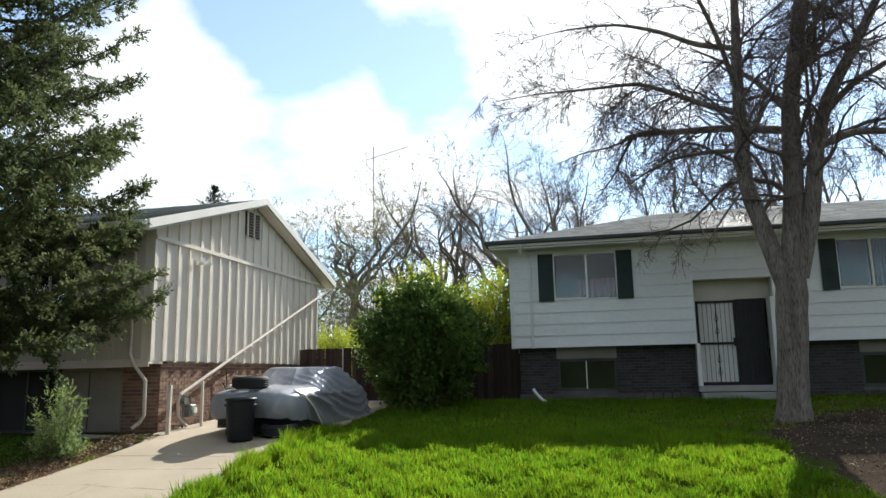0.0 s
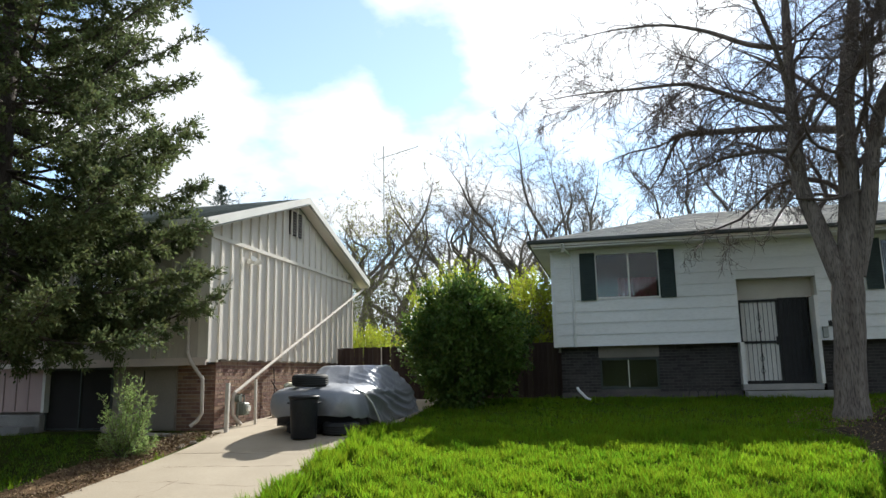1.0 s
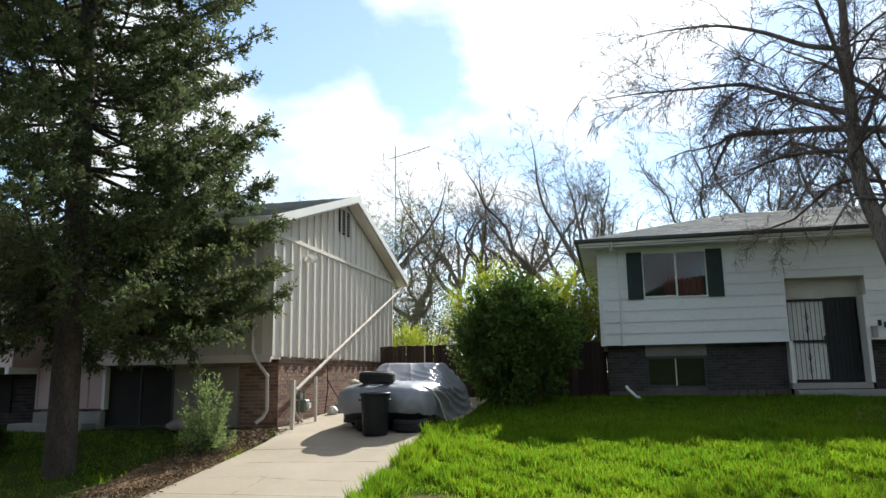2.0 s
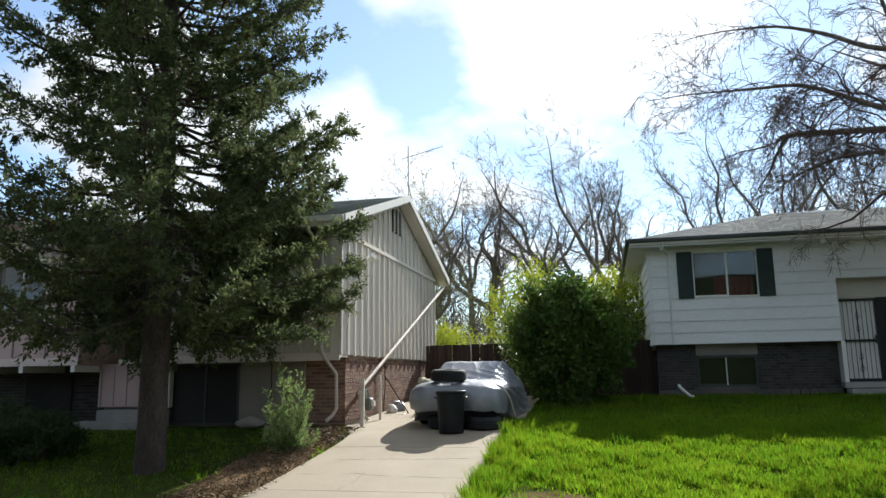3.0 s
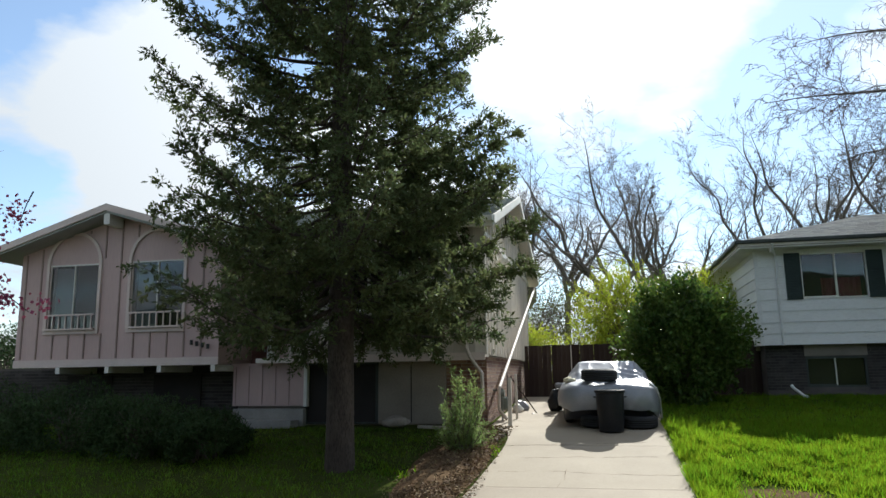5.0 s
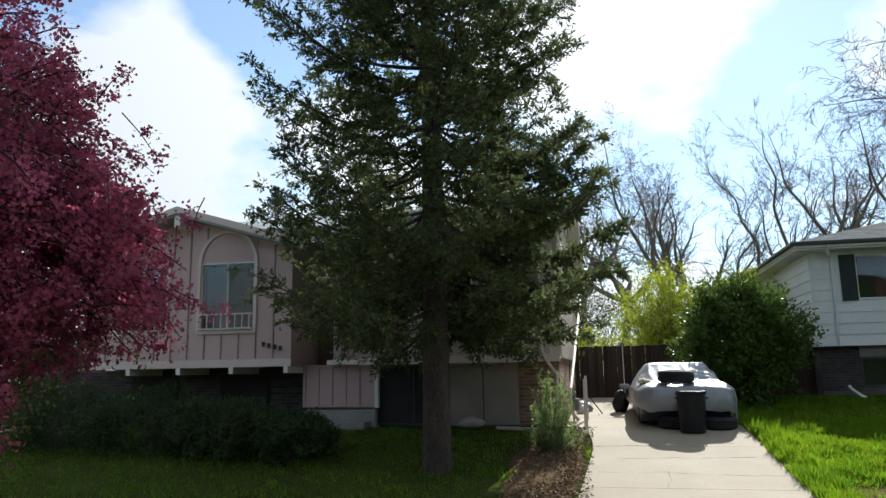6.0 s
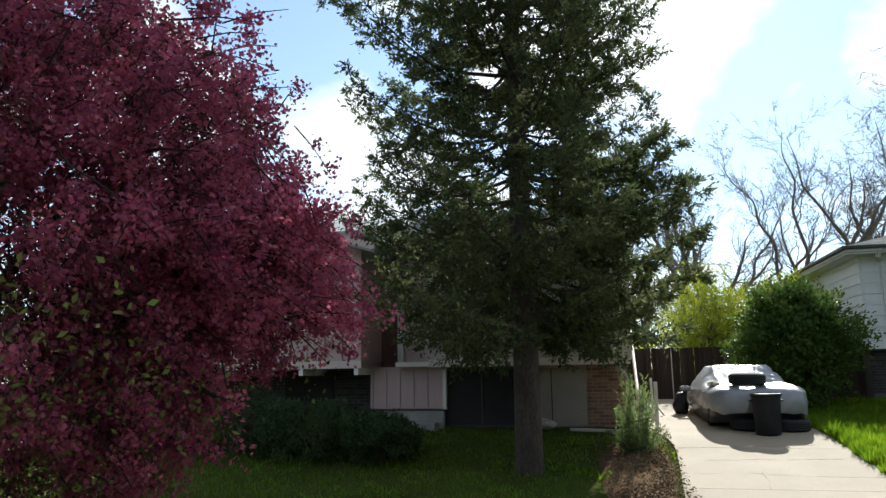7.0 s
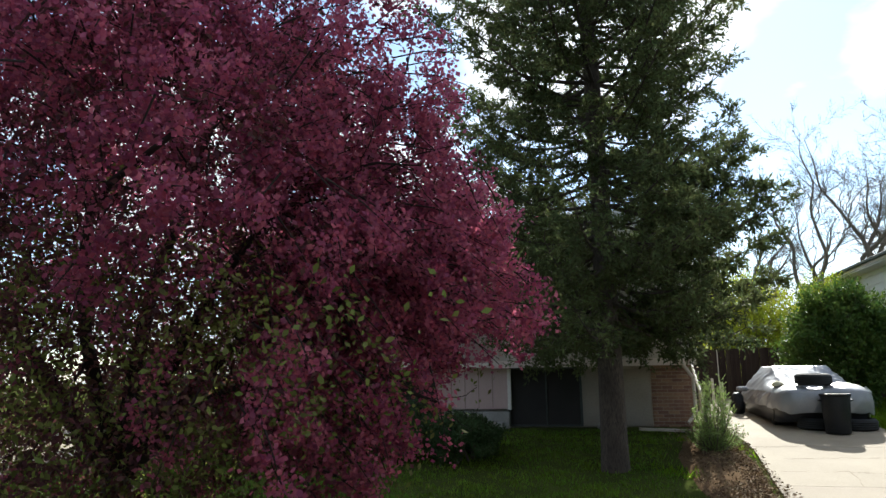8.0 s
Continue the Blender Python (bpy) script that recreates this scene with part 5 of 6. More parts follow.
def build_small_things():
    lumpy("rag", (-6.46, 12.45, 1.755), 0.12, PAPER, "pale yellow rag bundle on the covered bonnet", "rag", 1.0, 0.5)
    for y, lean in ((12.14, 0.6), (13.3, -0.5)):
        g = float(gz(y)) + 0.03
        bm = bmesh.new()
        w = 0.036 if y < 13 else 0.026
        box(bm, -w, w, -w, w, 0, 0.92, 0.006)
        bm.transform(pose(-7.61, y, g, 0, lean, 4))
        tagged(part("bollard_post", bm, POSTWOOD), "bleached square wooden post beside the brick wall", "post", "posts by the meter")
    # gas meter on the brick wall
    m = thing("gas_meter", (-7.86, 13.25, 1.0), "grey gas meter with pipes on the brick wall", "gas meter")
    bm = bmesh.new(); box(bm, -7.98, -7.76, 13.12, 13.36, 1.16, 1.42, 0.03)
    part("body", bm, METERGREY, m)
    bm = bmesh.new(); bmesh.ops.create_cone(bm, cap_ends=True, segments=18, radius1=0.06, radius2=0.06, depth=0.06, matrix=pose(-7.74, 13.24, 1.30, 0, 90, 0))
    part("dial", bm, TRIM, m, "white round dial")
    part("pipe", tube_bm([(-7.88, 13.18, 1.4), (-7.88, 13.18, 1.58), (-7.88, 13.06, 1.6), (-7.88, 13.04, 0.9)], 0.02), METERGREY, m)
    part("pipe", tube_bm([(-7.88, 13.32, 1.4), (-7.88, 13.32, 1.56), (-8.14, 13.32, 1.56)], 0.02), METERGREY, m)
    bm = bmesh.new(); bmesh.ops.create_cone(bm, cap_ends=True, segments=16, radius1=0.07, radius2=0.07, depth=0.10, matrix=pose(-7.88, 13.06, 1.5, 0, 90, 0))
    part("regulator", bm, METERGREY, m)
    part("conduit", tube_bm([(-8.02, 14.95, 2.15), (-8.02, 15.0, 1.6), (-8.02, 14.8, 1.0), (-8.02, 14.78, 0.95)], 0.012), BLACKMETAL, m, "thin dark cable")
    # clutter against the wall, behind the car
    for c, r, mt, lb, s in (((-7.72, 15.0, 1.13), 0.17, COVER, "grey plastic bag slumped against the brick wall", 2.0), ((-6.89, 14.80, 1.265), 0.165, BINPLASTIC, "full black plastic bag standing beside the car", 5.0), ((-7.75, 14.62, 1.1), 0.12, TRIM, "small white bag against the brick wall", 8.0)):
        lumpy("bag", c, r, mt, lb, "bag", s, 1.75 if mt is BINPLASTIC else 1.0)
    g = float(gz(17.85))
    ed = thing("garden_edging", (1.8, 17.85, g), "low black wire hoop edging at the house foot", "edging")
    for i in range(4):
        x = 1.4 + 0.21 * i
        part("hoop", tube_bm([(x + 0.105 - 0.115 * math.cos(math.pi * k / 8), 17.85 + 0.02 * (i % 2), g - 0.02 + 0.27 * math.sin(math.pi * k / 8) ** 0.7) for k in range(9)], 0.009, 5), BLACKMETAL, ed)
    stake = boxed("garden_stake", -6.70, -6.675, 18.93, 18.955, 1.15, 2.7, POSTWOOD)
    tagged(stake, "thin bleached wooden stake standing against the fence", "stake")
    rk = thing("rake", (-7.42, 14.5, 1.0), "dark metal rake leaning on the brick wall", "rake")
    part("handle", tube_bm([(-7.3, 14.42, 1.03), (-7.9, 14.6, 1.85)], 0.014, 6), FENCEWOOD, rk)
    part("head", tube_bm([(-7.38, 14.2, 1.02), (-7.28, 14.62, 1.02)], 0.016, 6), BLACKMETAL, rk)
    # loose downspout end on the lawn
    p = part("drain_elbow", tube_bm([(-1.23, 17.66, 1.53), (-1.19, 17.62, 1.46), (-1.0, 17.47, 1.27), (-0.92, 17.42, 1.245)], 0.036), WHITE)
    tagged(p, "loose white drain pipe end lying on the grass", "drain pipe")
    lumpy("boulder", (-9.85, 11.9, 0.99), 0.24, STONE, "pale rounded boulder before the boarded window", "rock", 4.0, 0.5)
    # edging stones and a plank by the soil bed
    rng = random.Random(3)
    for i in range(13):
        y = 10.7 + i * 0.12
        x = drive_left(y) - 0.14 - rng.uniform(0, 0.25)
        r = rng.uniform(0.03, 0.075)
        tagged(lumpy("stone", (x, y, float(gz(y)) + r * 0.4), r, STONE, "rough grey edging stone by the driveway", "stone", i * 3.1, 0.45), group="edging stones")
    bm = bmesh.new(); box(bm, -0.55, 0.55, -0.07, 0.07, 0, 0.05, 0.004); bm.transform(pose(-8.75, 11.55, float(gz(11.55)) + 0.05, 2, 3, 12))
    tagged(part("plank", bm, STONE), "weathered grey plank lying on the soil", "plank")
    # television aerial over the far trees
    a = thing("aerial", (-19.86, 61.0, 1.5), "tall thin television aerial mast behind the trees", "aerial")
    part("mast", tube_bm([(-19.86, 61, 1.4), (-19.86, 61, 22.9)], 0.05, 6), GREYMETAL, a)
    c0, c1 = np.array((-20.4, 60.85, 21.65)), np.array((-16.8, 61.8, 22.85))
    part("boom", tube_bm([c0, c1], 0.035, 6), GREYMETAL, a)
    for i in range(9):
        f = i / 8
        p = c0 + (c1 - c0) * f
        w = 0.5 + 1.1 * (1 - f)
        part("element", tube_bm([p + np.array((0.25 * w, -w, 0.0)), p + np.array((-0.25 * w, w, 0.0))], 0.012, 4), GREYMETAL, a)


build_car()
build_cover()
build_tyres()
build_bin()
build_small_things()


# ---- trees and shrubs ----
def line(*pts):
    """A limb from (x, y, z, radius) rows, resampled so that it bends softly."""
    a = np.array(pts, float)
    t = np.linspace(0, len(a) - 1, (len(a) - 1) * 3 + 1)
    k = np.arange(len(a))
    b = np.stack([np.interp(t, k, a[:, i]) for i in range(4)], axis=1)
    s = b.copy()
    s[1:-1] = 0.25 * b[:-2] + 0.5 * b[1:-1] + 0.25 * b[2:]
    return s[:, :3], s[:, 3]


def build_bare_tree():
    tree = thing("tree", (3.85, 14.1, 1.1), "large bare deciduous tree on the lawn before the white house", "tree")
    trunk = line((3.84, 14.1, 0.9, 0.34), (3.87, 14.1, 1.35, 0.275), (3.93, 14.1, 2.2, 0.255), (4.02, 14.1, 3.3, 0.28), (4.06, 14.1, 3.75, 0.24))
    limbs = [
        line((3.95, 14.1, 3.4, 0.19), (3.62, 14.2, 4.7, 0.165), (3.42, 14.3, 5.5, 0.15), (3.46, 14.4, 6.6, 0.135), (3.50, 14.5, 7.8, 0.11), (3.6, 14.6, 9.4, 0.08), (3.7, 14.7, 11.6, 0.04)),
        line((4.05, 14.1, 3.5, 0.22), (4.25, 14.1, 5.2, 0.19), (4.32, 14.1, 6.9, 0.17), (4.56, 14.0, 8.2, 0.14), (4.75, 14.0, 9.4, 0.11), (4.9, 14.0, 12.4, 0.05)),
        line((4.18, 14.1, 3.6, 0.18), (4.5, 14.0, 4.8, 0.16), (4.66, 13.9, 6.0, 0.14), (4.9, 13.8, 6.9, 0.12), (5.6, 13.6, 8.1, 0.09), (6.5, 13.4, 10.0, 0.04)),
        line((3.50, 14.5, 7.0, 0.09), (2.9, 14.8, 7.35, 0.08), (2.3, 15.0, 7.75, 0.07), (1.6, 15.2, 8.15, 0.055), (0.6, 15.4, 8.2, 0.04), (-0.7, 15.6, 8.3, 0.022), (-1.7, 15.7, 8.25, 0.008)),
        line((4.3, 14.3, 6.5, 0.11), (3.3, 15.2, 6.95, 0.10), (2.4, 15.8, 7.15, 0.09), (1.7, 16.0, 7.25, 0.08), (1.28, 16.1, 7.2, 0.072)),
        line((1.45, 16.05, 7.2, 0.05), (1.2, 16.2, 6.85, 0.04), (1.0, 16.2, 6.4, 0.03), (0.7, 16.1, 6.0, 0.018), (0.5, 16.0, 5.7, 0.008)),
        line((1.4, 16.05, 7.18, 0.035), (0.9, 15.9, 6.95, 0.03), (0.3, 15.8, 6.85, 0.02), (-0.3, 15.7, 6.6, 0.008)),
        line((3.52, 14.5, 8.4, 0.08), (2.8, 14.6, 8.6, 0.07), (2.1, 14.8, 9.1, 0.06), (1.2, 15.0, 9.5, 0.04), (0.0, 15.2, 9.6, 0.02), (-0.9, 15.3, 9.5, 0.008)),
        line((3.45, 14.4, 6.2, 0.07), (2.9, 15.0, 6.4, 0.06), (2.3, 15.6, 6.5, 0.045), (1.6, 16.0, 6.3, 0.03), (1.0, 16.2, 5.9, 0.012)),
        line((4.66, 13.9, 6.0, 0.10), (5.4, 14.0, 6.3, 0.09), (6.3, 14.2, 6.25, 0.07), (7.4, 14.4, 5.9, 0.05), (8.6, 14.6, 5.6, 0.02)),
        line((4.75, 13.9, 6.5, 0.09), (5.3, 13.7, 7.1, 0.08), (6.1, 13.5, 7.5, 0.06), (7.4, 13.3, 8.0, 0.03)),
        line((4.3, 14.1, 6.8, 0.08), (4.0, 15.0, 7.8, 0.07), (3.6, 16.2, 8.8, 0.05), (3.0, 17.4, 9.8, 0.02)),
        line((4.3, 14.1, 7.0, 0.08), (4.6, 13.2, 8.0, 0.06), (5.0, 12.4, 9.0, 0.03)),
        line((3.5, 14.5, 7.4, 0.07), (3.1, 13.8, 8.3, 0.06), (2.5, 13.0, 9.3, 0.04), (1.9, 12.4, 10.2, 0.015)),
        line((4.4, 14.05, 7.4, 0.08), (5.2, 14.6, 8.4, 0.06), (6.2, 15.2, 9.4, 0.03)),
        line((3.40, 14.3, 5.4, 0.035), (3.0, 14.2, 4.9, 0.03), (2.75, 14.15, 4.5, 0.02), (2.6, 14.1, 4.35, 0.008)),
    ]
    rng = np.random.default_rng(11)
    V, F = tubes([trunk], 18)
    ph = np.arctan2(V[:, 1] - 14.1, V[:, 0] - 3.95)
    V[:, :2] += (np.stack((np.cos(ph), np.sin(ph)), 1)) * (0.016 * np.sin(ph * 9 + V[:, 2] * 1.3) + 0.010 * np.sin(ph * 17 + V[:, 2] * 7))[:, None]
    raw("trunk", V, F, BARK, tree, "thick furrowed grey-brown trunk", smooth=True)
    for l in limbs[:3]:
        V, F = tubes([l], 12)
        raw("limb", V, F, BARK, tree, smooth=True)
    limbs = limbs[:3] + [(p, r * 0.78) for p, r in limbs[3:]]
    for l in limbs[3:]:
        V, F = tubes([l], 8)
        raw("limb", V, F, BARK, tree, smooth=True)
    shoots = grow(rng, limbs, 4, spread=0.85, ratio=0.46, per=6.0, lift=0.0, wander=0.27, low=0.16, thin=0.30, fine=0.0058, droop=0.04)
    hang = grow(rng, [limbs[k] for k in (3, 4, 4, 5, 5, 6, 6, 8, 8, 9, 10)], 3, spread=1.0, ratio=0.44, per=6.0, lift=-0.12, wander=0.3, low=0.15, thin=0.30, fine=0.0062, droop=0.14)
    shoots = [a + b for a, b in zip(shoots, hang + [[]])]
    for l in shoots[0]:
        V, F = tubes([l], 5)
        raw("branch", V, F, TWIG, tree)
    V, F = tubes([l for lv in shoots[1:] for l in lv], 3)
    tagged(raw("twig_growth", V, F, TWIG, tree), kind="stuff")


def build_spruce():
    tree = thing("spruce", (-9.8, 8.65, 0.5), "tall dark green spruce with drooping layered branches", "tree")
    rng = np.random.default_rng(7)
    trunk = line((-9.8, 8.65, 0.3, 0.25), (-9.8, 8.65, 1.0, 0.215), (-9.8, 8.65, 4.0, 0.19), (-9.86, 8.65, 8.0, 0.13), (-9.88, 8.65, 11.5, 0.07), (-9.88, 8.65, 14.2, 0.02))
    V, F = tubes([trunk], 14)
    raw("trunk", V, F, SPRUCEBARK, tree, "straight scaly trunk", smooth=True)
    sprigs, P, D = [], [], []
    z = 3.0
    while z < 14.0:
        whorl = int(rng.integers(6, 9)) - (1 if z < 3.4 else 0)
        for k in range(whorl):
            az = (2 * np.pi * (k + rng.uniform(0, 0.85)) / whorl + z * 2.4) % (2 * np.pi)
            east, north = np.cos(az), np.sin(az)
            L = np.interp(z, [2.4, 3.2, 4.2, 5.3, 6.2, 7.0, 8.2, 10, 12, 14], [2.6, 3.15, 3.2, 2.8, 2.75, 3.0, 2.8, 2.2, 1.3, 0.3])
            L *= (1.0 + max(0.0, -east) * np.interp(z, [4.6, 6.0], [-0.20, 0.05]) - 0.13 * max(0.0, east) + 0.20 * max(0.0, north)) * rng.choice((rng.uniform(0.55, 0.8), rng.uniform(0.85, 1.06)), p=(0.3, 0.7))
            h = np.array((east, north, 0))
            s = np.array((-north, east, 0))
            t = np.linspace(0, 1, 9)
            rise = np.interp(z, [2.5, 4.5, 6.5, 9], [-0.10, 0.02, 0.26, 0.46]) + rng.uniform(-0.09, 0.09)
            bend = rng.uniform(-0.18, 0.18)
            pts = np.array((-9.82, 8.65, 0)) + h * (L * t)[:, None] + s * (L * bend * t ** 2)[:, None]
            pts[:, 2] = z + L * (rise * t - 0.14 * np.sin(np.pi * t * 0.9) + 0.10 * t ** 3)
            V, F = tubes([(pts, np.linspace(0.032, 0.006, 9) * (0.5 + L / 4))], 5)
            raw("bough", V, F, SPRUCEBARK, tree)
            bare = np.interp(z, [3, 6, 9], [0.16, 0.26, 0.2])
            lobe = min(1.0, max(0.0, 1.6 * (0.7 * east + 0.7 * north) - 0.3)) * np.interp(z, [5.2, 6.4], [1.0, 0.0])
            n = int(L / 0.125)
            for i in range(n):
                f = bare + (1 - bare) * (i + rng.uniform(0, 1)) / n
                j = min(int(f * 8), 7)
                g = f * 8 - j
                p = pts[j] * (1 - g) + pts[j + 1] * g
                tg = unit(pts[j + 1] - pts[j])
                sd = (-1, 1)[i % 2]
                ln = (0.32 + 0.42 * (1 - f) * L / 3) * rng.uniform(0.6, 1.25)
                d = unit(tg * rng.uniform(0.4, 1.1) + s * sd * rng.uniform(0.3, 1.0) + np.array((0, 0, rng.normal() * 0.32 - 0.08)))
                d2 = unit(d + np.array((0, 0, rng.uniform(-0.75, 0.25))) + tg * 0.2)
                q1, q2 = p + d * ln * 0.5, p + d * ln * 0.5 + d2 * ln * 0.5
                sprigs.append((np.array((p, q1, q2)), (0.009, 0.006, 0.003)))
                # twiglets round the sprig, each a bottle brush of needles
                m = int((6 + ln * 20) * (np.interp(z, [2.6, 4.0], [0.5, 0.95]) + 0.75 * lobe))
                u = np.sqrt(rng.uniform(0.04, 1, m))[:, None]
                root = np.where(u < 0.5, p + (q1 - p) * u * 2, q1 + (q2 - q1) * (u * 2 - 1))
                way = np.where(u < 0.5, d, d2) * 0.75 + rng.normal(size=(m, 3)) * 0.5
                way[:, 2] -= 0.08
                way /= np.linalg.norm(way, axis=1)[:, None]
                tw = rng.uniform(0.10, 0.21, m)[:, None]
                r = 6
                v = rng.uniform(0, 1, (m, r, 1))
                P.append((root[:, None] + way[:, None] * tw[:, None] * v + rng.normal(size=(m, r, 3)) * 0.013).reshape(-1, 3))
                D.append(np.repeat(way, r, axis=0))
        z += rng.uniform(0.22, 0.3) if z < 4.8 else rng.uniform(0.3, 0.42)
    V, F = tubes(sprigs, 3)
    tagged(raw("twig_growth", V, F, SPRUCEBARK, tree), kind="stuff")
    V, F = leaves(rng, np.concatenate(P), 0.082, 0.38, dirs=np.concatenate(D) * 0.6)
    tagged(raw("needles", V, F, NEEDLE, tree, "dark green needle sprays"), kind="stuff")


def lump_points(rng, n, centre, radii, rough=0.22, shell=0.5, seed=0.0, floor=-9.0, freq=1.9, gap=-0.28):
    """Points in an uneven, lumpy crown, denser towards its outside, with gaps."""
    out = []
    c, r = np.array(centre), np.array(radii)
    while len(out) < n:
        d = unit(rng.normal(size=3))
        k = 1 + rough * noise.noise(Vector(d * freq + seed)) * 1.8 + rough * 0.6 * noise.noise(Vector(d * freq * 2.7 + seed))
        f = rng.uniform(shell ** 3, 1) ** (1 / 3) * k
        p = c + d * r * f
        if p[2] < floor or noise.noise(Vector(p * 1.9 + seed)) < gap:
            continue
        out.append(p)
    return np.array(out)


def tapered(p, cx):
    """Draws the crown's upper part in towards its middle."""
    p[:, 0] = cx + (p[:, 0] - cx) * np.interp(p[:, 2], [2.6, 3.4, 4.6, 6.0], [1.0, 0.98, 0.93, 0.85])
    return p


def build_crabapple():
    tree = thing("crabapple", (-13.7, 0.9, -0.05), "flowering crabapple tree with crimson-pink blossom and dark red leaves", "tree")
    rng = np.random.default_rng(21)
    limbs = [line((-13.7, 0.9, -0.2, 0.17), (-13.7, 0.9, 0.6, 0.13), (-13.65, 0.9, 1.3, 0.12)),
             line((-13.66, 0.9, 1.2, 0.07), (-13.0, 0.6, 2.2, 0.05), (-12.3, 0.3, 3.0, 0.035), (-11.4, 0.2, 3.5, 0.012), (-10.9, 0.1, 3.4, 0.004)),
             line((-13.66, 0.9, 1.3, 0.08), (-13.5, 0.9, 2.6, 0.06), (-13.1, 1.0, 4.0, 0.03), (-12.75, 1.15, 5.0, 0.006)),
             line((-13.66, 0.9, 1.2, 0.08), (-14.4, 0.6, 2.3, 0.07), (-15.2, 0.4, 3.2, 0.05), (-15.9, 0.4, 3.8, 0.02)),
             line((-13.66, 0.9, 1.3, 0.07), (-13.2, -0.2, 2.3, 0.042), (-12.6, -1.0, 3.0, 0.025), (-11.8, -1.4, 3.2, 0.015)),
             line((-13.66, 0.9, 1.3, 0.07), (-13.1, 1.8, 2.4, 0.045), (-12.2, 2.4, 3.2, 0.02), (-11.5, 2.5, 3.5, 0.005)),
             line((-13.66, 0.9, 1.2, 0.06), (-12.8, 0.8, 1.9, 0.035), (-11.8, 0.8, 2.1, 0.02), (-10.9, 0.7, 1.8, 0.01))]
    V, F = tubes(limbs[:1], 12)
    raw("trunk", V, F, BARK, tree, "dark forked trunk", smooth=True)
    for l in limbs[1:]:
        V, F = tubes([l], 7)
        raw("limb", V, F, DARKTWIG, tree, smooth=True)
    shoots = grow(rng, limbs[1:], 3, spread=0.9, ratio=0.3, per=3.2, lift=0.05, wander=0.30, thin=0.3)
    V, F = tubes([l for lv in shoots for l in lv], 4)
    tagged(raw("twig_growth", V, F, DARKTWIG, tree), kind="stuff")
    C, R = (-13.1, 0.75, 3.15), (2.65, 2.75, 2.6)
    # blossom sits in tight spikes, several to each branch end
    ends = tapered(lump_points(rng, 2500, C, R, 0.25, 0.6, 4.0, 0.5, 2.6, -0.06), C[0])
    keep = rng.uniform(0, 1, len(ends)) < np.interp(ends[:, 2] + 0.5 * (ends[:, 0] + 12.5), [1.1, 2.0, 2.75, 3.4], [0.05, 0.15, 0.7, 1.0]) * np.interp(ends[:, 0] + 0.6 * ends[:, 2], [-14.0, -12.2], [0.25, 1.0])
    ends = ends[keep]
    bough = lump_points(rng, 420, (-11.25, 1.2, 2.75), (1.0, 1.2, 0.75), 0.3, 0.5, 3.0, 0.9, 2.2, -0.3)
    skirt = lump_points(rng, 160, (-11.7, 0.6, 1.75), (0.75, 0.9, 0.7), 0.2, 0.4, 6.0, 0.9, 2.2, -0.5)
    ends = np.concatenate((ends, bough, skirt))
    out = ends - np.array(C)
    out /= np.linalg.norm(out, axis=1)[:, None]
    way = out * 0.8 + rng.normal(size=out.shape) * 0.35
    way[:, 2] -= 0.3
    root = ends - way * rng.uniform(0.35, 0.6, len(ends))[:, None]
    V, F = tubes([((a, 0.5 * (a + b) + (0, 0, 0.03), b), (0.008, 0.006, 0.003)) for a, b in zip(root, ends)], 3)
    tagged(raw("spur_growth", V, F, DARKTWIG, tree), kind="stuff")
    k = 3
    f = rng.uniform(0.4, 1.05, (len(ends), k, 1))
    puff = (root[:, None] + (ends - root)[:, None] * f + rng.normal(size=(len(ends), k, 3)) * 0.035).reshape(-1, 3)
    wide = rng.uniform(0.030, 0.060, len(puff))[:, None, None]
    m = 30
    P = (puff[:, None] + rng.normal(size=(len(puff), m, 3)) * wide).reshape(-1, 3)
    V, F = leaves(rng, P, 0.038, 0.85)
    tagged(raw("blossom", V, F, PETAL, tree, "crimson-pink blossom"), kind="stuff")
    # leaves fill the crown behind the blossom
    twig_ends = tapered(lump_points(rng, 5200, C, (2.32, 2.4, 2.28), 0.22, 0.25, 4.0, 0.7, 2.6, -0.36), C[0])
    lf = (twig_ends[:, None] + rng.normal(size=(len(twig_ends), 10, 3)) * 0.07).reshape(-1, 3)
    low = lump_points(rng, 1700, (-14.7, 0.6, 2.0), (2.0, 2.2, 1.7), 0.2, 0.1, 6.0, 0.6, 1.9, -0.6)
    lf = np.concatenate((lf, (low[:, None] + rng.normal(size=(len(low), 11, 3)) * 0.09).reshape(-1, 3)))
    V, F = leaves(rng, lf, 0.052, 0.5)
    tagged(raw("red_leaves", V, F, REDLEAF, tree, "dark red young leaves"), kind="stuff")
    twig_ends = lump_points(rng, 2900, (-13.6, 0.5, 1.8), (2.7, 2.4, 1.6), 0.3, 0.4, 9.0, 0.35, 2.3, -0.25)
    lf = (twig_ends[:, None] + rng.normal(size=(len(twig_ends), 11, 3)) * 0.08).reshape(-1, 3)
    V, F = leaves(rng, lf, 0.048, 0.55)
    tagged(raw("olive_leaves", V, F, OLIVELEAF, tree, "olive green young leaves"), kind="stuff")
    tree.location += Vector((-0.1, 0.7, 0.0))


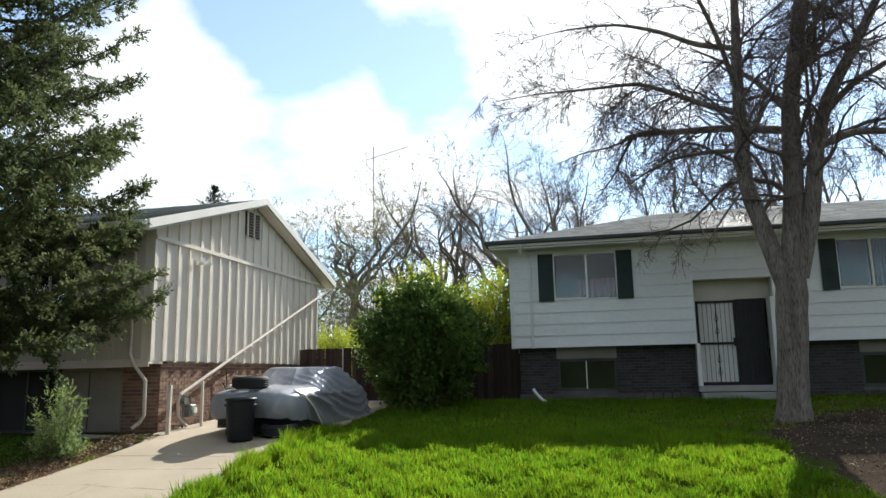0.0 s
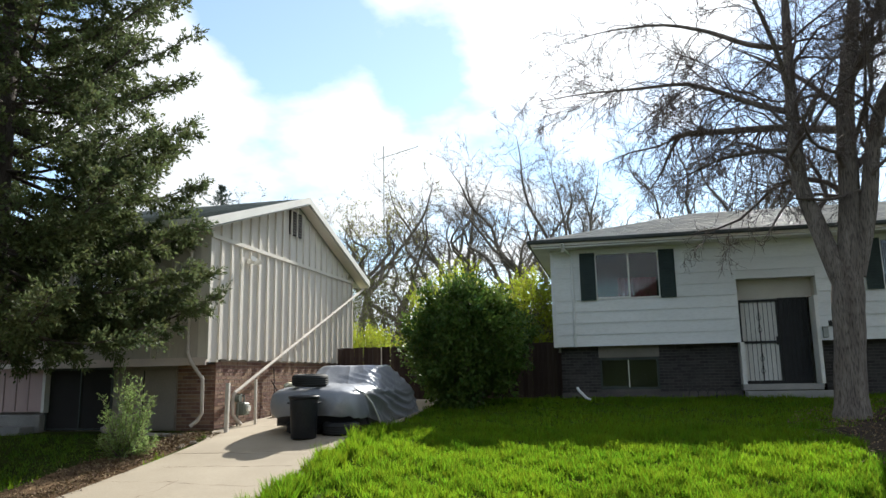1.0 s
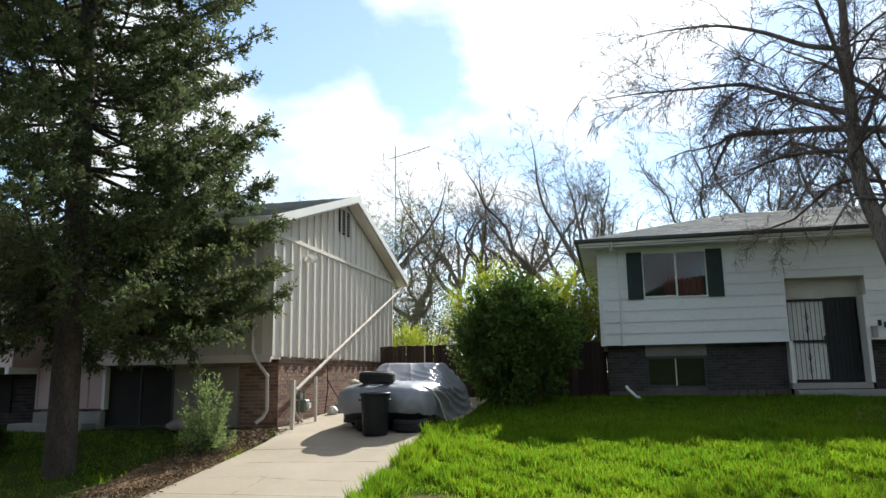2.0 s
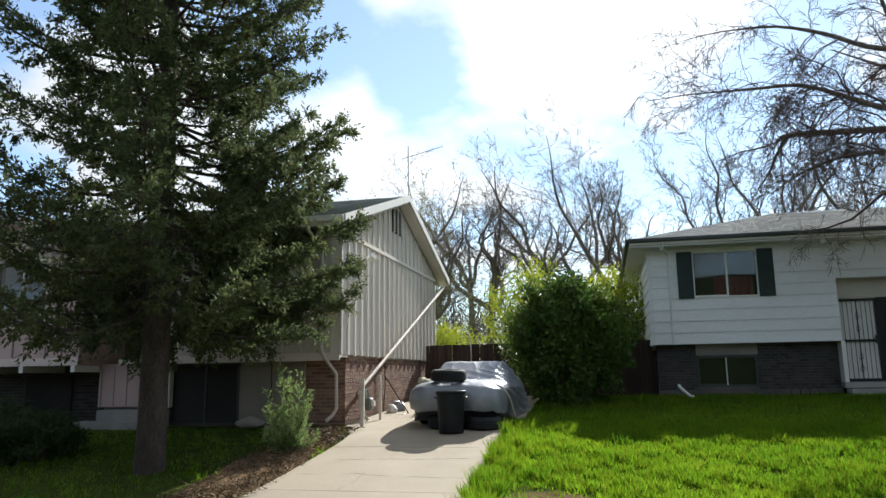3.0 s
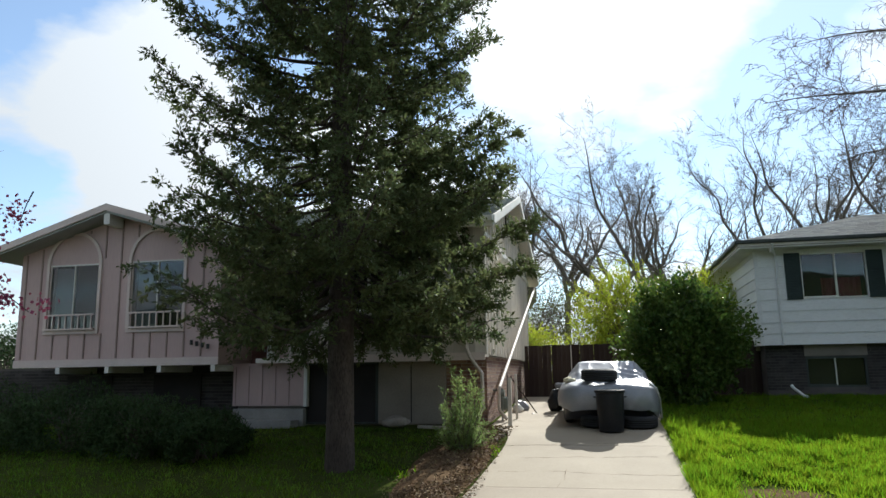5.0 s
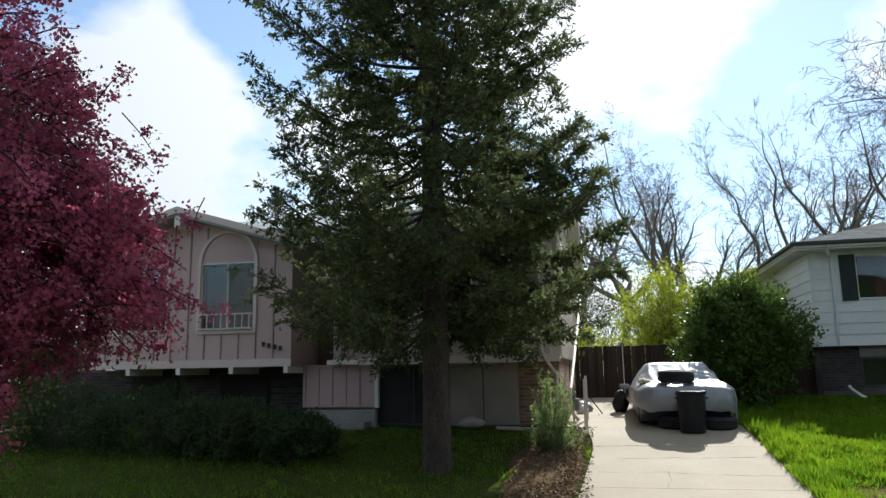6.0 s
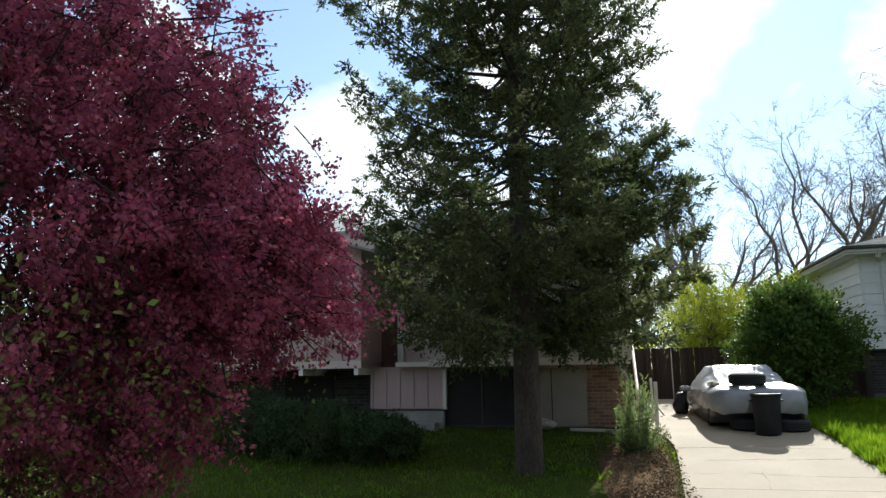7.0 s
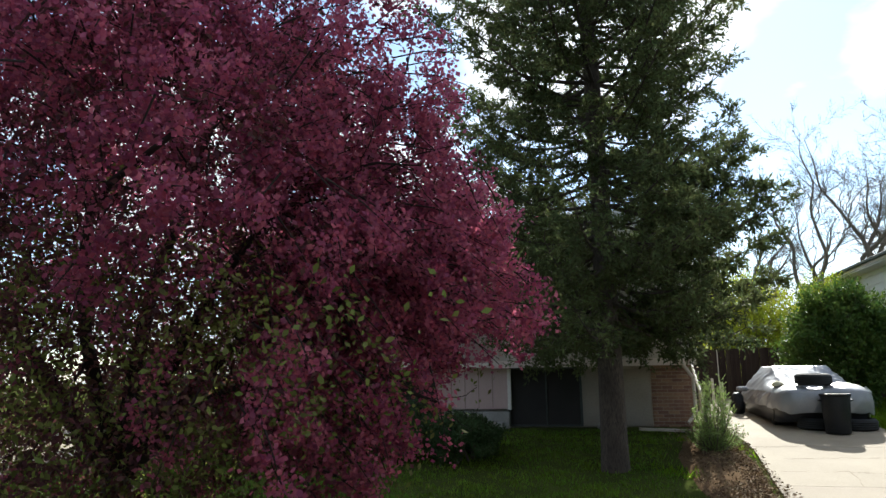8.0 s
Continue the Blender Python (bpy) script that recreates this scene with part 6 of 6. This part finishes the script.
def build_shrub(name, label, category, base, centre, radii, n, size, material, seed, rough=0.2, shell=0.55, stems=14, aspect=0.55, up=0.0, group="", freq=1.9, spray=1, lean=0.25):
    rng = np.random.default_rng(seed)
    ob = thing(name, base, label, category, group)
    st = []
    for _ in range(stems):
        d = rng.normal(size=3); d[2] = abs(d[2]) + 0.6; d = unit(d)
        tip = np.array(centre) + d * np.array(radii) * rng.uniform(0.5, 0.85)
        b = np.array(base) + np.array((rng.normal() * 0.12, rng.normal() * 0.12, -0.05))
        mid = 0.5 * (b + tip) + np.array((0, 0, 0.15))
        st.append(line((*b, 0.03), (*mid, 0.02), (*tip, 0.006)))
    sub = grow(rng, st, 2, per=2.2)
    V, F = tubes(st + [l for lv in sub for l in lv], 3)
    tagged(raw("stem_growth", V, F, TWIG, ob), kind="stuff")
    P = lump_points(rng, n // spray, centre, radii, rough, shell, seed * 1.7, base[2] + 0.02, freq)
    dirs = None
    if spray > 1:
        out = (P - np.array(centre)) / np.array(radii) + rng.normal(size=P.shape) * 0.45
        out /= np.linalg.norm(out, axis=1)[:, None]
        out[:, 2] += lean
        v = rng.uniform(0, 1, (len(P), spray, 1))
        dirs = np.repeat(out, spray, axis=0)
        P = (P[:, None] + out[:, None] * v * size * 3.2 + rng.normal(size=(len(P), spray, 3)) * size * 0.35).reshape(-1, 3)
        dirs = dirs * 0.5 + rng.normal(size=dirs.shape) * 0.3
    V, F = leaves(rng, P, size, aspect, up, dirs)
    tagged(raw("foliage", V, F, material, ob), kind="stuff")
    return ob


def build_young_conifer():
    """The feathery upright shrub on the soil bed: plumes that fan out from the ground, each set with short upswept sprigs."""
    rng = np.random.default_rng(33)
    bx, by = -8.14, 9.85
    bz = float(gz(by)) + 0.03
    ob = thing("young_conifer", (bx, by, bz), "feathery pale green conical shrub on the soil bed", "shrub")
    stems, P, D = [], [], []
    for i in range(76):
        az = rng.uniform(0, 2 * np.pi)
        out = rng.uniform(0.0, 1.0) ** 0.7
        if i == 0:
            out = 0.02
        L = np.interp(out, [0, 0.15, 0.4, 0.7, 1.0], [1.62, 1.28, 0.92, 0.66, 0.48]) * (1.0 if i == 0 else rng.uniform(0.72, 1.03))
        d = np.array((np.cos(az) * out * 1.05, np.sin(az) * out * 1.05, 1.0 - 0.5 * out))
        q = np.array((bx + rng.normal() * 0.07, by + rng.normal() * 0.07, bz - 0.03))
        pts = [q]
        for _ in range(6):
            d = unit(d + rng.normal(size=3) * 0.07 + np.array((0, 0, 0.10)))
            q = q + d * L / 6
            pts.append(q)
        pts = np.array(pts)
        stems.append((pts, np.linspace(0.010, 0.003, 7)))
        n = int(L / 0.03)
        for k in range(n):
            f = 0.12 + 0.88 * (k + rng.uniform(0, 1)) / n
            j = min(int(f * 6), 5)
            p = pts[j] + (pts[j + 1] - pts[j]) * (f * 6 - j)
            tg = unit(pts[j + 1] - pts[j])
            w = unit(np.cross(tg, rng.normal(size=3)))
            way = unit(tg * 0.75 + w * 0.8)
            ln = (0.15 - 0.07 * f) * rng.uniform(0.6, 1.2)
            m = 7
            P.append(p + way * ln * np.linspace(0.1, 1, m)[:, None])
            D.append(np.tile(way, (m, 1)) + rng.normal(size=(m, 3)) * 0.35)
    V, F = tubes(stems, 3)
    tagged(raw("stem_growth", V, F, TWIG, ob), kind="stuff")
    V, F = leaves(rng, np.concatenate(P), 0.042, 0.34, dirs=np.concatenate(D))
    tagged(raw("foliage", V, F, BLUENEEDLE, ob, "pale green sprays"), kind="stuff")


def far_tree_model(seed, height, width):
    """One far bare tree about its own foot."""
    rng = np.random.default_rng(seed)
    ob = thing("far_tree", (0, 0, 0), "tall bare cottonwood behind the houses", "tree", "far bare trees")
    forks = []
    h0 = height * rng.uniform(0.30, 0.42)
    trunk = line((0, 0, -0.3, 0.34), (0.1, 0, h0 * 0.5, 0.28), (rng.normal() * 0.3, rng.normal() * 0.3, h0, 0.24))
    top = trunk[0][-1]
    for k in range(rng.integers(4, 6)):
        a = rng.uniform(0, 2 * np.pi)
        o = np.array((np.cos(a), np.sin(a), 0)) * width * rng.uniform(0.45, 1.05)
        hh = height * rng.uniform(0.66, 1.0)
        rows, crook = [(*top, 0.21)], np.zeros(3)
        for i in range(1, 8):
            g = i / 7
            crook = crook + rng.normal(size=3) * (0.55, 0.55, 0.16)
            at = top + o * (1.25 * g - 0.25 * g * g) + np.array((0, 0, (hh - h0) * (0.82 * g + 0.18 * g * g))) + crook
            rows.append((*at, 0.20 * (1 - g) ** 0.8 + 0.012))
        forks.append(line(*rows))
    V, F = tubes([trunk], 8)
    raw("trunk", V, F, FARTWIG, ob)
    for l in forks:
        V, F = tubes([l], 6)
        raw("limb", V, F, FARTWIG, ob)
    sh = grow(rng, forks, 3, spread=0.85, ratio=0.47, per=2.75, lift=0.08, wander=0.24, low=0.2, thin=0.4, fine=0.011)
    V, F = tubes([l for lv in sh[:2] for l in lv], 3)
    tagged(raw("branch_growth", V, F, FARTWIG, ob), kind="stuff")
    V, F = tubes([(p[[0, 1, 3]], np.maximum(r[[0, 1, 3]], 0.0065)) for p, r in sh[2]], 3)
    tagged(raw("twig_growth", V, F, FARTWIG, ob), kind="stuff")
    if seed == 101:
        ends = np.array([p[-1] for p, r in sh[2]] + [p[2] for p, r in sh[2]])
        V, F = leaves(rng, ends + rng.normal(size=ends.shape) * 0.12, 0.15, 0.6)
        tagged(raw("bud_growth", V, F, BUDLEAF, ob, "olive-yellow spring buds"), kind="stuff")
    return ob


def build_far_woods():
    rng = random.Random(17)
    models = [far_tree_model(101, 17.0, 4.5), far_tree_model(102, 20.0, 5.0), far_tree_model(103, 15.5, 5.0), far_tree_model(104, 19.0, 3.6)]
    spots = [(-5.6, 53, 2, 1.1), (-2.2, 54, 1, 0.92), (5.8, 58, 1, 0.92), (10.4, 58, 3, 1.08), (-12.5, 60, 2, 1.15), (-16, 72, 3, 1.2), (-20, 55, 0, 1.02), (-24, 52, 0, 0.98),
             (2.0, 62, 2, 1.0), (14, 63, 3, 1.0), (18, 57, 1, 1.0), (-9, 66, 3, 1.0), (-1.0, 68, 3, 1.05), (-30, 70, 1, 0.8), (-14.5, 47, 2, 0.8), (-17.0, 49, 0, 0.9)]
    used = set()
    for x, y, k, s in spots:
        m = pose(x, y, 1.4, 0, 0, rng.uniform(0, 360))
        if k in used:
            ob = copy_thing(models[k], m)
        else:
            ob = models[k]; ob.matrix_basis = m; used.add(k)
        ob.scale = (s, s, s)
    # scrub under and before the far trees
    for i, (x, y, rx, rz, mt) in enumerate(((-16, 40, 5, 3.4, SCRUBLEAF), (-8, 44, 5, 3.0, SCRUBLEAF), (0, 46, 5, 3.2, SCRUBLEAF), (8, 44, 5, 3.2, SCRUBLEAF), (16, 46, 6, 3.6, SCRUBLEAF), (-24, 46, 5, 3.6, SCRUBLEAF))):
        build_shrub("scrub", "dull brownish-green scrub behind the fence", "shrub", (x, y, 1.4), (x, y, 1.4 + rz), (rx, 2.5, rz), 12000, 0.14, mt, 40 + i, 0.34, 0.4, 30, group="scrub behind the houses")


def far_conifer(x, y, top, seed):
    rng = np.random.default_rng(seed)
    ob = thing("far_conifer", (x, y, 1.4), "dark far conifer rising behind the roof", "tree", "far conifers")
    V, F = tubes([line((x, y, 1.2, 0.4), (x, y, top * 0.6, 0.2), (x, y, top, 0.03))], 6)
    raw("trunk", V, F, BARK, ob)
    P, D = [], []
    for i in range(170):
        z = top - (top - 8) * rng.uniform(0, 1) ** 1.3
        L = min((top - z) * 0.8, 5.0) * rng.uniform(0.6, 1.1) + 0.2
        a = rng.uniform(0, 2 * np.pi)
        h = np.array((np.cos(a), np.sin(a), 0.42))
        u = rng.uniform(0.0, 1, 40)[:, None]
        P.append(np.array((x, y, z - 0.3 * L)) + h * L * u + rng.normal(size=(40, 3)) * 0.09)
        D.append(np.tile(h, (40, 1)))
    P.append(np.array((x, y, top - 0.9)) + np.array((0, 0, 1.0)) * rng.uniform(0, 1, (60, 1)) + rng.normal(size=(60, 3)) * 0.07)
    D.append(np.tile(np.array((0, 0, 1.0)), (60, 1)))
    V, F = leaves(rng, np.concatenate(P), 0.26, 0.4, dirs=np.concatenate(D))
    tagged(raw("foliage", V, F, FARNEEDLE, ob), kind="stuff")


build_bare_tree()
build_spruce()
build_crabapple()
build_young_conifer()
build_shrub("bush", "large rounded dark green glossy-leaved bush by the fence", "bush", (-3.72, 16.8, 1.15), (-3.78, 16.8, 2.6), (1.18, 1.1, 1.29), 38000, 0.1, BUSHLEAF, 3, 0.32, 0.66, 24, 0.6, freq=3.0, spray=8, lean=0.5)
build_shrub("forsythia", "yellow-green flowering shrub behind the fence", "shrub", (-4.9, 22.3, 1.25), (-5.0, 22.3, 2.95), (1.55, 1.0, 1.95), 26000, 0.085, YELLOWLEAF, 5, 0.32, 0.35, 46, 0.5, group="yellow shrubs behind the fence", freq=2.4, spray=14, lean=0.9)
build_shrub("forsythia", "yellow-green flowering shrub behind the fence", "shrub", (-2.6, 21.8, 1.25), (-2.7, 21.8, 3.0), (1.3, 1.0, 1.75), 22000, 0.085, YELLOWLEAF, 6, 0.32, 0.35, 34, 0.5, group="yellow shrubs behind the fence", freq=2.4, spray=14, lean=0.9)
build_shrub("forsythia", "low yellow-green shrub behind the house corner", "shrub", (-8.3, 22.6, 1.25), (-8.4, 22.6, 2.3), (1.2, 0.9, 1.2), 12000, 0.075, YELLOWLEAF, 8, 0.32, 0.35, 24, 0.5, group="yellow shrubs behind the fence", freq=2.4, spray=14, lean=0.9)
for i, (x, y, rx, rz) in enumerate(((-17.6, 9.9, 1.5, 0.85), (-15.4, 9.7, 1.5, 0.78), (-13.75, 9.4, 1.1, 0.6), (-12.4, 9.15, 0.7, 0.42))):
    g = float(gz(y))
    build_shrub("juniper", "dark spreading juniper under the front wall", "shrub", (x, y, g), (x, y, g + 0.4), (rx, 0.9, rz), 13000, 0.07, JUNIPER, 60 + i, 0.25, 0.4, 14, 0.3, 0.4, "junipers before the pink house")
for i, (x, y, rx, rz) in enumerate(((-9.5, 30.0, 3.2, 2.7), (-4.5, 31.0, 3.0, 2.5))):
    build_shrub("thicket", "grey-brown leafless thicket behind the fence", "shrub", (x, y, 1.3), (x, y, 1.3 + rz), (rx, 1.5, rz), 5000, 0.09, SCRUBLEAF, 90 + i, 0.35, 0.3, 46, group="thicket behind the fence")
build_far_woods()
far_conifer(-44.8, 75.6, 24.6, 71)
for i, (x, y) in enumerate(((-21.5, 14.5), (-23.5, 16.0))):
    build_shrub("evergreen_hedge", "dark evergreen hedge beside the pink house", "shrub", (x, y, 0.95), (x, y, 2.0), (1.4, 1.0, 1.3), 9000, 0.09, JUNIPER, 80 + i, 0.2, 0.4, 12, group="hedge beside the pink house")


# ---- lawn, soil and litter ----
def blades(name, n, x0, x1, y0, y1, h0, h1, seed, keep, label, material=GRASS, width=0.011):
    rng = np.random.default_rng(seed)
    x, y = rng.uniform(x0, x1, n), rng.uniform(y0, y1, n)
    ok = keep(x, y)
    x, y = x[ok], y[ok]
    n = len(x)
    clump = 0.45 + 0.35 * smooth_noise(x, y, 3.1, 1.0) + 0.35 * smooth_noise(x, y, 8.0, 2.0)
    ok = rng.uniform(0, 1, n) < np.clip(0.35 + clump, 0.15, 1)
    x, y, clump = x[ok], y[ok], clump[ok]
    n = len(x)
    z = gz(y) + 0.02 * smooth_noise(x, y, 0.9) - 0.01
    h = (h0 + (h1 - h0) * rng.uniform(0, 1, n) ** 1.5) * (0.35 + 1.1 * np.clip(clump, 0, 1.1))
    a = rng.uniform(0, 2 * np.pi, n)
    lean = rng.uniform(0.1, 0.75, n) * h
    b = rng.uniform(0, 2 * np.pi, n)
    w = width * rng.uniform(0.6, 1.3, n)
    p = np.stack((x, y, z), 1)
    s = np.stack((np.cos(a) * w, np.sin(a) * w, np.zeros(n)), 1)
    tip = p + np.stack((np.cos(b) * lean, np.sin(b) * lean, h), 1)
    V = np.stack((p - s, p + s, tip), axis=1).reshape(-1, 3)
    tagged(raw(name, V, np.arange(n * 3).reshape(-1, 3), material), label, "grass", kind="stuff")


def lawn_right(x, y):
    edge = DRIVE_R + 0.06 * smooth_noise(x * 0, y, 5.0, 3.0) + 0.02
    bare = ((x + 3.85) / 0.75) ** 2 + ((y - 7.6) / 0.55) ** 2 < 1
    # grass thins over the soil that was widened in place of shade
    far = ((x - 6.5) / 3.9) ** 2 + ((y - 11.6) / 5.4) ** 2 + 0.2 * smooth_noise(x, y, 2.0)
    thin = np.random.default_rng(1).uniform(0, 1, len(x)) < 0.12
    sparse = np.random.default_rng(2).uniform(0, 1, len(x)) < np.interp(far, [0.4, 0.75, 1.0], [0.03, 0.35, 1.0])
    return (x > edge) & (street(x, y) > 3.6) & (~bare | thin) & sparse & ~((x > 2.7) & (x < 4.65) & (y > 17.6))


def lawn_left(x, y):
    bed = ((x + 8.1) / 0.8) ** 2 + ((y - 9.0) / 3.6) ** 2 < 1 + 0.55 * smooth_noise(x, y, 2.3, 4.0) + np.random.default_rng(5).uniform(-0.35, 0.35, len(x))
    return (x < -7.75) & ~bed & (street(x, y) > 3.6) & ~((x < -20.3))


blades("lawn_grass", 330000, -4.8, 7.5, 5.5, 12.8, 0.05, 0.15, 2, lawn_right, "bright green unmown lawn grass")
blades("far_lawn_grass", 90000, -4.8, 12.0, 12.8, 18.3, 0.05, 0.13, 3, lawn_right, "green unmown lawn grass")
blades("yard_grass", 130000, -20.5, -7.7, -1.0, 12.0, 0.03, 0.09, 4, lawn_left, "short shaded yard grass", YARDGRASS)


blades("edge_tufts", 16000, -4.74, -4.30, 6.2, 12.6, 0.12, 0.27, 6, lambda x, y: street(x, y) > 3.6, "tall grass tufts along the driveway edge")


def patch(name, cx, cy, rx, ry, material, label, seed, lift=0.03):
    """A low uneven patch of soil with a ragged edge."""
    rings, n = 10, 48
    V, F = [], []
    for j in range(rings):
        f = (j + 0.2) / rings * 1.1
        for i in range(n):
            a = 2 * math.pi * i / n
            k = 1 + 0.16 * noise.noise(Vector((math.cos(a) * 1.8, math.sin(a) * 1.8, seed)))
            x, y = cx + rx * f * k * math.cos(a), cy + ry * f * k * math.sin(a)
            e = max(0.0, 1 - (j / (rings - 1)) ** 3)
            z = float(gz(y)) + 0.02 * float(smooth_noise(x, y, 0.9)) + (lift + 0.035 * noise.noise(Vector((x * 3, y * 3, seed)))) * e - 0.03 * (1 - e) + 0.012
            V.append((x, y, z))
    for j in range(rings - 1):
        for i in range(n):
            F.append((j * n + i, j * n + (i + 1) % n, (j + 1) * n + (i + 1) % n, (j + 1) * n + i))
    c = len(V)
    V.append((cx, cy, float(gz(cy)) + lift))
    bm = bmesh.new()
    vs = [bm.verts.new(v) for v in V]
    for f in F:
        bm.faces.new([vs[i] for i in f])
    for i in range(n):
        bm.faces.new((vs[c], vs[i], vs[(i + 1) % n]))
    ob = smooth(part(name, bm, material))
    tagged(ob, label, "soil", kind="structure")


patch("soil_bed", -8.14, 9.0, 0.62, 2.9, SOIL, "brown soil bed with dry litter beside the driveway", 1.0, 0.05)
# real bare soil, stretched streetwards and darkened to stand in for a shadow
patch("soil_patch", 6.5, 11.6, 3.9, 5.4, SHADESOIL, "bare brown soil under the tree, darkened and widened for shade", 2.0, 0.02)
patch("bare_spot", -3.85, 7.6, 0.75, 0.5, SOIL, "bare earth spot in the lawn", 3.0, 0.02)


def build_litter():
    rng = np.random.default_rng(8)
    n = 7000
    x, y = rng.normal(-8.0, 0.27, n), rng.uniform(6.2, 11.9, n)
    ok = (x < -7.45) & (x > -10.2)
    x, y = x[ok], y[ok]
    P = np.stack((x, y, gz(y) + 0.06 + rng.uniform(0, 0.02, len(x))), 1)
    D = rng.normal(size=P.shape); D[:, 2] *= 0.25
    n = 6000
    a, r = rng.uniform(0, 2 * np.pi, n), np.sqrt(rng.uniform(0, 1, n))
    x, y = 6.3 + 3.9 * r * np.cos(a), 11.8 + 5.2 * r * np.sin(a)
    Q = np.stack((x, y, gz(y) + 0.05 + rng.uniform(0, 0.02, n)), 1)
    P = np.concatenate((P, Q))
    E = rng.normal(size=Q.shape); E[:, 2] *= 0.25
    D = np.concatenate((D, E))
    V, F = leaves(rng, P, 0.05, 0.4, dirs=D)
    m = mat("dry_litter", (0.12, 0.08, 0.045), (0.25, 0.17, 0.095), None, 3, 30, 0.9, 0, island=0.4)
    tagged(raw("litter", V, F, m), "dry leaves and twigs scattered over the bare soil", "litter", kind="stuff")
    blades("bed_weeds", 5000, -9.4, -7.5, 6.5, 11.5, 0.04, 0.16, 12, lambda a, b: smooth_noise(a, b, 2.2, 5.0) > 0.45, "sparse green weeds on the soil bed")


build_litter()
